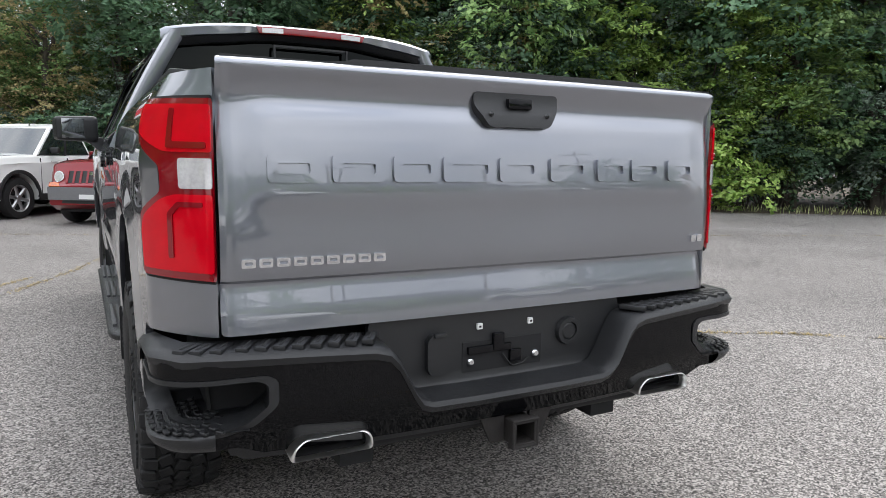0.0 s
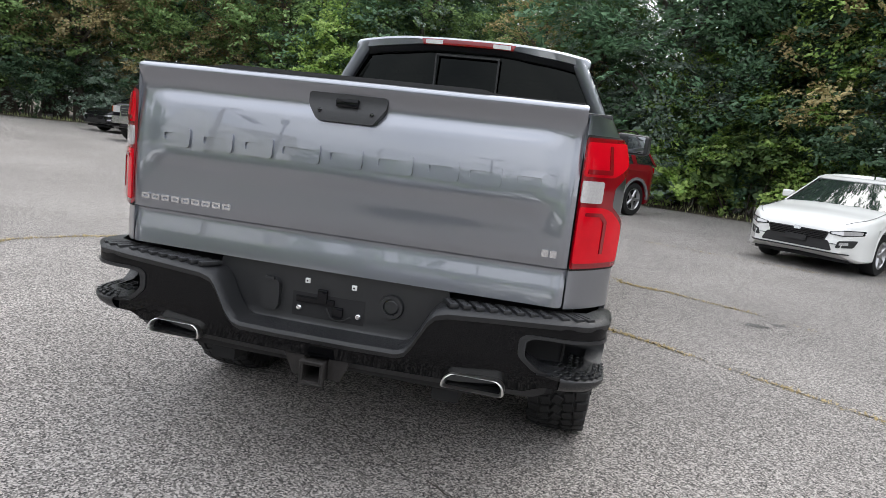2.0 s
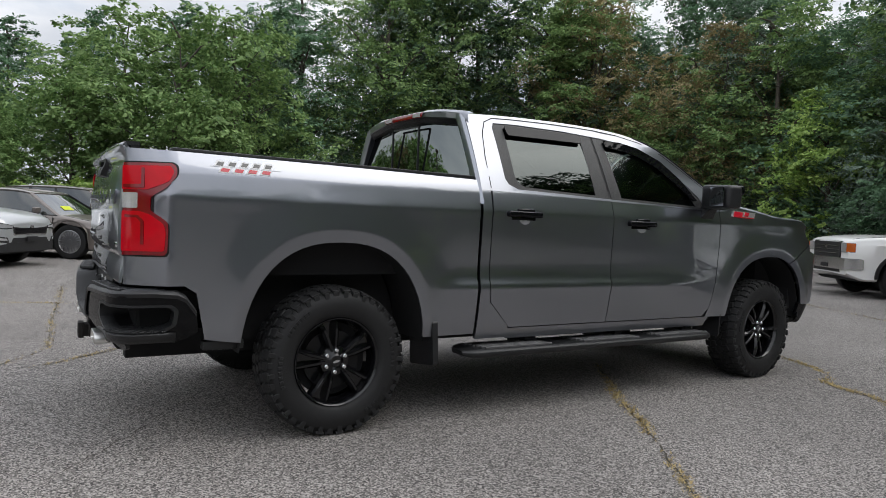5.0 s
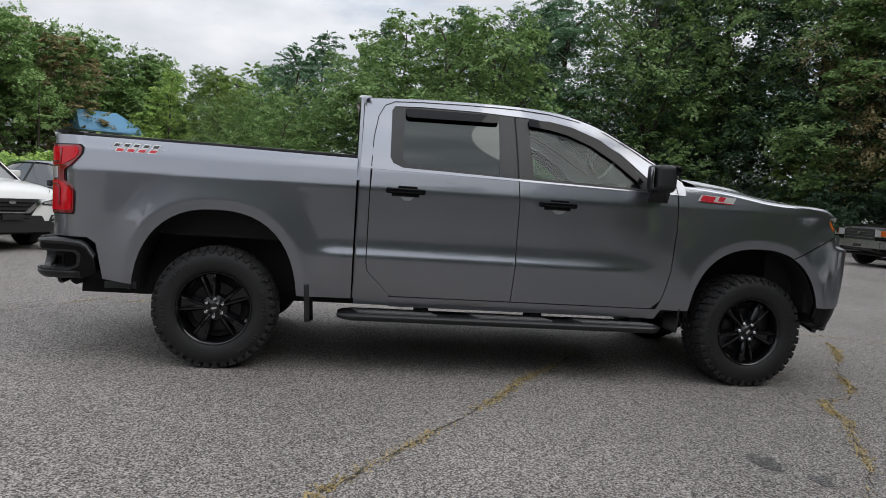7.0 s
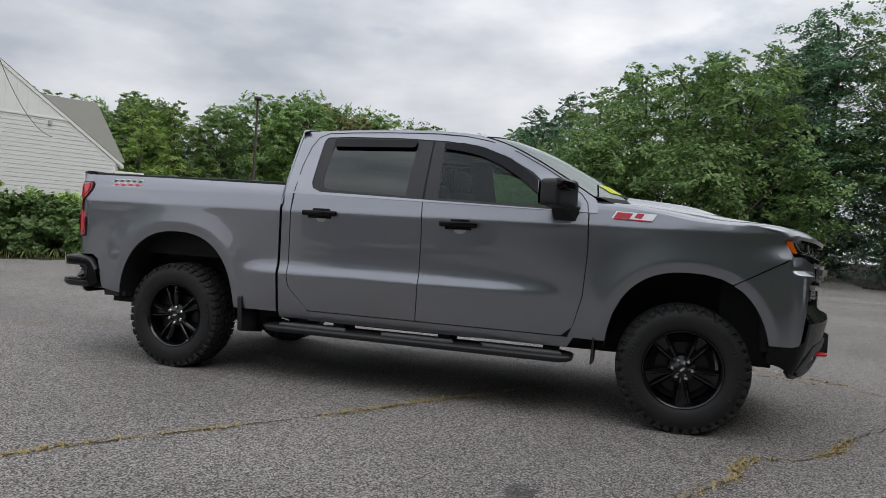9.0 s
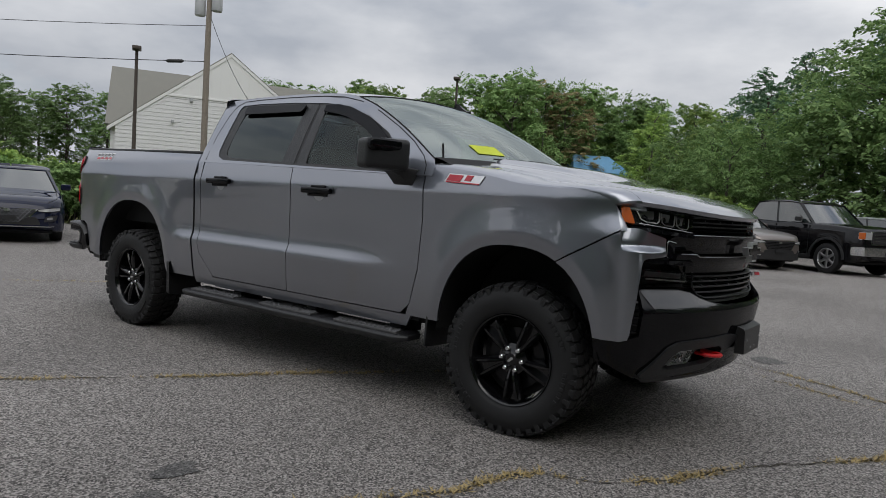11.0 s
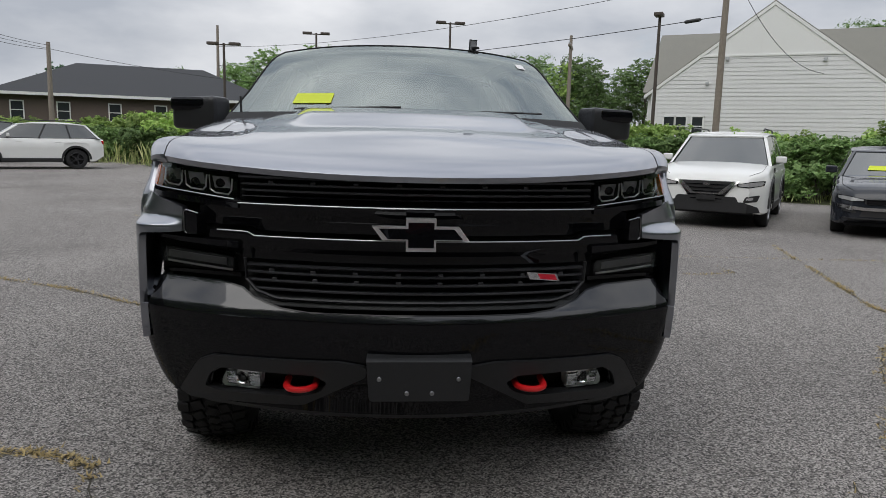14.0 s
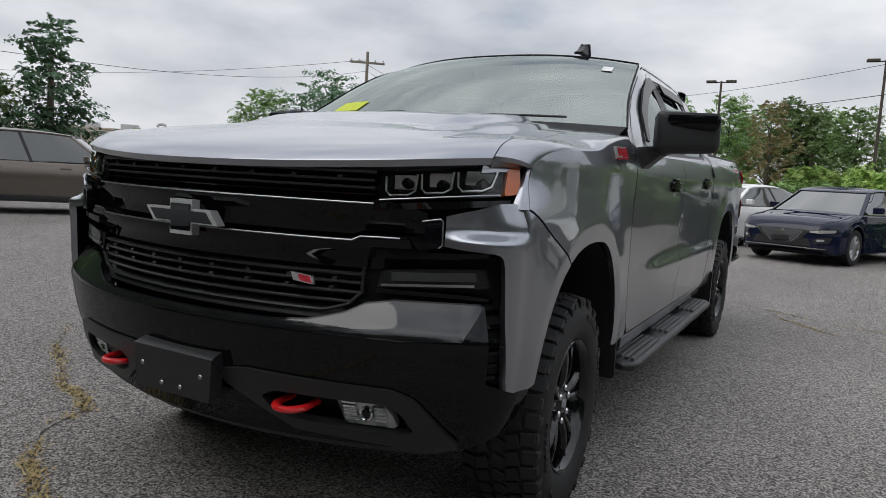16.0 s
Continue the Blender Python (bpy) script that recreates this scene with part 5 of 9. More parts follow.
# head lamps
HL = [(0.612, 1.120), (0.75, 1.132), (0.90, 1.150), (0.938, 1.160), (0.925, 1.234), (0.88, 1.230), (0.74, 1.216), (0.612, 1.205)]
DRL = [(0.617, 0.877), (0.900, 0.893), (0.886, 0.947), (0.624, 0.930)]
AMBER_FORM = [(0.915, 1.153), (0.941, 1.160), (0.926, 1.233), (0.906, 1.230)]
for s in (1, -1):
    def flip(poly):
        return [(s * x, z) for x, z in poly]

    lamp = part("head_lamp", panel(flip(HL), on(face_up, -0.035), XC, [1.16, 1.19], (0, 1, 0), 0.02), LAMP_DARK, truck, "dark LED head lamp with amber side marker")
    part("lamp_cover", panel(flip(fillet(HL, 0.008, 2)), on(face_up, 0.002), XC, [1.16, 1.19], (0, 1, 0), 0.02), LAMP_GLASS, lamp)
    part("amber_marker", panel(flip(fillet(AMBER_FORM, 0.006, 2)), on(face_up, 0.005), XC + [s * 0.91, s * 0.92, s * 0.93], [1.15, 1.17, 1.19, 1.21], (0, 1, 0), 0.02), AMBER, lamp, "amber side marker")
    for x0, x1 in ((0.622, 0.705), (0.714, 0.795), (0.805, 0.885)):
        up = 0.12 * (x0 - 0.622)
        pts = [(x0, 1.190 + up), (x0 + 0.003, 1.150 + up), (x0 + 0.014, 1.138 + up), (x1 - 0.022, 1.142 + up), (x1 - 0.004, 1.154 + up), (x1, 1.200 + up)]
        part("lamp_light_pipe", tube([(s * x, face_up(x, z) - 0.009, z) for x, z in pts], 0.0030, 6), EDGE_CHROME, lamp)
        xm = (x0 + x1) / 2
        part("projector", moved(lathe([(0.0, 0.012), (0.012, 0.009), (0.020, 0.0), (0.024, -0.004), (0.026, -0.02)], 16), Matrix.Translation((s * xm, face_up(xm, 1.18) - 0.034, 1.176)) @ pose(0, 0, 0, 0, 0, 90)), LAMP_DARK, lamp)
        part("reflector_bowl", panel(flip([(x0 + 0.012, 1.156 + up), (x1 - 0.014, 1.156 + up), (x1 - 0.008, 1.196 + up), (x0 + 0.016, 1.194 + up)]), lambda x, z: (x, face_up(x, z) - 0.033 + 0.012 * smooth01((z - 1.16) / 0.04), z), [], [1.17, 1.18, 1.19], (0, 1, 0), 0.004), EDGE_GREY, lamp)
    part("lamp_lower_trim", tube([(s * x, face_up(x, 1.128) + 0.001, 1.124 + 0.105 * (x - 0.612)) for x in [0.614 + 0.027 * k for k in range(12)]], 0.0022, 6), EDGE_GREY, lamp)
    part("lamp_brow", panel(flip([(0.855, 1.214), (0.926, 1.224), (0.922, 1.250), (0.898, 1.268), (0.855, 1.262)]), on(face_up, -0.004), XC, [1.23], (0, 1, 0), 0.03), PAINT, truck)
    drl = part("running_lamp", panel(flip(fillet(DRL, 0.008, 2)), on(face_up, -0.016), XC, [0.91], (0, 1, 0), 0.02), LAMP_DARK, truck, "dark lower running lamp")
    part("running_lamp_cover", panel(flip(fillet(DRL, 0.008, 2)), on(face_up, 0.000), XC, [0.91], (0, 1, 0), 0.02), LAMP_GLASS, drl)
    part("running_lamp_strip", tube([(s * x, face_up(x, 0.90) - 0.006, 0.885 + 0.055 * (x - 0.617)) for x in [0.626 + 0.024 * k for k in range(11)]], 0.0042, 6), CLEAR_LENS, drl)
    part("running_lamp_ribs", panel(flip([(0.65, 0.898), (0.87, 0.910), (0.865, 0.934), (0.65, 0.922)]), on(face_up, -0.012), XC, [], (0, 1, 0), 0.003), TREAD_GREY, drl)
    part("point_trim", panel(flip(fillet([(0.745, 1.000), (0.796, 1.000), (0.795, 1.078), (0.745, 1.068)], 0.006, 2)), on(face_up, 0.020), [], [], (0, 1, 0), 0.05), GLOSS_BLACK, truck)
    part("point_edge", tube([(s * x, face_up(x, z) + 0.022, z) for x, z in ((0.740, 1.073), (0.785, 1.082), (0.792, 1.074), (0.7925, 1.01), (0.784, 1.002))], 0.0020, 6), EDGE_GREY, truck)
    part("lamp_shelf", panel(flip([(0.600, 1.096), (0.80, 1.110), (0.925, 1.126), (0.93, 1.142), (0.80, 1.130), (0.600, 1.112)]), on(face_up, 0.006), XC, [], (0, 1, 0), 0.05), GLOSS_BLACK, truck)
    part("lamp_shelf", panel(flip([(0.600, 0.962), (0.82, 0.972), (0.93, 0.985), (0.93, 0.993), (0.82, 0.988), (0.600, 0.985)]), on(face_up, 0.010), XC, [], (0, 1, 0), 0.05), GLOSS_BLACK, truck)
    part("lamp_shelf", panel(flip([(0.600, 0.858), (0.82, 0.856), (0.90, 0.852), (0.90, 0.862), (0.82, 0.868), (0.600, 0.872)]), on(face_up, -0.030), XC, [], (0, 1, 0), 0.05), GLOSS_BLACK, truck)
    # air slot beside the bumper
    part("air_slot", panel(flip(fillet([(0.925, 0.615), (1.03, 0.61), (1.03, 0.87), (0.90, 0.87)], 0.01, 2)), low(-0.03), AC, [0.7, 0.8], (0, 1, 0), 0.02), MATT_BLACK, truck)
    for k in range(6):
        z = 0.64 + 0.036 * k
        part("slot_fin", panel(flip([(0.932, z), (0.985, z + 0.004), (0.985, z + 0.014), (0.932, z + 0.010)]), low(-0.018), AC, [], (0, 1, 0), 0.02), GLOSS_BLACK, truck)

# front bumper
top_line = [(0.00, 0.772), (0.36, 0.772), (0.45, 0.780), (0.500, 0.792), (0.55, 0.806), (0.60, 0.832), (0.68, 0.846), (0.905, 0.848)]
out_line = [(0.925, 0.84), (0.930, 0.63), (0.98, 0.612), (1.14, 0.612), (1.14, 0.50)]
bot = [(1.02, 0.455), (0.90, 0.418), (0.80, 0.405), (0.40, 0.402)]
half = top_line + out_line + bot
fb = half[1:] + [(-x, z) for x, z in half[:0:-1]]
hole = [(0.300, 0.528), (0.325, 0.490), (0.390, 0.466), (0.690, 0.450), (0.738, 0.462), (0.712, 0.520), (0.670, 0.549), (0.345, 0.552)]
cap_low = [(0.00, 0.747), (0.36, 0.746), (0.50, 0.744), (0.70, 0.741), (0.86, 0.750), (0.916, 0.838)]
cap_half = [(x, z - 0.004) for x, z in top_line] + cap_low[::-1]
cap_ring = [p for p in cap_half if p[0] > 0] + [(-x, z) for x, z in cap_half[::-1] if x > 0]
front_bumper = part("front_bumper", panel(fb, low(0.0), AC, [0.46, 0.48, 0.5, 0.53, 0.56, 0.6, 0.65, 0.70, 0.73, 0.745, 0.755, 0.765, 0.775, 0.79, 0.80, 0.82, 0.84], (0, 1, 0), 0.03, [hole, [(-x, z) for x, z in hole[::-1]]]), GLOSS_BLACK, truck, "gloss black front bumper")
# skin added over the upper facet; its stronger coat lifts the sky reflection
part("bumper_upper_cap", panel(cap_ring, low(0.003), AC, [0.748, 0.755, 0.762, 0.768, 0.775, 0.785, 0.80, 0.815, 0.83, 0.842], (0, 1, 0), 0.004), CAP_BLACK, front_bumper, "black upper facet of the bumper with a stronger coat")
part("grille_sill", panel(fillet([(-0.56, 0.775), (0.56, 0.775), (0.58, 0.832), (-0.58, 0.832)], 0.012), lambda x, z: (x, face_up(x, z) - 0.05 + 0.045 * (1 - smooth01((z - 0.78) / 0.05)), z), XC, [0.79, 0.80, 0.81, 0.82], (0, 1, 0), 0.02), SATIN_BLACK, front_bumper)
part("grille_frame", tube([(x, face_up(x, z) - 0.004, z) for x, z in [(0.58, 0.93), (0.575, 0.86), (0.54, 0.822), (0.48, 0.803)] + [(0.46 - 0.046 * k, 0.80) for k in range(21)] + [(-0.48, 0.803), (-0.54, 0.822), (-0.575, 0.86), (-0.58, 0.93)]], 0.006, 6), SATIN_BLACK, front_bumper)
for s in (1, -1):
    hs = [(s * x, z) for x, z in hole]
    ctr = Vector((s * 0.50, 0.505))
    ring_out = [tuple(ctr + (Vector(p) - ctr) * 1.0) for p in hs]
    big = [(s * x, z) for x, z in [(0.170, 0.594), (0.170, 0.556), (0.275, 0.497), (0.385, 0.428), (0.80, 0.404), (0.848, 0.424), (0.752, 0.566), (0.695, 0.594), (0.260, 0.607)]]
    part("fog_lamp_frame", panel(fillet(big, 0.015, 3), on(face_low, 0.012), XC, [0.43, 0.46, 0.5, 0.55, 0.58], (0, 1, 0), 0.03, [fillet(ring_out, 0.012, 3)]), FRAME_SATIN, front_bumper)
    part("fog_hollow", grid([[(x, face_low(x, z) + d, z) for x, z in fillet(hs, 0.012, 3)] for d in (0.0, -0.06, -0.11)], closed_u=True), SATIN_BLACK, front_bumper)
    part("fog_back", panel(hs, on(face_low, -0.10), XC, [], (0, 1, 0), 0), MATT_BLACK, front_bumper)
    fog_out = [(s * x, z) for x, z in [(0.539, 0.472), (0.677, 0.468), (0.668, 0.505), (0.647, 0.541), (0.527, 0.545)]]
    fog = part("fog_lamp", panel(fog_out, on(face_low, -0.020), [], [0.49, 0.515], (0, 1, 0), 0.03), FOG_LENS, front_bumper, "clear chrome fog lamp")
    part("fog_glass", panel(fog_out, on(face_low, -0.006), [], [], (0, 1, 0), 0.02), LAMP_GLASS, fog)
    for x0, x1, z0, z1 in ((0.536, 0.575, 0.478, 0.538), (0.622, 0.655, 0.476, 0.534)):
        part("fog_reflector", panel([(s * x0, z0), (s * x1, z0 + 0.002), (s * x1, z1), (s * x0, z1)], lambda x, z: (x, face_low(x, z) - 0.018 + 0.010 * abs(math.sin((z - 0.5) * 260)), z), steps(min(s * x0, s * x1), max(s * x0, s * x1), 0.012), steps(z0, z1, 0.004), (0, 1, 0), 0.002), CHROME, fog)
    part("fog_ring", moved(lathe([(0.016, 0.004), (0.020, 0.007), (0.024, 0.004), (0.024, -0.01)], 20), Matrix.Translation((s * 0.598, face_low(0.598, 0.507) - 0.018, 0.507)) @ pose(0, 0, 0, 0, 0, 90)), CHROME, fog)
    part("fog_bulb", moved(lathe([(0.0, 0.008), (0.010, 0.006), (0.016, 0.0)], 16), Matrix.Translation((s * 0.598, face_low(0.598, 0.507) - 0.017, 0.507)) @ pose(0, 0, 0, 0, 0, 90)), LAMP_DARK, fog)
    arc = [(s * 0.39 + 0.048 * math.cos(a), 4.585 + 0.055 * math.sin(a), 0.510) for a in [math.pi * (0.0 + k / 12) for k in range(13)]]
    arc = [(s * 0.39 + 0.048, 4.53, 0.515)] + arc + [(s * 0.39 - 0.048, 4.53, 0.515)]
    hk = tube(arc, 0.0125, 10)
    for v in hk.verts:
        v.co.z = 0.510 + (v.co.z - 0.510) * 0.85
    part("tow_hook", hk, HOOK_RED, truck, "red tow hook")
bracket = part("plate_bracket", panel(fillet([(-0.166, 0.492), (0.160, 0.492), (0.170, 0.635), (0.162, 0.652), (-0.166, 0.652), (-0.174, 0.635)], 0.012, 3), lambda x, z: (x, 4.700 - 0.06 * smooth01((z - 0.622) / 0.03), z), steps(-0.17, 0.16, 0.06), [0.624, 0.629, 0.634, 0.64, 0.646], (0, 1, 0), 0.05), SATIN_BLACK, front_bumper, "black number plate bracket")
for x, z in ((0.128, 0.567), (-0.130, 0.567), (0.038, 0.519), (-0.044, 0.519)):
    part("bracket_screw", moved(lathe([(0, 0.004), (0.006, 0.003), (0.008, 0.0)], 10), pose(x, 4.702, z, 0, 0, 90)), EDGE_GREY, bracket)
part("chin", panel(fillet([(-0.80, 0.378), (0.80, 0.378), (0.93, 0.46), (0.80, 0.44), (0.30, 0.44), (-0.30, 0.44), (-0.80, 0.44), (-0.93, 0.46)], 0.02), low(-0.03), AC, [0.45], (0, 1, 0), 0.03), SATIN_BLACK, front_bumper)
part("front_block", join(box(-0.72, 0.72, 3.95, 4.36, 0.45, 1.18), box(-0.88, 0.88, 4.18, 4.26, 0.55, 1.10)), MATT_BLACK, truck)


# flank badges: plain bars in their colours
def flank_badge(y0, y1, z0, z1, tilt, mat, lift, parent, label=""):
    sk = (z1 - z0) * 0.6
    q = panel([(y0, z0 - tilt * 0), (y1 - sk, z0 - tilt), (y1, z1 - tilt), (y0 + sk, z1)], lambda y, z: Vector(side(y, z)) + Vector((lift, 0, 0)), steps(y0, y1, 0.05), [], (1, 0, 0), 0.004)
    p = part("badge_bar", q, mat, parent, label)
    mirrored(p)
    return p


flank_badge(3.255, 3.53, 1.312, 1.358, 0.012, EDGE_CHROME, 0.006, truck, "red and silver wing badge")
flank_badge(3.270, 3.385, 1.318, 1.352, 0.005, BADGE_RED, 0.010, truck)
flank_badge(3.395, 3.455, 1.320, 1.350, 0.004, BADGE_RED, 0.010, truck)
flank_badge(3.270, 3.50, 1.309, 1.315, 0.010, BADGE_RED, 0.010, truck)
for k in range(5):
    flank_badge(-0.672 + k * 0.060, -0.614 + k * 0.060, 1.411, 1.440, 0.002, WHITE_PLASTIC, 0.0012, truck, "silver and red bed decal")
    flank_badge(-0.662 + k * 0.060, -0.622 + k * 0.060, 1.417, 1.434, 0.002, CAP_BLACK, 0.0030, truck)
for k in range(4):
    flank_badge(-0.655 + k * 0.068, -0.587 + k * 0.068, 1.380, 1.409, 0.002, WHITE_PLASTIC, 0.0012, truck, "silver and red bed decal")
    flank_badge(-0.645 + k * 0.068, -0.595 + k * 0.068, 1.386, 1.403, 0.002, BADGE_RED, 0.0030, truck)
flank_badge(-0.69, -0.34, 1.408, 1.412, 0.004, DECAL_GREY, 0.0012, truck)


# ---- truck wheels: axis along x, outer face towards +x, hub face at x = 0 ----
def truck_wheel(at, sgn, turn):
    R, W = 0.405, 0.275
    inner, outer = -0.245, 0.030
    wheel = empty("wheel", "", "")
    wheel.parent = truck
    prof = [(0.232, inner + 0.03), (0.250, inner + 0.012), (0.31, inner - 0.002), (0.355, inner + 0.006), (0.382, inner + 0.022), (0.392, inner + 0.05), (0.394, -0.11), (0.392, outer - 0.05), (0.382, outer - 0.022), (0.355, outer - 0.004), (0.31, outer + 0.004), (0.27, outer - 0.004), (0.248, outer - 0.014), (0.236, outer - 0.03)]
    tyre = part("tyre", lathe(prof, 72), RUBBER, wheel, "black all-terrain tyre with chunky tread", sharp=60)
    blocks = []
    n = 42
    for i in range(n):
        a = 360 * i / n
        for side_, x0 in ((1, outer), (-1, inner)):
            big = i % 2
            lug = box(-0.046, 0.0, -0.0235, 0.0235, -0.014, 0.010, 0.003, 1)
            for v in lug.verts:
                if v.co.z > 0 and v.co.x > -0.01:
                    v.co.z -= 0.010
                    v.co.x += 0.002
            wall = box(-0.012, 0.003 + 0.003 * big, -0.013 - 0.004 * big, 0.013 + 0.004 * big, -0.046 - 0.014 * big, -0.008, 0.003, 1)
            both = join(lug, wall)
            both.transform(Matrix.Diagonal((side_, 1, 1, 1)))
            if side_ < 0:
                bmesh.ops.reverse_faces(both, faces=both.faces)
            both.transform(Matrix.Translation((x0 - side_ * (0.006 + 0.008 * big), 0, R - 0.011)))
            both.transform(pose(0, 0, 0, a))
            blocks.append(both)
        for k, (x0, sk, off) in enumerate(((-0.055, 18, 2.0), (-0.108, -24, 5.2), (-0.160, 18, 7.5))):
            q = box(-0.0225, 0.0225, -0.0235, 0.0235, -0.014, 0.011, 0.003, 1)
            q.transform(pose(0, 0, 0, 0, 0, sk))
            q.transform(Matrix.Translation((x0, 0, R - 0.011)))
            q.transform(pose(0, 0, 0, a + off))
            blocks.append(q)
    part("tread", join(*blocks), RUBBER, tyre, smooth=False)
    # raised plain bars of the sidewall
    for a0 in (20, 70, 200, 250):
        for k in range(7):
            b = box(outer - 0.004, outer + 0.0065, -0.009, 0.009, -0.011, 0.011, 0.002, 1)
            b.transform(Matrix.Translation((0, 0, 0.325)))
            b.transform(pose(0, 0, 0, a0 + k * 4.6))
            part("sidewall_bar", b, RUBBER, tyre)
    rim_prof = [(0.246, outer - 0.022), (0.240, outer - 0.012), (0.232, outer - 0.016), (0.224, outer - 0.045), (0.215, -0.10), (0.205, -0.16), (0.205, -0.22)]
    rim = part("rim", lathe(rim_prof, 64), RIM_BLACK, wheel, "gloss black five-spoke alloy rim", sharp=50)
    part("rim_back", lathe([(0.205, -0.10), (0.16, -0.11), (0.10, -0.105), (0.0, -0.10)], 40), MATT_BLACK, rim)
    part("brake_disc", lathe([(0.165, -0.085), (0.163, -0.078), (0.09, -0.078), (0.09, -0.085)], 40), LAMP_DARK, rim)
    hubp = part("hub", lathe([(0.0, -0.006), (0.030, -0.007), (0.034, -0.012), (0.060, -0.022), (0.082, -0.030), (0.086, -0.050), (0.08, -0.07)], 40), RIM_BLACK, rim)
    part("cap_mark", prism([(-0.020, 0.0), (-0.012, 0.007), (0.012, 0.007), (0.020, 0.0), (0.012, -0.007), (-0.012, -0.007)], 0.004, pose(-0.0055, 0, 0, 0, 90, 0) @ pose(0, 0, 0, 0, 0, 90)), CHROME, hubp)
    for k in range(6):
        a = radians(60 * k + 15)
        part("wheel_nut", moved(lathe([(0, 0.014), (0.009, 0.013), (0.0130, 0.008), (0.0140, -0.012)], 10), Matrix.Translation((-0.016, 0.060 * math.cos(a), 0.060 * math.sin(a)))), CHROME, hubp)
    for k in range(5):
        # a twin spoke: a sunk web between two ridged blades that spread to the rim
        web = grid([[(x - 0.030, -w, r), (x, -w * 0.8, r), (x, w * 0.8, r), (x - 0.030, w, r)] for r, w, x in ((0.060, 0.026, -0.034), (0.110, 0.032, -0.044), (0.170, 0.040, -0.050), (0.222, 0.052, -0.046))])
        bmesh.ops.recalc_face_normals(web, faces=web.faces)
        if sum(f.normal.x * f.calc_area() for f in web.faces) < 0:
            bmesh.ops.reverse_faces(web, faces=web.faces)
        part("spoke", moved(web, pose(0, 0, 0, 72 * k)), RIM_BLACK, rim, sharp=20)
        for e in (1, -1):
            rows = []
            for r, o, w, x in ((0.052, 0.010, 0.010, -0.020), (0.075, 0.016, 0.012, -0.010), (0.115, 0.024, 0.014, -0.002), (0.165, 0.034, 0.014, 0.000), (0.205, 0.043, 0.012, -0.004), (0.226, 0.049, 0.009, -0.012), (0.237, 0.052, 0.005, -0.022)):
                rows.append([(x - 0.045, e * (o - w), r), (x - 0.006, e * (o - w), r), (x, e * (o - w + 0.004), r), (x - 0.001, e * (o + w * 0.15), r), (x - 0.016, e * (o + w), r), (x - 0.055, e * (o + w + 0.004), r)])
            b = grid(rows)
            bmesh.ops.recalc_face_normals(b, faces=b.faces)
            if sum(f.normal.x * f.calc_area() for f in b.faces) < 0:
                bmesh.ops.reverse_faces(b, faces=b.faces)
            part("blade", moved(b, pose(0, 0, 0, 72 * k)), RIM_BLACK, rim, sharp=20)
    wheel.matrix_basis = at @ Matrix.Rotation(0 if sgn > 0 else math.pi, 4, "Z") @ pose(0, 0, 0, turn)
    return wheel


w0 = truck_wheel(pose(0.952, AXLE_R, HUB), 1, 12)
copy_thing(w0, pose(0.940, AXLE_F, HUB - 0.002, 0, 0, 3) @ pose(0, 0, 0, 40))
copy_thing(w0, pose(-0.952, AXLE_R, HUB, 0, 0, 180) @ pose(0, 0, 0, 30))
copy_thing(w0, pose(-0.940, AXLE_F, HUB - 0.002, 0, 0, 183) @ pose(0, 0, 0, 65))


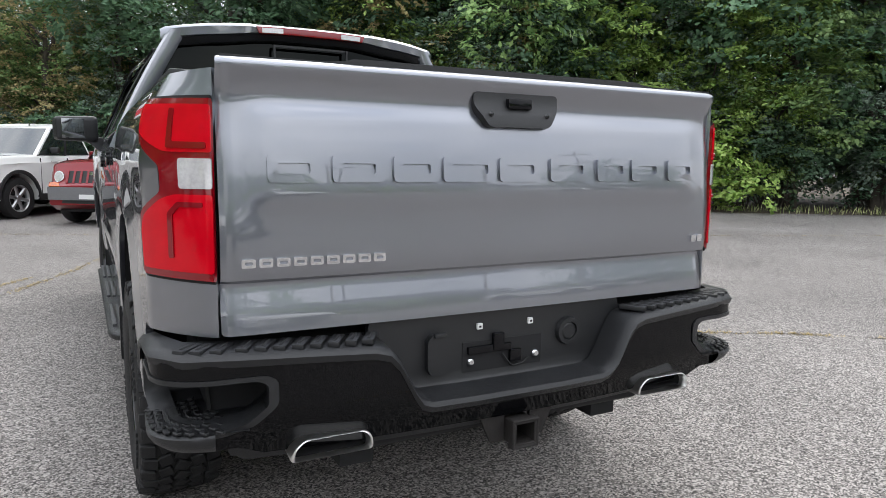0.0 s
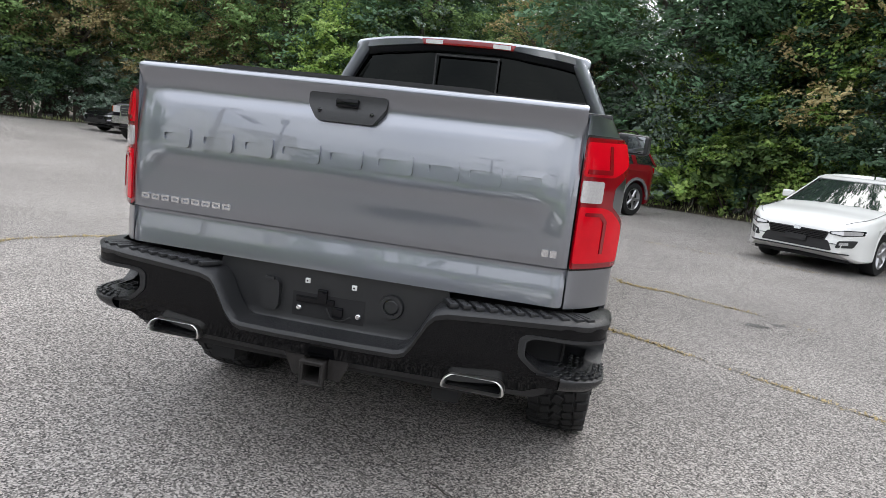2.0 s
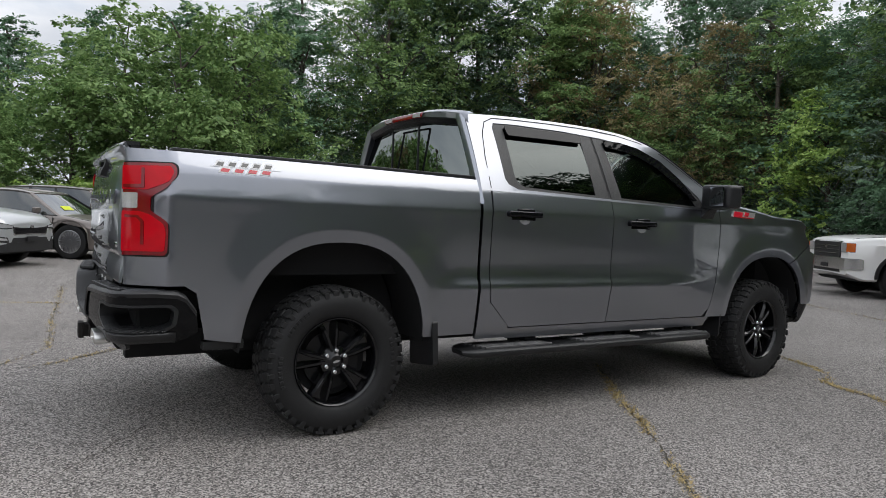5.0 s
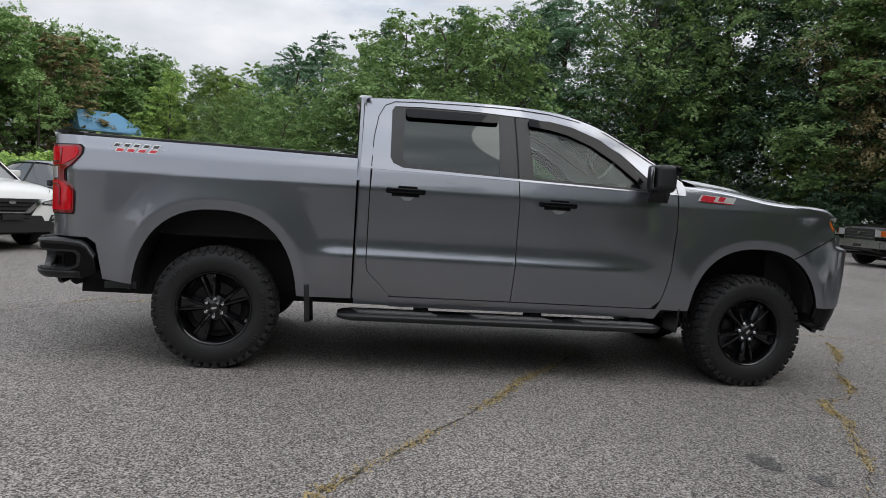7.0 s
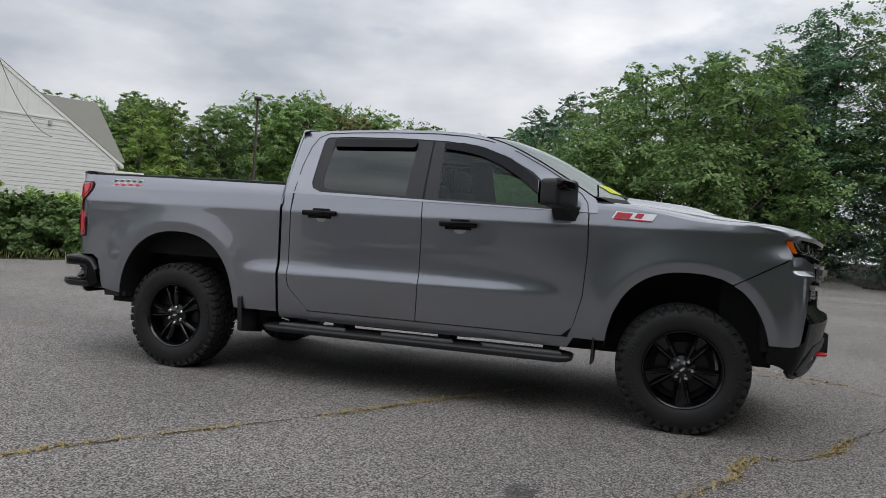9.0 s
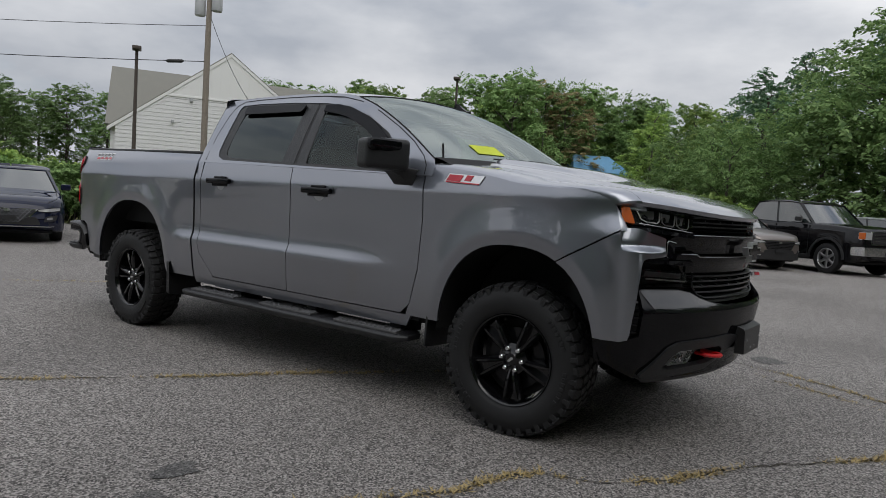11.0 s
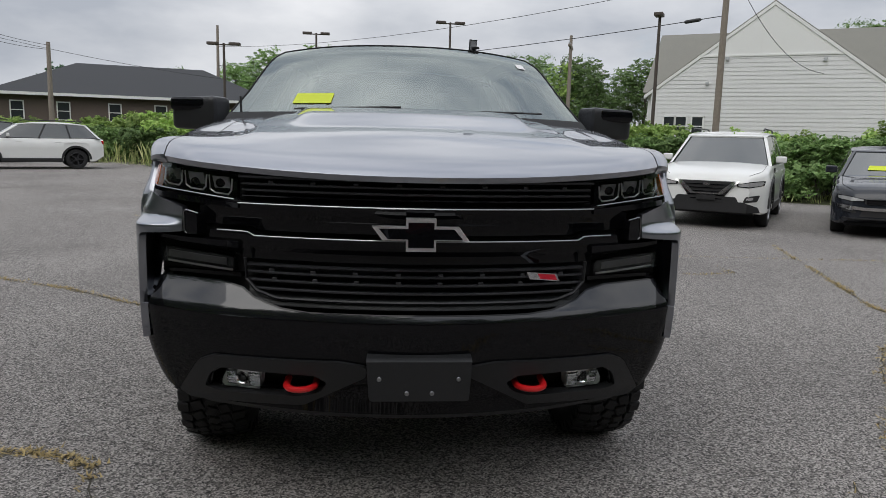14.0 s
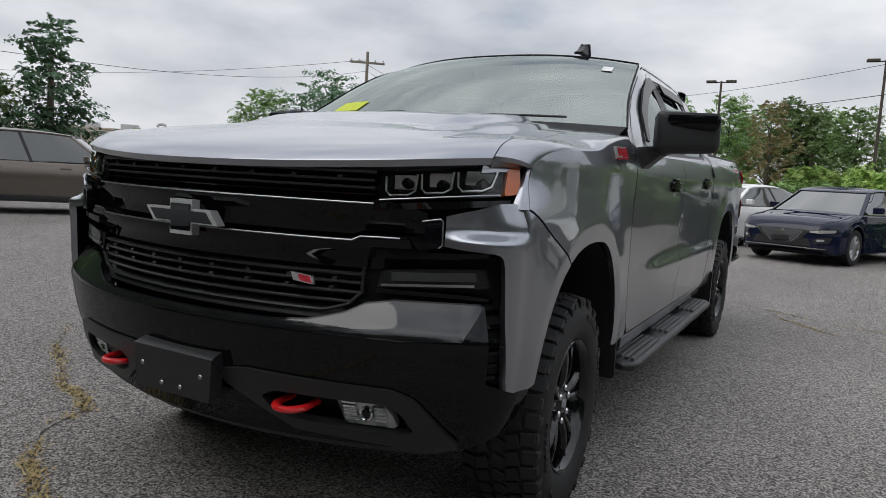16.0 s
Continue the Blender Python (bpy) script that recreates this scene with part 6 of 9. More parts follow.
# ---- ground ----
def rock_material(name, dark, light, scale, rough, bump, blotch_lo, blotch_hi, blotch_scale):
    """Stones of two colours in a binder, with broad stains."""
    m = bpy.data.materials.new(name)
    m.use_nodes = True
    nt = m.node_tree
    b = nt.nodes["Principled BSDF"]
    b.inputs["Roughness"].default_value = rough
    tc = nt.nodes.new("ShaderNodeTexCoord")
    vo = nt.nodes.new("ShaderNodeTexVoronoi")
    vo.inputs["Scale"].default_value = scale
    n1 = nt.nodes.new("ShaderNodeTexNoise")
    n1.inputs["Scale"].default_value, n1.inputs["Detail"].default_value = scale * 0.45, 6
    n1.inputs["Roughness"].default_value = 0.75
    n2 = nt.nodes.new("ShaderNodeTexNoise")
    n2.inputs["Scale"].default_value, n2.inputs["Detail"].default_value = blotch_scale, 6
    for n in (vo, n1, n2):
        nt.links.new(tc.outputs["Object"], n.inputs["Vector"])
    sep = nt.nodes.new("ShaderNodeSeparateColor")
    nt.links.new(vo.outputs["Color"], sep.inputs["Color"])
    add = nt.nodes.new("ShaderNodeMath")
    add.operation = "MULTIPLY_ADD"
    add.inputs[1].default_value = 0.62
    nt.links.new(sep.outputs["Red"], add.inputs[0])
    sc = nt.nodes.new("ShaderNodeMath")
    sc.operation = "MULTIPLY"
    sc.inputs[1].default_value = 0.58
    nt.links.new(n1.outputs["Fac"], sc.inputs[0])
    nt.links.new(sc.outputs["Value"], add.inputs[2])
    ramp = nt.nodes.new("ShaderNodeValToRGB")
    ramp.color_ramp.elements[0].position, ramp.color_ramp.elements[0].color = 0.30, (*dark, 1)
    ramp.color_ramp.elements[1].position, ramp.color_ramp.elements[1].color = 0.90, (*light, 1)
    mid = ramp.color_ramp.elements.new(0.62)
    mid.color = tuple(dark[i] * 0.62 + light[i] * 0.38 for i in range(3)) + (1,)
    nt.links.new(add.outputs["Value"], ramp.inputs["Fac"])
    mr = nt.nodes.new("ShaderNodeMapRange")
    mr.inputs["From Min"].default_value, mr.inputs["From Max"].default_value = 0.3, 0.7
    mr.inputs["To Min"].default_value, mr.inputs["To Max"].default_value = blotch_lo, blotch_hi
    nt.links.new(n2.outputs["Fac"], mr.inputs["Value"])
    mul = nt.nodes.new("ShaderNodeVectorMath")
    mul.operation = "SCALE"
    nt.links.new(ramp.outputs["Color"], mul.inputs[0])
    nt.links.new(mr.outputs["Result"], mul.inputs["Scale"])
    nt.links.new(mul.outputs["Vector"], b.inputs["Base Color"])
    k = nt.nodes.new("ShaderNodeBump")
    k.inputs["Strength"].default_value, k.inputs["Distance"].default_value = bump, 0.006
    nt.links.new(add.outputs["Value"], k.inputs["Height"])
    nt.links.new(k.outputs["Normal"], b.inputs["Normal"])
    return m


ASPHALT = rock_material("worn_grey_asphalt", (0.026, 0.0243, 0.0230), (0.490, 0.452, 0.424), 140, 0.9, 1.0, 0.82, 1.18, 0.45)
LITTER = rock_material("leaf_litter_soil", (0.020, 0.016, 0.011), (0.11, 0.08, 0.045), 22, 0.95, 0.8, 0.7, 1.2, 0.8)
GRASSY = rock_material("rough_grass_ground", (0.025, 0.035, 0.011), (0.10, 0.11, 0.035), 16, 0.95, 0.8, 0.7, 1.2, 0.3)
CRACK = material("dark_crack_filling", (0.060, 0.053, 0.042), 0.95, grain=0.4, grain_scale=60)
OIL = rock_material("oil_stained_asphalt", (0.022, 0.021, 0.020), (0.235, 0.226, 0.216), 150, 0.8, 1.0, 0.80, 1.18, 0.45)
DRY_GRASS = material("dry_straw_grass", (0.36, 0.275, 0.125), 0.8, island_tint=0.4)

# the edge of the asphalt towards the southern hedge and the northern wood
HEDGE_LINE = [(34, -40), (20, -29), (9, -21), (3.2, -17.8), (-3.7, -13.9), (-6.4, -12.0), (-12, -8.3), (-18, -4.6), (-23, -1.0), (-27, 3.5)]
WOOD_LINE = [(46, -14), (34, -6), (25, 1.5), (18, 6.2), (13, 9.4), (9.2, 11.9), (5.5, 14.6), (1, 17.0), (-5, 19.0), (-12, 22.5), (-20, 23.5), (-27, 20), (-31, 13), (-30, 8)]


def signed(p, line):
    """How far a point lies to the left of a line of points."""
    best, val = 1e9, 0
    p = Vector(p)
    for a, b in zip(line[:-1], line[1:]):
        a, b = Vector(a), Vector(b)
        d = b - a
        t = max(0, min(1, (p - a).dot(d) / d.length_squared))
        q = a + d * t
        k = (p - q).length
        if k < best:
            best, val = k, math.copysign(k, d.x * (p - a).y - d.y * (p - a).x)
    return val


def ground_z(x, y):
    d = signed((x, y), HEDGE_LINE)
    return 1.15 * smooth01((d - 1.0) / 9.0) if x < 36 and d > 0 else 0.0


g = bmesh.new()
bmesh.ops.create_grid(g, x_segments=120, y_segments=120, size=1)
for v in g.verts:
    x, y = math.copysign(abs(v.co.x) ** 2.4, v.co.x) * 600, math.copysign(abs(v.co.y) ** 2.4, v.co.y) * 600
    v.co = (x, y, ground_z(x, y) if abs(x) < 120 and abs(y) < 120 else 0)
tagged(part("ground", g, ASPHALT), "worn grey asphalt car park with fine cracks", "ground", kind="structure")


def band(name, line, d0, d1, z, mat, label, wob=0.25, n=4):
    """A strip of ground along a line, from d0 to d1 to its left."""
    pts = []
    for a, b in zip(line[:-1], line[1:]):
        a, b = Vector(a), Vector(b)
        k = max(1, int((b - a).length / 0.8))
        pts += [a + (b - a) * i / k for i in range(k)]
    pts.append(Vector(line[-1]))
    rows = []
    for i, p in enumerate(pts):
        d = (pts[min(i + 1, len(pts) - 1)] - pts[max(i - 1, 0)]).normalized()
        nrm = Vector((-d.y, d.x))
        row = []
        for j in range(n + 1):
            off = d0 + (d1 - d0) * j / n + (wob * (noise.noise((p.x * 0.7, p.y * 0.7, 3)) + 0.5 * noise.noise((p.x * 2.3, p.y * 2.3, 7))) if j == 0 else 0)
            q = p + nrm * off
            row.append((q.x, q.y, ground_z(q.x, q.y) + z + 0.03 * (j > 0) * abs(noise.noise((q.x, q.y, 1)))))
        rows.append(row)
    b = grid(rows)
    bmesh.ops.recalc_face_normals(b, faces=b.faces)
    if b.faces[:][0].normal.z < 0:
        bmesh.ops.reverse_faces(b, faces=b.faces)
    return tagged(part(name, b, mat), label, "ground", kind="structure")


band("verge_south", HEDGE_LINE, 0.0, 60, 0.012, GRASSY, "rough grassy verge under a hedge", n=24)
band("verge_north", WOOD_LINE[::-1], 0.0, 40, 0.012, LITTER, "leaf-littered soil under the trees", n=12)


# cracks, with the dry grass that grows in them
def crack(pts, width, tuft, seed):
    rnd = random.Random(seed)
    fine = []
    for a, b in zip(pts[:-1], pts[1:]):
        a, b = Vector(a), Vector(b)
        k = max(2, int((b - a).length / 0.05))
        for i in range(k):
            p = a + (b - a) * i / k
            fine.append(p + Vector((rnd.uniform(-1, 1), rnd.uniform(-1, 1))) * 0.014)
    fine.append(Vector(pts[-1]))
    rows = []
    for i, p in enumerate(fine):
        d = (fine[min(i + 1, len(fine) - 1)] - fine[max(i - 1, 0)]).normalized()
        w = width * (0.15 + 0.9 * rnd.random() ** 1.5) / 2
        nrm = Vector((-d.y, d.x)) * w
        rows.append([(*(p + nrm), 0.004), (*(p - nrm), 0.004)])
    b = grid(rows)
    bmesh.ops.recalc_face_normals(b, faces=b.faces)
    if b.faces[:][0].normal.z < 0:
        bmesh.ops.reverse_faces(b, faces=b.faces)
    tagged(part("crack", b, CRACK), "thin dark crack in the asphalt", "crack", kind="structure")
    if tuft:
        vs, fs = [], []
        for p in fine:
            dens = tuft * max(0.0, 0.7 + 1.6 * noise.noise((p.x * 1.7, p.y * 1.7, seed)))
            for _ in range(int(dens * 19 + rnd.random())):
                q = p + Vector((rnd.gauss(0, 0.020), rnd.gauss(0, 0.020)))
                a, h, w = rnd.uniform(0, 6.28), rnd.uniform(0.006, 0.022), rnd.uniform(0.003, 0.007)
                dx, dy = math.cos(a), math.sin(a)
                l = rnd.uniform(0.010, 0.035)
                i = len(vs)
                vs += [(q.x - dy * w, q.y + dx * w, 0.003), (q.x + dy * w, q.y - dx * w, 0.003), (q.x + dx * l, q.y + dy * l, h)]
                fs.append((i, i + 1, i + 2))
        me = bpy.data.meshes.new("crack_grass")
        me.from_pydata(vs, [], fs)
        me.materials.append(DRY_GRASS)
        tagged(new("crack_grass", me), "dry straw-coloured grass growing in the asphalt crack", "grass", kind="stuff")


crack([(0.1, 2.75), (0.67, 2.36), (1.01, 2.08), (1.40, 1.86), (1.83, 1.56), (2.12, 1.34), (2.36, 1.18), (2.73, 0.91), (3.09, 0.71), (3.54, 0.47), (4.07, 0.08)], 0.016, 1.0, 1)
crack([(2.95, 3.15), (2.45, 3.57), (2.13, 3.72), (1.68, 4.0), (1.40, 4.05), (1.28, 4.15), (1.16, 4.42), (0.92, 4.60), (0.56, 4.77), (0.22, 5.00), (-0.23, 5.35), (-0.8, 5.65)], 0.018, 1.3, 2)
crack([(-1.62, 5.26), (-1.82, 4.98), (-1.98, 4.58), (-2.15, 4.1), (-2.67, 3.45), (-3.15, 2.98), (-3.85, 2.25), (-4.12, 1.7), (-4.09, 1.35), (-4.32, 0.68), (-5.27, -2.25)], 0.016, 1.0, 3)
crack([(-1.79, 4.37), (-1.56, 4.86), (-1.22, 5.63), (-0.9, 6.6)], 0.012, 0.5, 4)
crack([(-3.64, -0.55), (-3.62, -0.17), (-3.16, -0.06), (-2.54, -0.39), (-1.79, -0.84), (-1.3, -1.42)], 0.012, 0.5, 5)
crack([(-3.67, 2.26), (-3.27, 2.57), (-2.92, 3.02), (-2.67, 3.45)], 0.012, 0.3, 6)
crack([(-6.8, -1.0), (-3.73, -1.21), (-1.99, -1.3), (0.64, -2.94), (1.38, -3.38), (4.2, -4.6)], 0.016, 0.25, 7)
crack([(8.78, 5.43), (11.47, 4.4), (16, 2.3)], 0.03, 0.2, 8)
crack([(8.78, 5.43), (4.0, 7.2), (-0.5, 9.0), (-6, 11.5)], 0.025, 0.2, 9)
crack([(-9.0, -0.6), (-6.8, -1.0), (-6.0, 0.4), (-4.4, 1.2)], 0.012, 0.0, 10)
crack([(-0.25, -0.43), (0.06, -0.65), (0.62, -1.02), (1.1, -1.4)], 0.010, 0.0, 11)
for x, y, r in ((2.40, 3.03, 0.10), (2.62, 3.18, 0.07), (-2.46, 4.33, 0.16)):
    k = 22
    ring = [(x + 1.2 * r * (0.8 + 0.5 * noise.noise((x + math.cos(a) * 1.4, y + math.sin(a) * 1.4, 2))) * math.cos(a), y + 1.05 * r * (0.8 + 0.5 * noise.noise((x + math.cos(a) * 1.4, y + math.sin(a) * 1.4, 2))) * math.sin(a), 0.004) for a in [6.283 * i / k for i in range(k)]]
    b = bmesh.new()
    b.faces.new([b.verts.new(p) for p in ring])
    tagged(part("oil_stain", b, OIL), "dark oil stain on the asphalt", "stain", kind="structure")


# ---- plants ----
def leaf_material(name, a, b, tint=0.35):
    """Leaves of two greens that let some light through."""
    m = bpy.data.materials.new(name)
    m.use_nodes = True
    nt = m.node_tree
    nt.nodes.clear()
    out = nt.nodes.new("ShaderNodeOutputMaterial")
    geo = nt.nodes.new("ShaderNodeNewGeometry")
    info = nt.nodes.new("ShaderNodeObjectInfo")
    ramp = nt.nodes.new("ShaderNodeValToRGB")
    ramp.color_ramp.elements[0].color = (*a, 1)
    ramp.color_ramp.elements[1].color = (*b, 1)
    nt.links.new(geo.outputs["Random Per Island"], ramp.inputs["Fac"])
    mr = nt.nodes.new("ShaderNodeMapRange")
    mr.inputs["To Min"].default_value, mr.inputs["To Max"].default_value = 1 - tint, 1 + tint
    nt.links.new(info.outputs["Random"], mr.inputs["Value"])
    mul = nt.nodes.new("ShaderNodeVectorMath")
    mul.operation = "SCALE"
    nt.links.new(ramp.outputs["Color"], mul.inputs[0])
    nt.links.new(mr.outputs["Result"], mul.inputs["Scale"])
    d = nt.nodes.new("ShaderNodeBsdfDiffuse")
    t = nt.nodes.new("ShaderNodeBsdfTranslucent")
    gl = nt.nodes.new("ShaderNodeBsdfGlossy")
    gl.inputs["Roughness"].default_value = 0.45
    m1, m2 = nt.nodes.new("ShaderNodeMixShader"), nt.nodes.new("ShaderNodeMixShader")
    m1.inputs["Fac"].default_value, m2.inputs["Fac"].default_value = 0.36, 0.02
    nt.links.new(mul.outputs["Vector"], d.inputs["Color"])
    nt.links.new(mul.outputs["Vector"], t.inputs["Color"])
    nt.links.new(d.outputs["BSDF"], m1.inputs[1])
    nt.links.new(t.outputs["BSDF"], m1.inputs[2])
    nt.links.new(m1.outputs["Shader"], m2.inputs[1])
    nt.links.new(gl.outputs["BSDF"], m2.inputs[2])
    nt.links.new(m2.outputs["Shader"], out.inputs["Surface"])
    return m


LEAF_DARK = leaf_material("dark_green_leaves", (0.073, 0.139, 0.081), (0.193, 0.317, 0.183))
LEAF_MID = leaf_material("green_leaves", (0.108, 0.192, 0.066), (0.300, 0.430, 0.165))
LEAF_GREY = leaf_material("grey_green_leaves", (0.130, 0.190, 0.145), (0.320, 0.405, 0.320))
LEAF_BRIGHT = leaf_material("bright_green_leaves", (0.180, 0.305, 0.070), (0.440, 0.570, 0.180))
LEAF_BROWN = leaf_material("browning_leaves", (0.250, 0.215, 0.105), (0.520, 0.430, 0.220))
BARK = material("grey_brown_bark", (0.10, 0.085, 0.07), 0.9, grain=0.4, grain_scale=14, bump=0.6, bump_scale=30)


def leaves(name, centres, n, size, mat, seed, spread, flat=0.5, droop=0.0):
    """Many small folded leaves on sprays that stand out of the clumps, in one mesh."""
    rs = np.random.RandomState(seed)
    c = np.array([p[:3] for p in centres])
    r = np.array([p[3] for p in centres])
    # sprays: small fans of leaves on the upper and outer side of each clump
    k = max(60, n // 36)
    w = r ** 2
    pick = rs.choice(len(c), k, p=w / w.sum())
    d = rs.normal(size=(k, 3)) + np.array([0, 0, 0.25])
    d /= np.linalg.norm(d, axis=1)[:, None]
    hub = c[pick] + d * (r[pick] * (0.45 + 0.62 * rs.rand(k)) * spread)[:, None] * np.array([1, 1, 0.8])
    reach = r[pick] * (0.20 + 0.22 * rs.rand(k))
    out = d * np.array([1, 1, 0.3]) + rs.normal(size=(k, 3)) * 0.25
    out /= np.linalg.norm(out, axis=1)[:, None]
    tilt = out * 0.55 + np.array([0, 0, 0.75]) + rs.normal(size=(k, 3)) * 0.25
    tilt /= np.linalg.norm(tilt, axis=1)[:, None]
    across = np.cross(tilt, out)
    across /= np.linalg.norm(across, axis=1)[:, None]
    g = rs.randint(0, k, n)
    along_, side_ = rs.rand(n) ** 0.8 * 2 - 0.7, rs.normal(size=n) * 0.55
    pos = hub[g] + (out[g] * along_[:, None] + across[g] * (side_ * (1.25 - 0.5 * np.abs(along_)))[:, None]) * reach[g][:, None]
    pos += tilt[g] * (rs.normal(size=n) * 0.14 * reach[g])[:, None]
    pos[:, 2] -= 0.22 * reach[g] * np.maximum(along_, 0) ** 2 + droop * 0.4 * rs.rand(n)
    nrm = tilt[g] * 1.0 + rs.normal(size=(n, 3)) * 0.38 + np.array([0, 0, 0.4 * flat])
    nrm /= np.linalg.norm(nrm, axis=1)[:, None]
    t = np.cross(nrm, rs.normal(size=(n, 3)))
    t /= np.linalg.norm(t, axis=1)[:, None]
    s = np.cross(nrm, t)
    L = size * (0.6 + 0.8 * rs.rand(n))[:, None]
    v = np.empty((n, 4, 3))
    v[:, 0] = pos - t * L * 0.5
    v[:, 1] = pos + s * L * 0.30 + nrm * L * 0.10
    v[:, 2] = pos + t * L * 0.5
    v[:, 3] = pos - s * L * 0.30 + nrm * L * 0.10
    me = bpy.data.meshes.new(name)
    me.vertices.add(4 * n)
    me.vertices.foreach_set("co", v.ravel())
    me.loops.add(4 * n)
    me.loops.foreach_set("vertex_index", np.arange(4 * n))
    me.polygons.add(n)
    me.polygons.foreach_set("loop_start", np.arange(n) * 4)
    me.update(calc_edges=True)
    me.materials.append(mat)
    return me


def tree(label, category, height, radius, base, n, size, mat, seed, clumps=26, lean=0.4, bare=0.0):
    """A trunk with limbs and a crown of leaf clumps at their ends."""
    rnd = random.Random(seed)
    root = empty("tree", label, category, "trees of the wood edge")
    centres, limbs = [], []
    top = (rnd.uniform(-lean, lean), rnd.uniform(-lean, lean), height * 0.86)
    trunk_pts = [(0, 0, -0.1)] + [(top[0] * t + rnd.uniform(-0.1, 0.1), top[1] * t + rnd.uniform(-0.1, 0.1), top[2] * t) for t in (0.15, 0.3, 0.5, 0.7, 0.85, 1.0)]
    r0 = 0.018 * height
    limbs.append(tube(trunk_pts, [r0 * 1.25, r0, r0 * 0.9, r0 * 0.72, r0 * 0.5, r0 * 0.3, r0 * 0.12], 8))
    for i in range(clumps):
        t = base + (1 - base) * (i + 0.5) / clumps
        z = height * t
        a = i * 2.4 + rnd.uniform(-0.5, 0.5)
        prof = math.sin(math.pi * min(1, (t - base) / (1 - base) * 0.80 + 0.16)) ** 0.7
        q = radius * prof * rnd.uniform(0.45, 1.0)
        end = (top[0] * t + q * math.cos(a), top[1] * t + q * math.sin(a), z)
        cr = radius * rnd.uniform(0.22, 0.42) * (0.6 + 0.6 * prof)
        centres.append((*end, cr))
        if i % 2 == 0:
            zs = max(0.12 * height, z - q * 0.8)
            st = (top[0] * zs / height, top[1] * zs / height, zs)
            mid = tuple((st[k] * 0.45 + end[k] * 0.55 + (0.25 if k == 2 else 0)) for k in range(3))
            limbs.append(tube([st, mid, end], [r0 * 0.38, r0 * 0.22, r0 * 0.06], 6))
    part("trunk", join(*limbs), BARK, root)
    cr = new("crown", leaves("crown", centres, n, size, mat, seed, 1.0))
    cr.parent = root
    return root


# how high the trees stand round the west and south, as degrees over the middle of the car park
TREE_LINE = curve((-180, 7.2), (-166, 7.4), (-155, 6.8), (-139, 8.4), (-128, 9.6), (-124, 10.6), (-115, 10.6), (-108, 9.0), (-101, 9.4), (-97, 11.0), (-91, 14.0), (-86, 15.5), (-81, 14.8), (-78, 20.0), (-70, 22.0), (-50, 22.5))


def scatter(proto, spots, rnd, lo, hi, height=0.0, share=1.0):
    """Copies of a plant at the spots, each turned and sized differently; with a height, the western ones follow the tree line."""
    last = None
    for x, y in spots:
        k = rnd.uniform(lo, hi)
        az = math.degrees(math.atan2(x - 5.0, y - 3.0))
        if height and az < -52:
            k = (1.2 + math.hypot(x - 5.0, y - 3.0) * math.tan(radians(TREE_LINE(az))) - ground_z(x, y)) / height / 1.05 * rnd.uniform(0.88, 1.05) * (share if az < -91 else 1.0)
        # two dips in the wood's skyline where the sky shows
        side = math.degrees(math.atan2(x - 2.1, y + 2.9))
        for a, b, rise in ((-27.5, -22.0, 15.2), (-11.0, -1.5, 14.3)):
            if height and a < side < b:
                k = min(k, (1.2 + math.hypot(x - 2.1, y + 2.9) * math.tan(radians(rise)) - ground_z(x, y)) / height / 1.03)
        m = pose(x, y, ground_z(x, y) - 0.03, 0, 0, rnd.uniform(0, 360)) @ Matrix.Diagonal((k * rnd.uniform(0.9, 1.15), k * rnd.uniform(0.9, 1.15), k, 1))
        if last is not None:
            copy_thing(proto, last)
        last = m
    proto.matrix_basis = last


def along(line, d_lo, d_hi, gap, rnd):
    """Spots at random distances to the left of a line."""
    out = []
    for a, b in zip(line[:-1], line[1:]):
        a, b = Vector(a), Vector(b)
        d = (b - a).normalized()
        k = max(1, round((b - a).length / gap))
        for i in range(k):
            p = a + (b - a) * (i + rnd.uniform(0.1, 0.9)) / k + Vector((-d.y, d.x)) * rnd.uniform(d_lo, d_hi)
            out.append((p.x, p.y))
    return out


def shrub(name, label, height, radius, n, size, mat, seed, group, clumps=12, droop=0.0):
    rnd = random.Random(seed)
    root = empty(name, label, "bush", group)
    centres = []
    stems = []
    for i in range(clumps):
        a = i * 2.4
        q = radius * math.sqrt((i + 0.5) / clumps) * 0.8
        z = height * (0.25 + 0.6 * rnd.random()) * (1 - 0.35 * (q / radius) ** 2)
        centres.append((q * math.cos(a), q * math.sin(a), z, radius * rnd.uniform(0.28, 0.42)))
        if i % 2 == 0:
            stems.append(tube([(0.3 * q * math.cos(a), 0.3 * q * math.sin(a), -0.05), (q * math.cos(a), q * math.sin(a), z)], [0.02, 0.006], 5))
    part("stem", join(*stems), BARK, root)
    cr = new("foliage", leaves("foliage", centres, n, size, mat, seed, 1.0, droop=droop))
    cr.parent = root
    return root


rnd, rnd_b = random.Random(5), random.Random(91)
# the wood: left of the line drawn from the east end back to the west is the open side, so distances are negative
W1 = tree("tall dark green broadleaf tree at the edge of the wood", "tree", 13.2, 3.7, 0.08, 34000, 0.15, LEAF_DARK, 11, 34)
W2 = tree("tall green broadleaf tree at the edge of the wood", "tree", 11.6, 3.3, 0.08, 29000, 0.14, LEAF_MID, 12, 32)
W3 = tree("slender grey-green tree with an airy crown", "tree", 11.4, 2.6, 0.12, 20000, 0.11, LEAF_GREY, 13, 30)
W4 = tree("tree with browning late-summer leaves", "tree", 11.0, 2.9, 0.10, 22000, 0.115, LEAF_BROWN, 14, 28)
W5 = tree("light green young tree in front of the wood", "tree", 6.4, 2.0, 0.12, 14000, 0.12, LEAF_BRIGHT, 15, 24)
east = WOOD_LINE
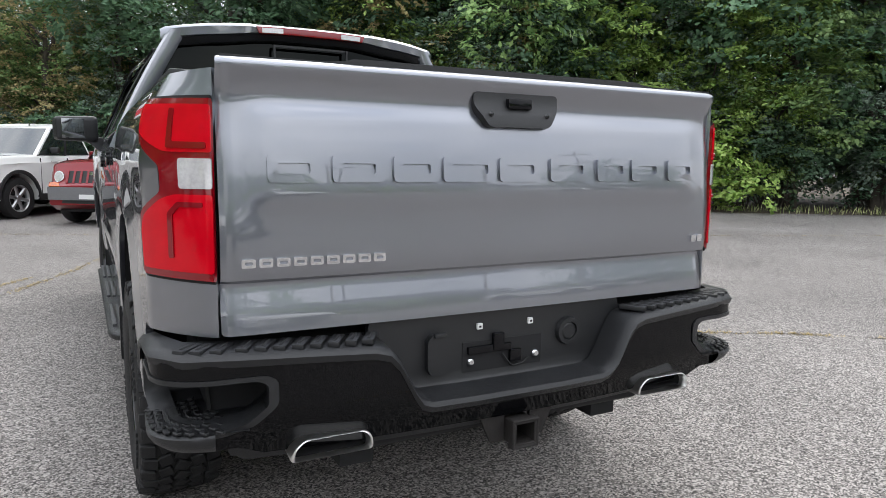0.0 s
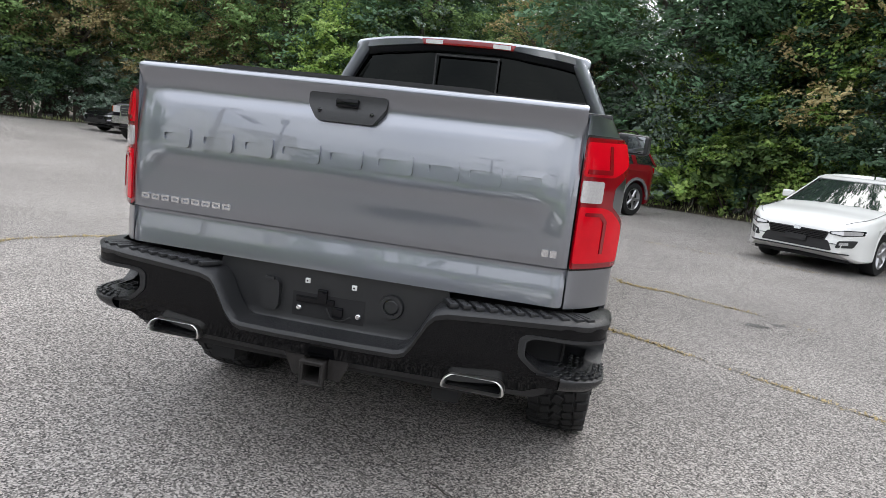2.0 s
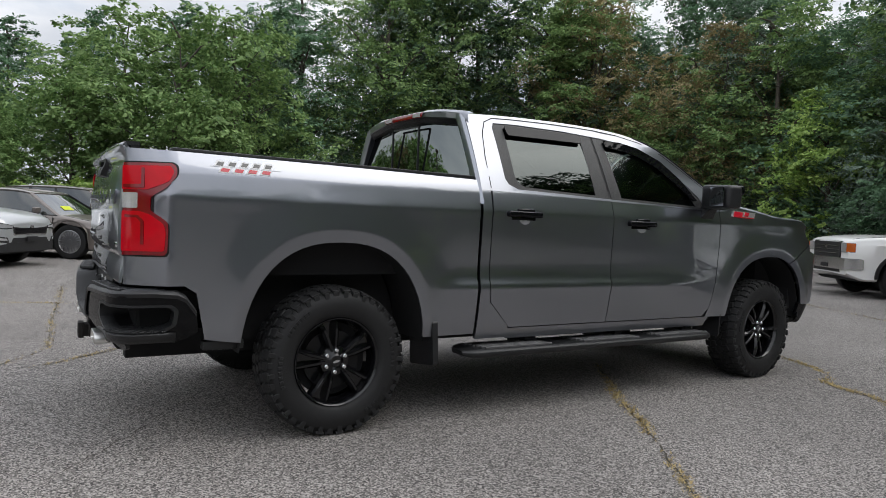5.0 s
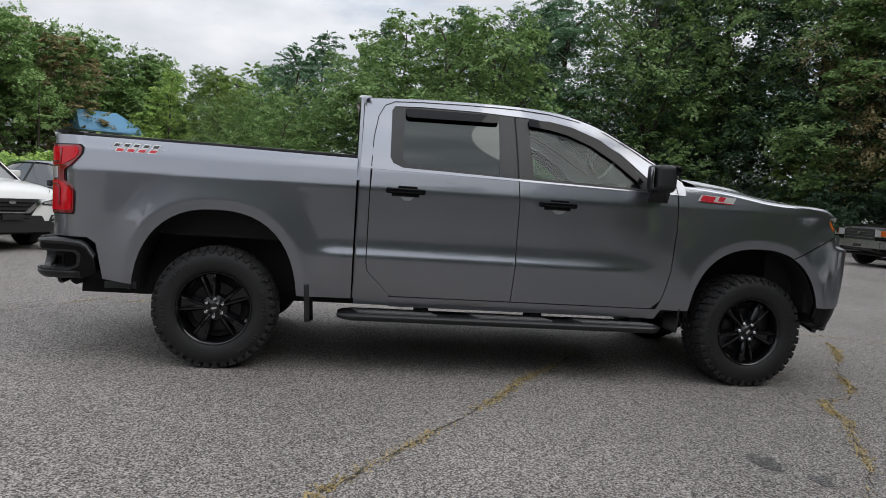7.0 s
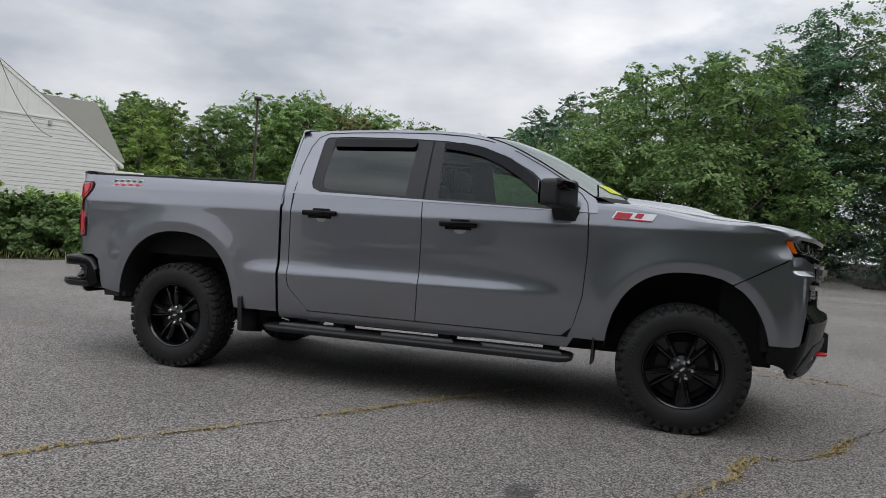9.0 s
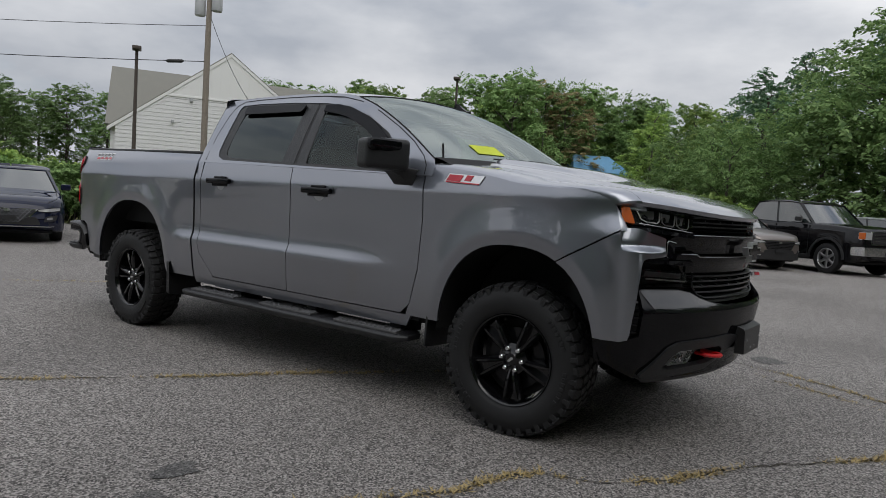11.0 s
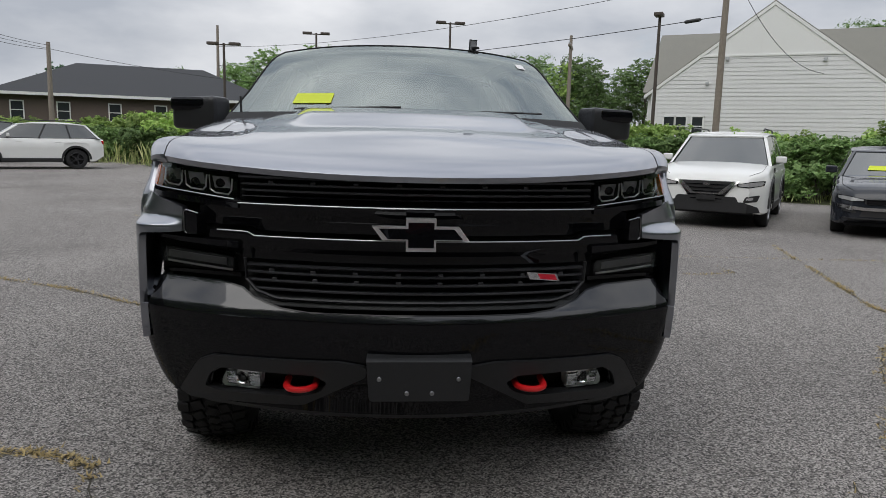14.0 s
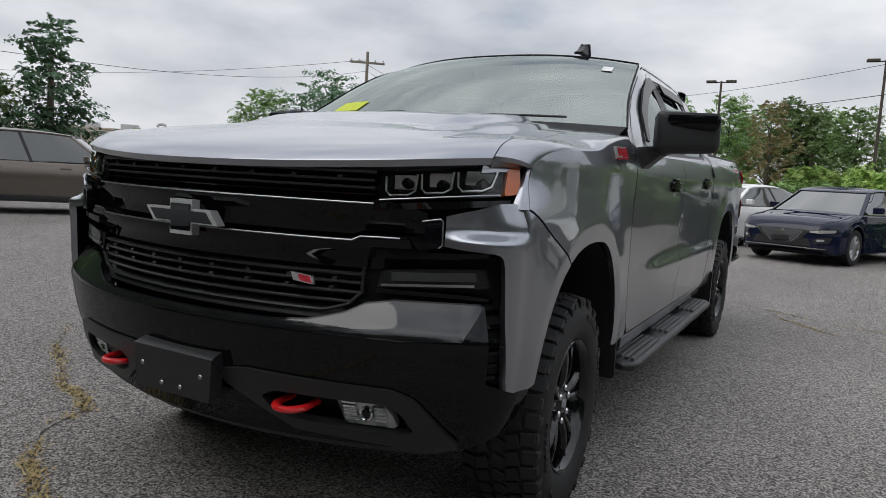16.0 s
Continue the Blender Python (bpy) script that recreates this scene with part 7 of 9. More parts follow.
scatter(W1, along(east, -7.5, -3.0, 3.0, rnd)[::-1], rnd, 0.85, 1.12, 13.2)
scatter(W2, along(east, -5.0, -2.2, 4.2, rnd), rnd, 0.8, 1.1, 11.6)
scatter(copy_thing(W2, pose(0, 0, 0)), [(-16, 29.5), (-13, 27.5), (-10.5, 28.5), (-8, 26.5), (-5.5, 25.5), (-3.2, 26.5), (-1.0, 24.5), (1.2, 23.5), (3.4, 23.0), (5.6, 21.0), (8.0, 19.5)], rnd_b, 1.0, 1.2, 11.6)
scatter(W3, along(east, -4.0, -1.6, 6.5, rnd), rnd, 0.8, 1.05, 11.4)
scatter(W4, [(-15.5, 25.2), (-19.5, 25.8), (-2, 20.6), (8.0, 15.0), (-23, 24.6)], rnd, 0.9, 1.1, 11.0)
scatter(W5, [(3.6, 17.0), (12.6, 11.6), (15.5, 9.9), (-9, 22.5), (-26.5, 22.0), (20.5, 6.8), (6.9, 15.4)], rnd, 0.7, 1.0)
S1 = shrub("bush", "dense grey-green willow bush at the edge of the wood", 3.6, 2.0, 12000, 0.095, LEAF_GREY, 21, "bushes of the wood edge", 16)
S2 = shrub("bush", "dark green bush at the edge of the wood", 2.8, 1.7, 9000, 0.105, LEAF_DARK, 22, "bushes of the wood edge", 14)
S3 = shrub("bush", "green leafy vine-covered bush by the car park", 2.4, 1.6, 8000, 0.13, LEAF_MID, 23, "bushes of the wood edge", 14, 0.3)
scatter(S1, along(east, -2.8, -1.2, 3.2, rnd), rnd, 0.8, 1.2)
scatter(S2, along(east, -3.0, -0.8, 2.6, rnd), rnd, 0.8, 1.25)
scatter(S3, [(7.8, 14.6), (9.3, 13.2), (10.4, 12.4), (11.4, 11.9), (6.5, 15.6), (3.0, 17.3), (4.8, 16.4), (12.5, 10.9)], rnd, 0.8, 1.2)

S4 = shrub("bush", "bright green tangle of bushes beside the parked cars", 2.3, 1.5, 8000, 0.115, LEAF_BRIGHT, 24, "bushes of the wood edge", 14, 0.3)
rnd_s = random.Random(77)
scatter(S4, [p for p in along(east, -1.9, -0.3, 1.2, rnd_s) if 2.2 < p[0] < 13.5], rnd_s, 0.75, 1.25)
copy_thing(W1, pose(-20.8, 29.3, ground_z(-20.8, 29.3), 0, 0, 70) @ Matrix.Diagonal((1.1, 1.1, 1.2, 1)))
W6 = tree("light green broadleaf tree leaning out of the wood", "tree", 8.6, 2.6, 0.08, 20000, 0.125, LEAF_BRIGHT, 16, 30)
scatter(W6, [(9.2, 14.9), (12.4, 12.9), (6.2, 17.0), (15.0, 11.6)], rnd_s, 0.8, 1.1)

# the trees west and south-west, behind the row of parked cars
V1 = tree("broad bushy green tree behind the parked cars", "tree", 8.0, 3.2, 0.08, 20000, 0.16, LEAF_MID, 31, 32)
V2 = tree("dark pointed evergreen behind the parked cars", "tree", 10.0, 2.2, 0.10, 22000, 0.15, LEAF_DARK, 32, 36)
V3 = tree("far green tree behind the houses", "tree", 9.8, 3.3, 0.05, 22000, 0.19, LEAF_MID, 33, 30)
V4 = tree("far browning tree behind the houses", "tree", 10.0, 2.6, 0.14, 13000, 0.16, LEAF_BROWN, 34, 26)
V5 = tree("far light green tree behind the houses", "tree", 9.0, 2.4, 0.14, 12000, 0.16, LEAF_BRIGHT, 35, 24)
scatter(V1, [(-30, 4.5), (-31.5, 0.5), (-30.5, -3.5), (-33, -7), (-34, 3), (-33, -4.8), (-29.5, 7.5), (-36, -3), (-38.5, -6)], rnd, 0.85, 1.1, 8.0, 0.80)
scatter(V2, [(-38, -4.0), (-39, 1.5), (-41, -2.5), (-37, 6.5), (-36, 11)], rnd, 0.95, 1.1, 10.0, 1.16)
far = [(-44, -24), (-40, -29), (-36, -33), (-51.5, -20.5), (-50, -22), (-38, -36), (-31, -38), (-28, -41), (-24, -43), (-52, -12), (-54, -17), (-20, -52), (-12, -55), (-6, -54), (0, -56), (6, -55), (-16, -47), (-9, -49), (-3, -50), (11, -58)]
far += along([(-58, -6), (-52, -20), (-42, -32), (-30, -43), (-14, -55), (6, -60), (22, -66)], -4, 3, 3.4, rnd)
scatter(V3, far, rnd, 0.6, 0.8, 9.8)
scatter(V4, [(2.5, -49), (-47.5, -21.2), (-50.5, -25.5)], rnd, 0.95, 1.1, 9.6)
scatter(V5, [(-45, -27), (-53, -18.8), (-48, -14.0), (-37, -30.5), (-33, -30), (-50, -9.5), (-14, -50), (-46, -10)], rnd, 0.8, 1.05, 8.8)
scatter(copy_thing(V3, pose(0, 0, 0)), [(48, -40), (14, -66), (20, -70), (30, -75), (60, -40), (22.8, -6.2), (24.5, -4.2), (31.4, -28.9), (33.5, -30.5)], rnd, 0.62, 0.85)

big = tree("broad dark green tree by the far row of cars", "tree", 6.9, 4.6, 0.12, 20000, 0.19, LEAF_DARK, 36, 34)
big.matrix_basis = pose(31.9, -35.4, 0, 0, 0, 40) @ Matrix.Diagonal((1.05, 1.05, 1.1, 1))
small = tree("small round green tree by the far row of cars", "tree", 4.2, 2.4, 0.10, 10000, 0.15, LEAF_MID, 37, 22)
small.matrix_basis = pose(26.6, -35.2, 0)
behind = tree("lone tree behind the shingled building", "tree", 6.0, 2.0, 0.2, 9000, 0.17, LEAF_DARK, 38, 20)
behind.matrix_basis = pose(24.2, -47.5, 0)

# the southern hedge of tall weeds
H1 = shrub("weed_hedge", "bright green hedge of tall weeds beside the car park", 2.5, 1.6, 8000, 0.14, LEAF_BRIGHT, 41, "hedge clumps", 14, 0.25)
H2 = shrub("weed_hedge", "green hedge of tall weeds beside the car park", 2.1, 1.5, 7500, 0.13, LEAF_MID, 42, "hedge clumps", 14, 0.2)
scatter(H1, along(HEDGE_LINE, 1.8, 5.5, 1.5, rnd), rnd, 0.7, 1.05)
scatter(H2, along(HEDGE_LINE, 1.1, 2.6, 1.4, rnd), rnd, 0.65, 0.95)

for x, y, k in ((-5.2, -14.0, 1.22), (-6.4, -13.2, 1.30), (-7.6, -12.8, 1.16), (-8.8, -11.9, 1.28), (-10.0, -11.0, 1.20), (-4.0, -15.0, 1.24), (-11.2, -10.2, 1.26), (-12.4, -9.4, 1.2)):
    copy_thing(H2, pose(x, y, ground_z(x, y), 0, 0, 300 * k) @ Matrix.Diagonal((k, k, k, 1)))
for x, y, k in ((-44.6, -15.4, 1.25), (-44.2, -16.8, 1.1), (-44.9, -18.2, 1.3), (-43.6, -14.2, 1.4)):
    copy_thing(H1, pose(x, y, ground_z(x, y), 0, 0, 50 * k) @ Matrix.Diagonal((k, k, k * 1.2, 1)))

# tall dry grass in front of the hedge and low weeds at its foot
def grass(name, line, d_lo, d_hi, n, h_lo, h_hi, mat, seed, label):
    rs = random.Random(seed)
    spots = along(line, d_lo, d_hi, 0.02, rs)
    rs.shuffle(spots)
    vs, fs = [], []
    for x, y in spots[:n]:
        z = ground_z(x, y) + 0.01
        a, h = rs.uniform(0, 6.28), rs.uniform(h_lo, h_hi)
        dx, dy, w = math.cos(a), math.sin(a), 0.006 + 0.012 * h
        i = len(vs)
        b = h * rs.uniform(0.1, 0.6)
        vs += [(x - dy * w, y + dx * w, z), (x + dy * w, y - dx * w, z), (x + dx * b * 0.4 + dy * w * 0.7, y + dy * b * 0.4 - dx * w * 0.7, z + h * 0.6), (x + dx * b, y + dy * b, z + h), (x + dx * b * 0.4 - dy * w * 0.7, y + dy * b * 0.4 + dx * w * 0.7, z + h * 0.6)]
        fs.append((i, i + 1, i + 2, i + 3, i + 4))
    me = bpy.data.meshes.new(name)
    me.from_pydata(vs, [], fs)
    me.materials.append(mat)
    tagged(new(name, me), label, "grass", kind="stuff")


GRASS_MAT = leaf_material("mixed_grass", (0.287, 0.395, 0.133), (0.821, 0.820, 0.452), 0.1)
grass("verge_grass", HEDGE_LINE, 0.0, 1.6, 9000, 0.05, 0.30, GRASS_MAT, 51, "tufts of green and straw-coloured verge grass")
grass("tall_grass", [(20, -29), (9, -21), (3.2, -17.8)], 0.3, 4.0, 9000, 0.5, 1.1, GRASS_MAT, 52, "tall pale grass beside the car park")
grass("wood_edge_grass", WOOD_LINE[::-1], -0.1, 1.6, 9000, 0.03, 0.22, GRASS_MAT, 53, "short grass and weeds at the edge of the wood")


# ---- parked cars: y ahead, front axle at y = 0 ----
CAR_WINDOW = material("dark_car_window", (0.016, 0.022, 0.021), 0.05, 0.0, 1.0, spec=0.4, blotch=0.1, blotch_scale=0.8, coat_ior=1.9)
CAR_BLACK = material("black_car_plastic", (0.018, 0.018, 0.019), 0.5, grain=0.2)
CAR_CHROME = material("bright_car_trim", (0.6, 0.6, 0.6), 0.2, 1.0, grain=0.05)
CAR_LAMP = material("clear_head_lamp", (0.55, 0.55, 0.55), 0.15, 0.4, 1.0, grain=0.3, grain_scale=30)
CAR_RIM = material("silver_alloy", (0.42, 0.42, 0.43), 0.3, 0.9, 0.3, grain=0.1)
CAR_RIM_DARK = material("dark_alloy", (0.05, 0.05, 0.055), 0.3, 0.6, 0.5, grain=0.1)
CLADDING = material("grey_plastic_cladding", (0.16, 0.16, 0.165), 0.6, grain=0.15)


def car_wheel(r, rim_mat, spokes):
    root = empty("wheel", "", "")
    part("tyre", lathe([(r * 0.66, -0.20), (r * 0.80, -0.215), (r * 0.96, -0.20), (r, -0.17), (r, -0.04), (r * 0.96, -0.008), (r * 0.80, 0.004), (r * 0.67, -0.008), (r * 0.65, -0.03)], 36), RUBBER, root)
    rim = part("rim", lathe([(r * 0.68, -0.010), (r * 0.64, -0.006), (r * 0.60, -0.03), (r * 0.57, -0.12)], 36), rim_mat, root)
    part("rim_back", lathe([(r * 0.6, -0.09), (0, -0.085)], 24), MATT_BLACK, rim)
    part("hub", lathe([(0, -0.012), (r * 0.14, -0.014), (r * 0.18, -0.03), (r * 0.18, -0.08)], 20), rim_mat, rim)
    for k in range(spokes):
        b = grid([[(x - 0.03, -w, q), (x, -w * 0.5, q), (x, w * 0.5, q), (x - 0.03, w, q)] for q, w, x in ((r * 0.12, r * 0.12, -0.018), (r * 0.38, r * 0.085, -0.012), (r * 0.63, r * 0.10, -0.012))])
        bmesh.ops.recalc_face_normals(b, faces=b.faces)
        if b.faces[:][1].normal.x < 0:
            bmesh.ops.reverse_faces(b, faces=b.faces)
        part("spoke", moved(b, pose(0, 0, 0, 360 * k / spokes)), rim_mat, rim)
    return root


def car(kind, label, paint, at, L=4.7, W=1.82, H=1.46, wb=2.75, fo=0.9, r=0.33, rim="silver", face="slim", clad=None, spokes=10, roof_rack=False, belt=None, sticker=False, short_cab=False):
    """A parked car of the given kind; at: the pose of its front axle's middle on the ground."""
    root = empty({"sedan": "sedan_car", "suv": "suv_car", "pickup": "parked_pickup"}[kind], label, "car" if kind != "pickup" else "pickup", "parked cars")
    ro = L - wb - fo
    ye, yf = -(wb + ro), fo
    hw = W / 2
    gc = 0.20 if kind == "sedan" else 0.26 if kind == "suv" else 0.34
    bz = belt or {"sedan": 0.93, "suv": 1.06, "pickup": 1.22}[kind]
    nose = {"sedan": 0.70, "suv": 0.86, "pickup": bz - 0.13}[kind]
    if face == "round":
        nose = 1.04
    if kind == "sedan":
        base_f, top_f, top_r, base_r = -0.30, -1.05, -2.35, ye + 0.45
        deck = curve((ye, bz - 0.06), (ye + 0.10, bz + 0.05), (ye + 0.5, bz + 0.06), (-1.5, bz), (-0.30, bz - 0.01), (0.2, bz - 0.08), (yf - 0.25, nose + 0.08), (yf - 0.06, nose), (yf, nose - 0.12))
    elif kind == "suv":
        base_f, top_f, top_r, base_r = -0.28, -0.98, ye + 0.55, ye + 0.10
        deck = curve((ye, bz - 0.04), (ye + 0.3, bz + 0.02), (-1.5, bz), (-0.28, bz - 0.01), (0.2, bz - 0.05), (yf - 0.25, nose + 0.07), (yf - 0.06, nose), (yf, nose - 0.12))
    else:
        base_f, top_f, top_r, base_r = -0.55, -1.15, -2.65, -2.95
        deck = curve((ye, bz + 0.02), (ye + 0.3, bz + 0.03), (-3.0, bz + 0.02), (-0.55, bz), (0.2, bz - 0.02), (yf - 0.2, nose + 0.06), (yf - 0.05, nose + 0.02), (yf, nose - 0.06))
    if face == "round":
        base_f, top_f = -0.42, -0.86
        deck = curve((ye, bz - 0.02), (ye + 0.3, bz + 0.01), (-1.5, bz), (-0.42, bz), (0.2, bz - 0.03), (yf - 0.30, nose + 0.05), (yf - 0.16, nose), (yf - 0.12, nose - 0.25), (yf, nose - 0.36))
    if short_cab:
        top_r, base_r = -1.95, -2.15
    ar = r + (0.055 if kind == "sedan" else 0.07 if kind == "suv" else 0.10)

    def floor_z(y):
        z = gc + 0.10 * smooth01((y - (yf - 0.25)) / 0.25) + 0.16 * smooth01(((ye + 0.3) - y) / 0.3)
        for c in (0.0, -wb):
            if abs(y - c) < ar:
                z = max(z, r + math.sqrt(max(0.0, ar * ar - (y - c) ** 2)) * (ar + 0.0) / ar)
        return z

    def half(y):
        return hw * (1 - (0.16 if face in ("round", "truck") else 0.30) * smooth01((y - (yf - 0.55)) / 0.60) ** 2 - 0.20 * smooth01(((ye + 0.5) - y) / 0.55) ** 2)

    ys = sorted(set([ye, ye + 0.02, ye + 0.06, ye + 0.15, ye + 0.3, ye + 0.5, yf, yf - 0.015, yf - 0.05, yf - 0.12, yf - 0.25, yf - 0.4] + [c + ar * k / 10 for c in (0.0, -wb) for k in range(-10, 11)] + [c + s * (ar + 0.004) for c in (0.0, -wb) for s in (-1, 1)] + [-wb + ar + (wb - 2 * ar) * k / 6 for k in range(1, 6)]))
    rows = []
    for y in ys:
        zb, zt, w = floor_z(y), deck(y), half(y)
        inarch = any(abs(y - c) < ar for c in (0.0, -wb))
        flare = 0.012 * inarch
        prof = [(0.0, zb + 0.02), (0.80, zb), (0.985 if inarch else 0.95, zb), (0.995, zb + 0.03), (0.988, zb + (zt - zb) * 0.28), (0.996, zb + (zt - zb) * 0.52), (1.004, zt - 0.15), (0.985, zt - 0.125), (0.972, zt - 0.06), (0.945, zt - 0.02), (0.90, zt - 0.004), (0.75, zt + 0.012), (0.4, zt + 0.03), (0.0, zt + 0.035)]
        right = [((w + flare * (i in (2, 3))) * k, y, z) for i, (k, z) in enumerate(prof)]
        rows.append(right + [(-x, yy, z) for x, yy, z in right[-2::-1]])
    b = grid(rows)
    b.verts.ensure_lookup_table()
    n = len(rows[0])
    for row in (b.verts[:n], b.verts[-n:]):
        try:
            b.faces.new(row)
        except ValueError:
            pass
    bmesh.ops.recalc_face_normals(b, faces=b.faces)
    body = part("body", b, paint, root, sharp=38)
    # cabin glass and roof
    inset = 0.27 if kind != "pickup" else 0.2
    gw0, gw1 = hw * 0.93, hw * (1 - inset)

    def cabin(t, side_s, v):
        yb = base_r + (base_f - base_r) * t
        yt = top_r + (top_f - top_r) * t
        y = yb + (yt - yb) * v
        z = (deck(yb) - 0.01) + (H - 0.05 - 0.05 * abs(2 * t - 1) ** 3 - deck(yb)) * v
        bow = 0.02 * math.sin(math.pi * t)
        return (side_s * (gw0 + (gw1 - gw0) * v + bow), y, z)

    T = [k / 14 for k in range(15)]
    rows = []
    for v in (0, 0.33, 0.66, 1.0):
        rt = [cabin(t, 1, v) for t in T]
        lf = [cabin(t, -1, v) for t in T[::-1]]
        fr = [(rt[-1][0] * s, rt[-1][1] + 0.10 * (1 - s * s), rt[-1][2]) for s in (0.66, 0.33, 0, -0.33, -0.66)]
        rr = [(lf[-1][0] * -s, lf[-1][1] - 0.07 * (1 - s * s), lf[-1][2]) for s in (-0.66, -0.33, 0, 0.33, 0.66)]
        rows.append(rt + fr + lf + rr)
    mids = {"sedan": (0.0, 0.5, 1.0), "suv": (0.0, 0.30, 0.60, 1.0), "pickup": (0.0, 0.5, 1.0)}[kind]
    nr = len(rows[0])
    spans = [("windscreen", 14, 20), ("rear_window", 34, 40)]
    for t0, t1 in zip(mids[:-1], mids[1:]):
        spans += [("side_window", round(14 * t0), round(14 * t1)), ("side_window", 34 - round(14 * t1), 34 - round(14 * t0))]
    for nm, i0, i1 in spans:
        b = grid([[row[i % nr] for i in range(i0, i1 + 1)] for row in rows])
        bmesh.ops.recalc_face_normals(b, faces=b.faces)
        mid = b.faces[:][0]
        if mid.normal.dot(mid.calc_center_median() - Vector((0, (base_f + base_r) / 2, H * 0.5))) < 0:
            bmesh.ops.reverse_faces(b, faces=b.faces)
        part(nm, b, CAR_WINDOW, root, sharp=50)
    top_loop = rows[-1]
    cx, cy = 0.0, sum(p[1] for p in top_loop) / len(top_loop)
    roof_rows = []
    for k, dz in ((1.03, -0.025), (1.035, 0.0), (0.97, 0.022), (0.8, 0.04), (0.45, 0.05), (0.02, 0.052)):
        roof_rows.append([(x * k, cy + (y - cy) * k, z + dz) for x, y, z in top_loop])
    b = grid(roof_rows, closed_u=True)
    bmesh.ops.recalc_face_normals(b, faces=b.faces)
    part("roof", b, paint, root, sharp=50)
    for s in (1, -1):
        for t in mids:
            edge = t in (0.0, 1.0)
            w = 0.08 if face == "round" else 0.045 if edge else 0.03
            pts = [Vector(cabin(t, s, v)) for v in (-0.02, 0.33, 0.66, 1.0)]
            rows = []
            for p in pts:
                k = -1 if t == 1.0 else 1 if t == 0.0 else 0
                a, c = p + Vector((s * 0.006, -w if k != 1 else -0.02, 0)), p + Vector((s * 0.006, w if k != -1 else 0.02, 0))
                if k == -1:
                    c = p + Vector((-s * 0.045, 0.035, 0.012))
                elif k == 1:
                    a = p + Vector((-s * 0.07, -0.03, 0.006))
                mid = p + Vector((s * 0.009, 0, 0.004))
                rows.append([a, mid, c])
            b = grid(rows)
            part("pillar", b, paint if edge or face == "round" else CAR_BLACK, root)
        y = base_f - 0.38
        part("side_mirror", moved(box(-0.09, 0.09, -0.05, 0.05, -0.06, 0.06, 0.035, 3), Matrix.Translation((s * (hw + 0.06), y, deck(y) + 0.09))), paint if kind != "pickup" else CAR_BLACK, root)
        for t in ((0.26, 0.74) if kind != "suv" else (0.42, 0.78)):
            yb = base_r + (base_f - base_r) * t
            part("door_handle", box(min(s * (hw - 0.015), s * (hw + 0.012)), max(s * (hw - 0.015), s * (hw + 0.012)), yb - 0.10, yb + 0.10, bz - 0.15, bz - 0.12, 0.008), paint if face != "chrome" else CAR_CHROME, root)
        for t in (mids[1], 0.98, 0.06):
            yb = base_r + (base_f - base_r) * t
            if yb > -wb + ar + 0.02 or kind == "pickup":
                part("door_gap", box(min(s * (hw - 0.02), s * (hw + 0.003)), max(s * (hw - 0.02), s * (hw + 0.003)), yb - 0.004, yb + 0.004, gc + 0.12, bz - 0.06), MATT_BLACK, root)
        b = ribbon([(y, 0) for y in [base_r + (base_f - base_r) * k / 12 for k in range(13)]], 0.02, lambda u, v: (s * (gw0 + 0.014), u, deck(u) + v), (0, 0, -0.004))
        part("window_sill_trim", b, CAR_CHROME if face == "chrome" else CAR_BLACK, root)

    # face: lamps, grille, lower opening
    def end_pt(x, z, d=0.0):
        lo, hi = yf - 0.7, yf
        for _ in range(24):
            m = (lo + hi) / 2
            if half(m) * 0.995 > abs(x) and deck(m) + 0.02 > z:
                lo = m
            else:
                hi = m
        return lo + d

    def on_face(d):
        return lambda x, z: (x, end_pt(x, z, d), z)

    cuts = steps(-hw, hw, 0.08)
    zl = nose - {"sedan": 0.10, "suv": 0.12, "pickup": 0.12}[kind]
    lh = {"sedan": 0.05, "suv": 0.06, "pickup": 0.10}[kind]
    for s in (1, -1):
        if face == "round":
            lc = (s * hw * 0.70, zl - 0.06)
            ring = [(lc[0] + 0.095 * math.cos(a), lc[1] + 0.095 * math.sin(a)) for a in [2 * math.pi * k / 20 for k in range(20)]]
            hl = part("head_lamp", panel(ring, on_face(0.02), [], [], (0, 1, 0), 0.05), CAR_CHROME, root, "round clear head lamp")
            part("lamp_glass", panel([(lc[0] + (x - lc[0]) * 0.84, lc[1] + (z - lc[1]) * 0.84) for x, z in ring], on_face(0.03), [], [], (0, 1, 0), 0.02), CAR_LAMP, hl)
            part("turn_lamp", panel(fillet([(s * hw * 0.58, zl - 0.225), (s * hw * 0.97, zl - 0.215), (s * hw * 0.97, zl - 0.16), (s * hw * 0.66, zl - 0.165)], 0.01, 2), on_face(0.03), cuts + steps(-hw, hw, 0.03), [], (0, 1, 0), 0.03), AMBER, root)
            part("side_marker", box(min(s * hw * 0.93, s * (hw * 0.90 + 0.10)), max(s * hw * 0.93, s * (hw * 0.90 + 0.10)), yf - 0.34, yf - 0.26, zl - 0.36, zl - 0.31, 0.008), AMBER, root)
        elif face == "truck":
            x0, x1 = s * hw * 0.60, s * hw * 0.90
            hl = part("head_lamp", panel(fillet([(x0, zl - 0.10), (x1, zl - 0.10), (x1, zl + 0.09), (x0, zl + 0.09)], 0.02, 2), on_face(0.014), cuts + steps(min(x0, x1), max(x0, x1), 0.04), [], (0, 1, 0), 0.03), CAR_LAMP, root, "clear head lamp with amber corner")
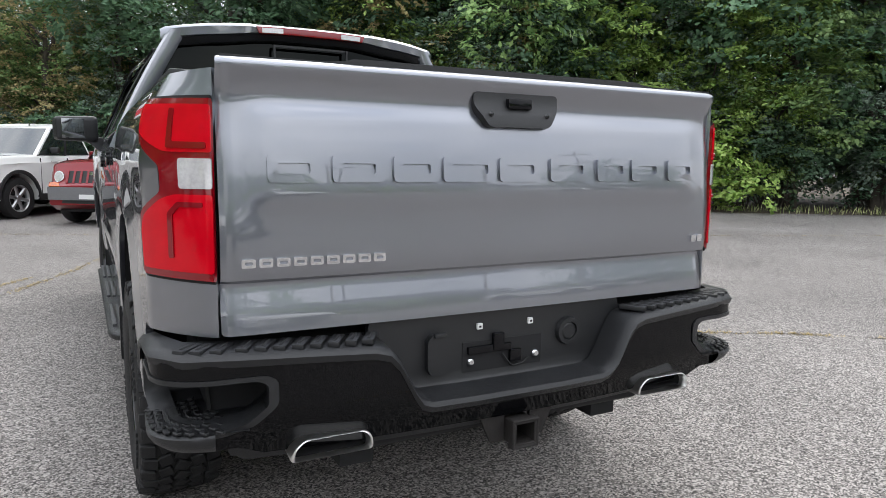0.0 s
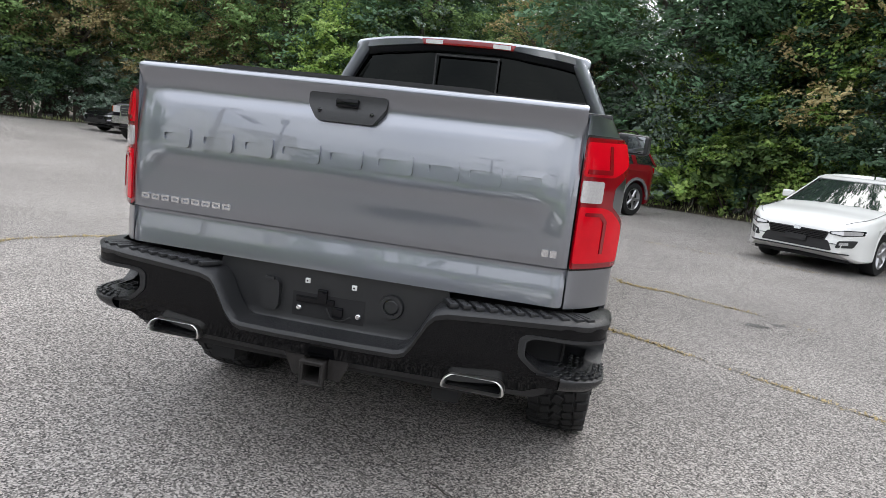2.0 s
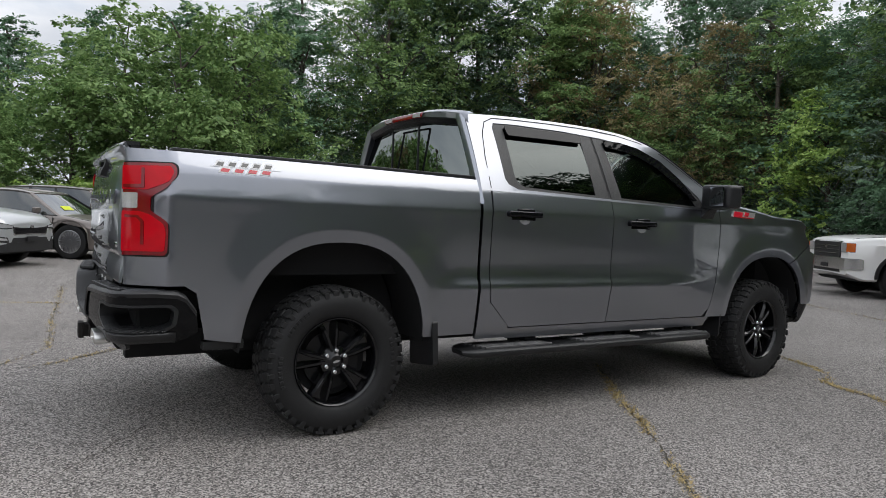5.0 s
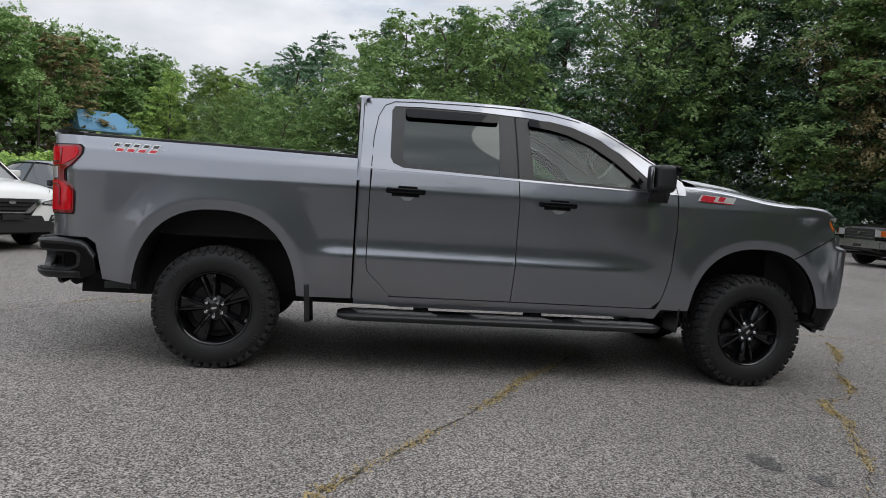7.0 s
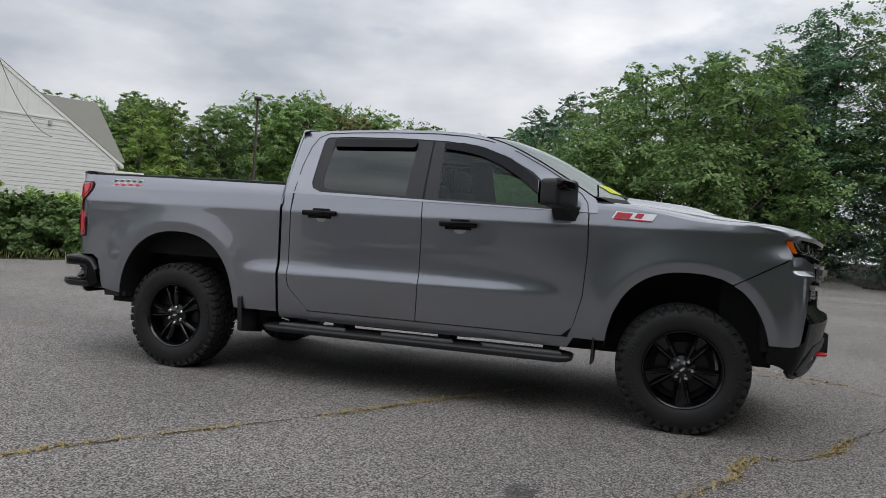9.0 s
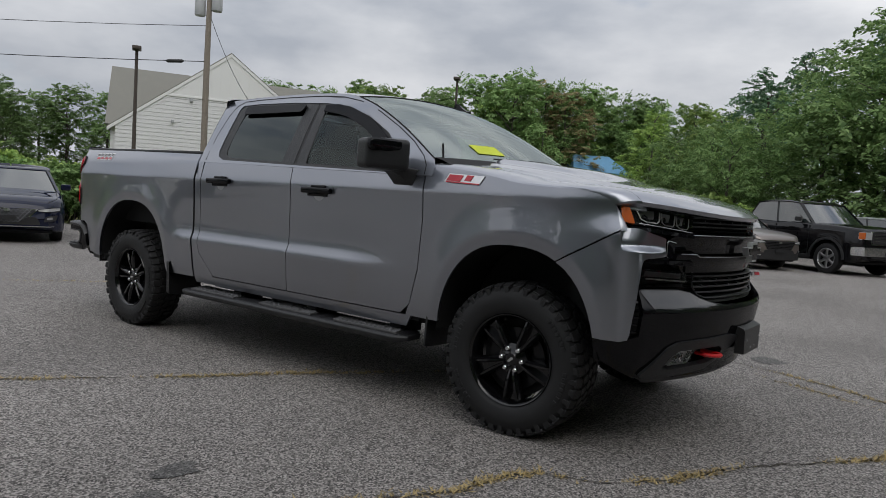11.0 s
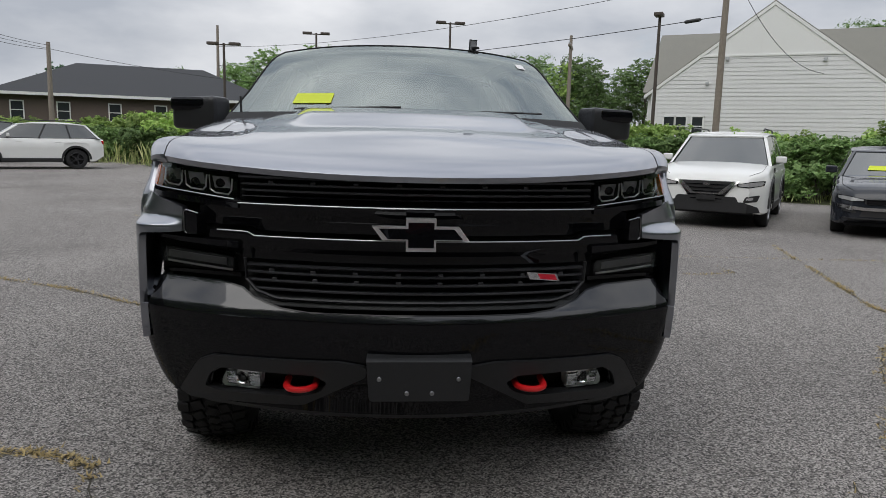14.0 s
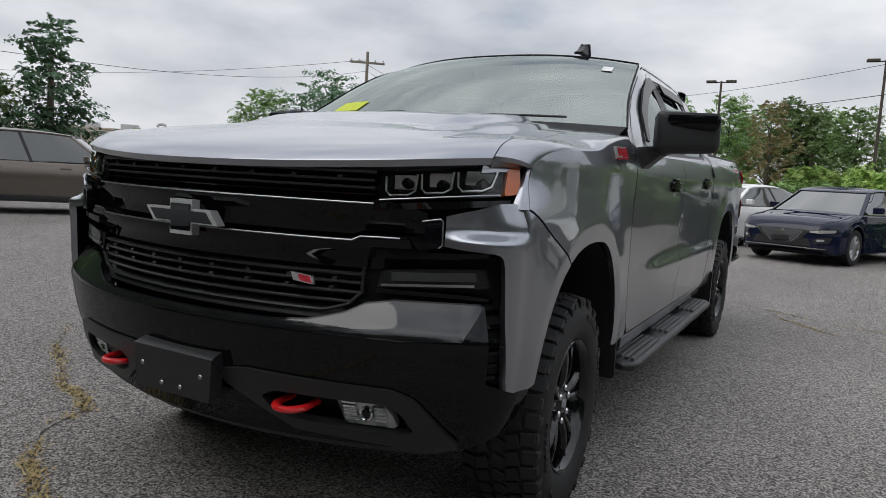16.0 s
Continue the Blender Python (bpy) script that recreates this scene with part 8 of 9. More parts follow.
            part("turn_lamp", panel(fillet([(s * hw * 0.83, zl - 0.085), (x1, zl - 0.085), (x1, zl + 0.08), (s * hw * 0.83, zl + 0.08)], 0.01, 2), on_face(0.022), cuts + [s * hw * 0.87], [], (0, 1, 0), 0.02), AMBER, hl)
        else:
            x0, x1 = s * hw * 0.50, s * hw * 0.93
            poly = [(x0, zl - lh * 0.55), (s * hw * 0.72, zl - lh * 0.75), (x1, zl - lh * 0.1), (x1 + s * 0.01, zl + lh * 1.25), (s * hw * 0.74, zl + lh * 0.95), (x0, zl + lh * 0.15)]
            fine = cuts + steps(min(x0, x1), max(x0, x1), 0.03)
            hl = part("head_lamp", panel(fillet(poly, 0.015, 2), on_face(0.010), fine, [], (0, 1, 0), 0.03), LAMP_DARK, root, "swept head lamp")
            pc = (s * hw * 0.74, zl + 0.15 * lh)
            part("lamp_glass", panel(fillet([(pc[0] + (x - pc[0]) * 0.88, pc[1] + (z - pc[1]) * 0.72) for x, z in poly], 0.012, 2), on_face(0.015), fine, [], (0, 1, 0), 0.02), CAR_LAMP, hl)
        fz = gc + 0.26
        fp = part("fog_pocket", panel(fillet([(s * hw * 0.62, fz - 0.07), (s * hw * 0.84, fz - 0.05), (s * hw * 0.88, fz + 0.06), (s * hw * 0.66, fz + 0.03)], 0.02, 2), on_face(0.012), cuts + steps(-hw, hw, 0.04), [], (0, 1, 0), 0.02), CAR_BLACK, root)
        part("fog_lamp", panel(fillet([(s * hw * 0.68, fz - 0.03), (s * hw * 0.78, fz - 0.02), (s * hw * 0.78, fz + 0.02), (s * hw * 0.69, fz + 0.01)], 0.01, 2), on_face(0.02), cuts, [], (0, 1, 0), 0.012), CAR_LAMP, fp)
        rear_z = bz - 0.10
        part("tail_lamp", box(min(s * hw * 0.55, s * hw * 0.82), max(s * hw * 0.55, s * hw * 0.82), ye - 0.012, ye + 0.10, rear_z - 0.10, rear_z + 0.04, 0.02), RED_LENS, root, "red tail lamp")
        # bonnet shut line
        seam = [(s * half(y) * 0.87, y, deck(y) + 0.003) for y in [base_f + 0.10 + (yf - 0.20 - base_f) * k / 12 for k in range(13)]]
        part("bonnet_gap", tube(seam, 0.0035, 4), MATT_BLACK, root)
    if face in ("slim", "wide", "chrome", "vee", "band", "nose", "crest"):
        top, bot, wd, wb_ = {"slim": (zl + 0.0, zl - 0.14, 0.50, 0.44), "wide": (zl + 0.03, zl - 0.20, 0.56, 0.40), "chrome": (zl + 0.01, zl - 0.22, 0.50, 0.26), "vee": (zl + 0.05, zl - 0.30, 0.50, 0.24), "band": (zl + 0.01, zl - 0.07, 0.52, 0.50), "nose": (zl - 0.01, zl - 0.14, 0.50, 0.46), "crest": (zl + 0.04, zl - 0.14, 0.36, 0.33)}[face]
    else:
        top, bot, wd, wb_ = (zl + 0.04, zl - 0.17, 0.54, 0.54) if face == "round" else (zl + lh, zl - lh - 0.10, 0.58, 0.56)
    poly = [(-hw * wd, top), (hw * wd, top), (hw * wb_, bot), (-hw * wb_, bot)]
    if face == "crest":
        poly = poly[:3] + [(0.0, zl - 0.33)] + poly[3:]
    elif face == "nose":
        poly = [(-hw * 0.50, top), (-hw * 0.12, top - 0.022), (hw * 0.12, top - 0.022), (hw * 0.50, top), (hw * 0.46, bot), (hw * 0.12, bot + 0.012), (-hw * 0.12, bot + 0.012), (-hw * 0.46, bot)]
    frame = [(x * 1.06, zl + (z - zl) * 1.06 + (0.012 if z > zl - 0.02 else -0.012)) for x, z in poly]
    if face in ("chrome", "truck", "wide", "nose", "crest"):
        part("grille_frame", panel(fillet(frame, 0.03, 3), on_face(0.008), cuts, [], (0, 1, 0), 0.03), CAR_CHROME, root)
    gr = part("grille", panel(fillet(poly, 0.03, 3), on_face(0.016), cuts, [], (0, 1, 0), 0.03), CAR_BLACK, root, "dark grille")
    if face == "round":
        for k in range(8):
            q = hw * 0.50 * (k / 3.5 - 1)
            part("grille_bar", panel(fillet([(q - 0.022, bot), (q + 0.022, bot), (q + 0.022, top), (q - 0.022, top)], 0.006, 2), on_face(0.026), [], [], (0, 1, 0), 0.012), paint, gr)
    elif face in ("chrome", "crest"):
        # diamond mesh
        for k in range(-7, 8):
            for e in (-1, 1):
                pts = []
                for t in [j / 8 for j in range(9)]:
                    z = bot + (top - bot) * t
                    x = k * hw * 0.075 + e * (t - 0.5) * 0.20
                    if abs(x) < hw * (wb_ + (wd - wb_) * t) * 0.97:
                        pts.append((x, end_pt(x, z, 0.020), z))
                if len(pts) > 2:
                    part("grille_mesh", tube(pts, 0.004, 4), EDGE_GREY, gr)
    else:
        for k in range(5 if face != "truck" else 3):
            n = 5 if face != "truck" else 3
            z = bot + (top - bot) * (k + 1) / (n + 1)
            q = hw * (wb_ + (wd - wb_) * (k + 1) / (n + 1)) * 0.95
            part("grille_bar", panel([(-q, z - 0.006), (q, z - 0.006), (q, z + 0.006), (-q, z + 0.006)], on_face(0.024), cuts, [], (0, 1, 0), 0.012), CAR_CHROME if face == "truck" else GLOSS_BLACK, gr)
    if face == "vee":
        for s in (1, -1):
            part("grille_vee", panel(fillet([(s * hw * 0.56, zl + 0.055), (s * hw * 0.44, zl + 0.055), (s * hw * 0.20, zl - 0.150), (s * hw * 0.27, zl - 0.165)], 0.01, 2), on_face(0.034), cuts + steps(-hw, hw, 0.04), [], (0, 1, 0), 0.02), CAR_CHROME, gr)
        part("grille_vee", panel([(-hw * 0.26, zl - 0.165), (hw * 0.26, zl - 0.165), (hw * 0.21, zl - 0.145), (-hw * 0.21, zl - 0.145)], on_face(0.034), cuts, [], (0, 1, 0), 0.02), CAR_CHROME, gr)
    if face == "band":
        low_edge = [(hw * k, zl - 0.135 + 0.07 * max(0.0, abs(k) - 0.5) + 0.012 * (abs(k) < 0.12)) for k in (-0.92, -0.7, -0.5, -0.14, -0.1, 0.1, 0.14, 0.5, 0.7, 0.92)]
        part("chrome_band", panel([(x, z - 0.032) for x, z in low_edge] + [(x, z + 0.018) for x, z in low_edge[::-1]], on_face(0.028), cuts + steps(-hw, hw, 0.04), [], (0, 1, 0), 0.02), CAR_CHROME, root, "bright band under the grille")
    part("emblem", panel(fillet([(-0.05, zl - 0.03), (0.05, zl - 0.03), (0.05, zl + 0.02), (-0.05, zl + 0.02)], 0.02, 3), on_face(0.034), [], [], (0, 1, 0), 0.012), CAR_CHROME, gr)
    part("lower_intake", panel(fillet([(-hw * 0.58, gc + 0.14), (hw * 0.58, gc + 0.14), (hw * 0.50, gc + 0.28), (-hw * 0.50, gc + 0.28)], 0.03, 3), on_face(0.010), cuts, [], (0, 1, 0), 0.03), CAR_BLACK, root)
    if kind == "suv" and face != "round":
        part("lower_bumper", panel(fillet([(-hw * 0.90, gc + 0.03), (hw * 0.90, gc + 0.03), (hw * 0.86, gc + 0.12), (hw * 0.64, gc + 0.20), (-hw * 0.64, gc + 0.20), (-hw * 0.86, gc + 0.12)], 0.02, 2), on_face(0.014), cuts + steps(-hw, hw, 0.04), [gc + 0.1], (0, 1, 0), 0.06), CAR_BLACK, root)
    if kind == "sedan":
        part("chin_trim", panel([(-hw * 0.80, gc + 0.10), (hw * 0.80, gc + 0.10), (hw * 0.82, gc + 0.118), (-hw * 0.82, gc + 0.118)], on_face(0.016), cuts + steps(-hw, hw, 0.04), [], (0, 1, 0), 0.02), CAR_CHROME if face in ("chrome", "wide") else CAR_BLACK, root)
    if kind != "sedan" or clad:
        cm = clad or CAR_BLACK
        for s in (1, -1):
            for c in (0.0, -wb):
                rows = []
                for k in range(17):
                    a = math.pi * k / 16
                    rows.append([(s * (half(c) + 0.012 + dx), c + q * math.cos(a), r + q * math.sin(a)) for q, dx in ((ar - 0.01, -0.03), (ar - 0.005, 0.006), (ar + 0.055, 0.006), (ar + 0.06, -0.03))])
                part("arch_cladding", grid(rows), cm, root)
            part("sill_cladding", box(min(s * (hw - 0.06), s * (hw + 0.012)), max(s * (hw - 0.06), s * (hw + 0.012)), -wb + ar, -ar, gc - 0.01, gc + 0.12, 0.02), cm, root)
    if face in ("truck", "round"):
        b = panel(fillet([(-hw * 0.97, gc + 0.20), (hw * 0.97, gc + 0.20), (hw * 0.97, gc + 0.42), (-hw * 0.97, gc + 0.42)], 0.03, 3), on_face(0.045), cuts + steps(-hw, hw, 0.05), [gc + 0.3], (0, 1, 0), 0.08)
        part("bumper", b, CAR_CHROME if face == "truck" else (clad or CAR_CHROME), root)
    part("plate_bar", panel([(-0.15, gc + 0.22), (0.15, gc + 0.22), (0.15, gc + 0.30), (-0.15, gc + 0.30)], on_face(0.055), [], [], (0, 1, 0), 0.02), WHITE_PLASTIC if face == "round" else CAR_BLACK, root)
    if sticker:
        p = Vector(cabin(1.0, 1, 0.25))
        q = Vector(cabin(1.0, 1, 0.42))
        part("window_sticker", grid([[p + Vector((-hw * 0.75, 0.095, 0.01)), p + Vector((-hw * 0.40, 0.075, 0.01))], [q + Vector((-hw * 0.72, 0.095, 0.01)), q + Vector((-hw * 0.40, 0.075, 0.01))]]), STICKER, root, "yellow-green windscreen sticker")
    if roof_rack:
        for s in (1, -1):
            part("roof_rail", tube([(s * gw1 * 0.92, top_r + 0.1, H - 0.01), (s * gw1 * 0.92, top_r + 0.2, H + 0.035), (s * gw1 * 0.92, top_f - 0.2, H + 0.035), (s * gw1 * 0.92, top_f - 0.08, H)], 0.014, 6), CAR_BLACK, root)
    if kind == "pickup":
        part("bed_opening", box(-hw * 0.82, hw * 0.82, ye + 0.12, base_r - 0.12, bz + 0.03, bz + 0.062), MATT_BLACK, root)
    part("underside", box(-hw * 0.78, hw * 0.78, ye + 0.2, yf - 0.2, gc - 0.02, gc + 0.25), MATT_BLACK, root)
    for c in (0.0, -wb):
        part("arch_liner", box(-hw * 0.55, hw * 0.55, c - ar, c + ar, gc, r + ar), MATT_BLACK, root)
    key = (r, rim, spokes)
    for i, (sx, c) in enumerate(((1, 0.0), (-1, 0.0), (1, -wb), (-1, -wb))):
        m = pose(sx * (hw - 0.012), c, r, 0, 0, 0 if sx > 0 else 180) @ pose(0, 0, 0, 17 * i)
        if key in WHEELS:
            w = copy_thing(WHEELS[key], m)
        else:
            w = WHEELS[key] = car_wheel(r, CAR_RIM if rim == "silver" else CAR_RIM_DARK, spokes)
            w.matrix_basis = m
        w.parent = root
    root.matrix_world = at
    return root


WHEELS = {}


def car_paint(name, c, metal=0.0, rough=0.35, spec=0.3):
    return material(name, c, rough, metal, 0.8, spec=spec, grain=0.03, grain_scale=300, blotch=0.05, blotch_scale=2)


WHITE = car_paint("white_car_paint", (0.76, 0.76, 0.74))
SILVER = car_paint("silver_car_paint", (0.52, 0.53, 0.54), 0.6)
BLACK_BLUE = car_paint("blue_black_car_paint", (0.008, 0.011, 0.030), 0.0, 0.2, 0.0)
CHARCOAL = car_paint("charcoal_car_paint", (0.020, 0.023, 0.030), 0.0, 0.2, 0.1)
BLACK_P = car_paint("black_car_paint", (0.006, 0.006, 0.007), 0.0, 0.2, 0.0)
TAUPE = car_paint("taupe_car_paint", (0.19, 0.165, 0.15), 0.6)
BROWN_P = car_paint("brown_grey_car_paint", (0.15, 0.125, 0.105), 0.5)
RED_P = car_paint("red_car_paint", (0.23, 0.006, 0.012), 0.2)
GREY_P = car_paint("grey_car_paint", (0.16, 0.165, 0.17), 0.5)


def at_row(x, y, turn=0):
    return pose(x, y, 0, 0, 0, turn)


SOUTH = -34.0
car("sedan", "white sedan parked by the weed hedge", WHITE, at_row(1.05, -10.6, SOUTH + 4), 4.9, 1.86, 1.44, 2.84, 0.95, 0.34, "dark", "wide", None, 10)
car("sedan", "dark blue-black sedan parked by the weed hedge", BLACK_BLUE, at_row(-1.35, -8.55, SOUTH + 12), 4.66, 1.80, 1.44, 2.73, 0.93, 0.33, "silver", "chrome", None, 10)
car("suv", "white crossover with a dark grille by the weed hedge", WHITE, at_row(-5.7, -5.0, SOUTH), 4.55, 1.84, 1.66, 2.68, 0.95, 0.35, "silver", "vee", None, 5, True)
car("sedan", "charcoal sedan with a yellow windscreen sticker", CHARCOAL, at_row(-8.05, -3.6, SOUTH), 4.64, 1.80, 1.44, 2.70, 0.88, 0.33, "silver", "band", None, 8, sticker=True)
car("suv", "silver-white crossover with a yellow windscreen sticker", SILVER, at_row(-10.7, -2.15, SOUTH), 4.48, 1.86, 1.65, 2.67, 0.91, 0.345, "dark", "nose", None, 5, sticker=True)
car("sedan", "taupe luxury sedan with a mesh grille", TAUPE, at_row(-12.9, -0.15, SOUTH), 5.1, 1.92, 1.49, 3.01, 0.89, 0.37, "silver", "crest", None, 20, sticker=True)
car("suv", "taupe grey crossover in the row of cars", TAUPE, at_row(-15.9, 1.1, SOUTH), 4.65, 1.84, 1.66, 2.72, 0.93, 0.35, "silver", "wide", None, 5)
car("pickup", "black crew-cab pickup with a chrome face", BLACK_P, at_row(-17.3, 3.35, SOUTH), 5.89, 2.03, 1.95, 3.68, 0.95, 0.40, "silver", "truck", None, 6, belt=1.30)
car("suv", "silver crossover at the end of the row", SILVER, at_row(-21.8, 5.0, SOUTH), 4.6, 1.84, 1.64, 2.70, 0.92, 0.35, "silver", "wide", None, 5)
NORTH = 143.0
car("suv", "red boxy off-roader with grey cladding", RED_P, at_row(-0.55, 11.2, NORTH), 4.1, 1.82, 1.82, 2.5, 0.74, 0.37, "silver", "round", CLADDING, 5, True, 1.16)
car("pickup", "white full-size pickup with amber lamps", WHITE, at_row(-2.95, 13.3, NORTH), 5.8, 2.03, 1.88, 3.65, 0.98, 0.39, "silver", "truck", None, 6, short_cab=True)
car("sedan", "dark grey hatchback beside the white pickup", CHARCOAL, at_row(-4.2, 15.35, NORTH), 4.46, 1.75, 1.49, 2.70, 0.92, 0.31, "silver", "slim", None, 5)
car("sedan", "white compact sedan by the wood edge", WHITE, at_row(4.35, 8.3, NORTH), 4.58, 1.73, 1.45, 2.62, 0.94, 0.31, "silver", "slim", None, 5)
car("pickup", "black heavy-duty pickup by the wood edge", BLACK_P, at_row(-12.9, 16.1, 181), 6.1, 2.03, 1.98, 3.95, 0.97, 0.41, "silver", "truck", None, 6)
car("sedan", "dark sedan with red lamps by the wood edge", BLACK_P, at_row(-16.8, 19.3, 166), 4.6, 1.8, 1.45, 2.7, 0.93, 0.33, "silver", "slim", None, 5)
car("suv", "brown-grey wagon standing on the open car park", BROWN_P, at_row(11.8, -3.7, NORTH - 1), 4.73, 1.90, 1.70, 2.82, 0.95, 0.365, "silver", "slim", None, 5)
EAST = -61.0
car("suv", "white crossover with black arch cladding", WHITE, at_row(13.7, -17.9, EAST), 4.47, 1.80, 1.62, 2.67, 0.92, 0.345, "dark", "slim", None, 5, True)
car("suv", "black seven-seat crossover in the far row", BLACK_P, at_row(18.4, -21.6, EAST), 4.8, 1.89, 1.69, 2.78, 0.95, 0.37, "dark", "slim", None, 5, True)
car("sedan", "grey-blue sedan in the far row", GREY_P, at_row(21.8, -24.4, EAST), 4.8, 1.85, 1.45, 2.8, 0.95, 0.33, "silver", "wide", None, 5)
car("sedan", "white sedan in the far row", WHITE, at_row(25.2, -27.0, EAST), 4.8, 1.85, 1.45, 2.8, 0.95, 0.33, "silver", "slim", None, 5)
car("suv", "white minivan in the far row", WHITE, at_row(28.6, -29.8, EAST), 5.1, 1.99, 1.75, 3.0, 0.98, 0.35, "silver", "slim", None, 5)
car("suv", "dark green off-roader in the far row", CHARCOAL, at_row(33.5, -33.5, EAST), 4.5, 1.85, 1.80, 2.8, 0.85, 0.37, "silver", "truck", None, 5)
car("suv", "white off-roader parked far across the lot", WHITE, at_row(46.0, -38.0, 30), 4.8, 1.9, 1.85, 2.8, 0.9, 0.39, "silver", "truck", None, 6, True)


# ---- houses, poles, lamps, wires ----
WHITE_SIDING = material("white_clapboard", (0.70, 0.70, 0.69), 0.6, grain=0.06, grain_scale=8, blotch=0.06)
WHITE_TRIM = material("white_painted_trim", (0.78, 0.78, 0.76), 0.5, grain=0.04)
GREY_ROOF = material("grey_asphalt_shingle", (0.20, 0.195, 0.17), 0.9, grain=0.25, grain_scale=30, bump=0.4, blotch=0.12)
DARK_ROOF = material("dark_asphalt_shingle", (0.045, 0.047, 0.052), 0.9, grain=0.25, grain_scale=30, bump=0.4)
BROWN_SHINGLE = material("brown_wall_shingle", (0.13, 0.10, 0.085), 0.85, grain=0.25, grain_scale=12, bump=0.3)
TAN_WALL = material("tan_rendered_wall", (0.50, 0.43, 0.36), 0.8, grain=0.08, grain_scale=4, blotch=0.1, blotch_scale=0.2)
BLUE_STRIPE = material("blue_fascia", (0.03, 0.17, 0.42), 0.5, grain=0.08)
BLUE_TARP = material("blue_roof_sheet", (0.16, 0.36, 0.58), 0.6, grain=0.12, grain_scale=6, blotch=0.15)
HOUSE_GLASS = material("dark_house_window", (0.04, 0.045, 0.05), 0.08, 0.0, 0.8, grain=0.2)
POLE_WOOD = material("weathered_pole_wood", (0.24, 0.205, 0.17), 0.9, grain=0.3, grain_scale=20, bump=0.5)
POLE_STEEL = material("brown_lamp_pole_steel", (0.075, 0.060, 0.050), 0.6, 0.2, grain=0.2)
TRANSFORMER = material("grey_transformer_paint", (0.42, 0.43, 0.44), 0.5, grain=0.08)
WIRE = material("black_cable", (0.02, 0.02, 0.02), 0.6, grain=0.1)
SIGN_WHITE = material("sign_white", (0.6, 0.6, 0.58), 0.5, grain=0.08)


def window(x, z, w, h, y, parent):
    """A framed window in a wall that faces +y."""
    fr = part("window", join(box(x - w / 2, x + w / 2, y, y + 0.05, z + h / 2 - 0.07, z + h / 2), box(x - w / 2, x + w / 2, y, y + 0.05, z - h / 2, z - h / 2 + 0.07), box(x - w / 2, x - w / 2 + 0.07, y, y + 0.05, z - h / 2, z + h / 2), box(x + w / 2 - 0.07, x + w / 2, y, y + 0.05, z - h / 2, z + h / 2), box(x - w / 2, x + w / 2, y, y + 0.04, z - 0.025, z + 0.025)), WHITE_TRIM, parent, "white framed window")
    part("pane", box(x - w / 2 + 0.05, x + w / 2 - 0.05, y - 0.02, y + 0.012, z - h / 2 + 0.05, z + h / 2 - 0.05), HOUSE_GLASS, fr)


# white gabled house; its front looks along +y
HW, EAVE, PEAK = 5.1, 2.9, 6.75
house = empty("house", "white clapboard house with a grey shingle roof", "house")
part("wall", prism([(-HW, 0), (HW, 0), (HW, EAVE), (0, PEAK - 0.12), (-HW, EAVE)], 0.25, pose(0, 0, 0, 90)), WHITE_SIDING, house)
for k in range(34):
    z = 0.12 + 0.19 * k
    w = HW if z + 0.185 < EAVE else HW * (PEAK - 0.16 - z - 0.185) / (PEAK - 0.12 - EAVE)
    if z < 4.35:
        b = box(-w, w, 0, 0.022, z, z + 0.185)
        for v in b.verts:
            if v.co.z > z + 0.1 and v.co.y > 0.01:
                v.co.y = 0.006
        part("clapboard", b, WHITE_SIDING, house)
# upright boards with battens in the gable, over a trim board
part("gable_board", prism([(-HW * 0.60, 4.47), (HW * 0.60, 4.47), (0, PEAK - 0.13)], 0.02, pose(0, 0.018, 0, 90)), WHITE_TRIM, house)
part("gable_trim", box(-HW * 0.60, HW * 0.60, 0, 0.05, 4.38, 4.48, 0.006), WHITE_TRIM, house)
for k in range(-6, 7):
    top = PEAK - 0.25 - (PEAK - 0.12 - EAVE) * abs(k * 0.44) / HW
    if top > 4.6:
        part("batten", box(k * 0.44 - 0.022, k * 0.44 + 0.022, 0.018, 0.034, 4.48, top), WHITE_TRIM, house)
part("main_block", box(-HW - 0.2, HW + 0.2, -9.0, -0.28, 0, EAVE), WHITE_SIDING, house)
for s in (1, -1):
    q = Vector((HW + 0.35, EAVE - 0.25)), Vector((0, PEAK))
    b = prism([(s * q[0].x, q[0].y), (0, q[1].y), (0, q[1].y - 0.16), (s * q[0].x, q[0].y - 0.16)], 0.34, pose(0, 0.06, 0, 90))
    part("barge_board", b, WHITE_TRIM, house)
    b = prism([(s * (HW + 0.36), EAVE - 0.20), (0, PEAK + 0.06), (0, PEAK - 0.02), (s * (HW + 0.36), EAVE - 0.28)], 4.4, pose(0, 0.02, 0, 90))
    part("roof", b, GREY_ROOF, house)
part("cross_roof", prism([(0.3, EAVE - 0.1), (-4.6, PEAK - 0.55), (-9.4, EAVE - 0.1)], 2 * HW + 0.9, Matrix(((0, 0, 1, -HW - 0.45), (1, 0, 0, -0.4), (0, 1, 0, 0), (0, 0, 0, 1)))), GREY_ROOF, house)
for x in (3.2, 3.95, 4.5):
    window(x - 0.3, 1.2, 0.6, 1.0, 0.03, house)
part("porch_roof", box(-HW - 1.3, -HW + 0.1, -2.2, 0.15, EAVE - 0.75, EAVE - 0.55, 0.03), WHITE_TRIM, house)
part("porch_post", box(-HW - 1.2, -HW - 1.08, -0.05, 0.07, 0, EAVE - 0.75), WHITE_TRIM, house)
for x, z in ((-2.2, 4.1), (1.8, 4.2), (2.6, 3.1)):
    part("wall_lamp", box(x - 0.07, x + 0.07, 0.02, 0.14, z, z + 0.16, 0.02), TRANSFORMER, house)
house.matrix_world = pose(-17.1, -24.0, 1.1, 0, 0, -30)

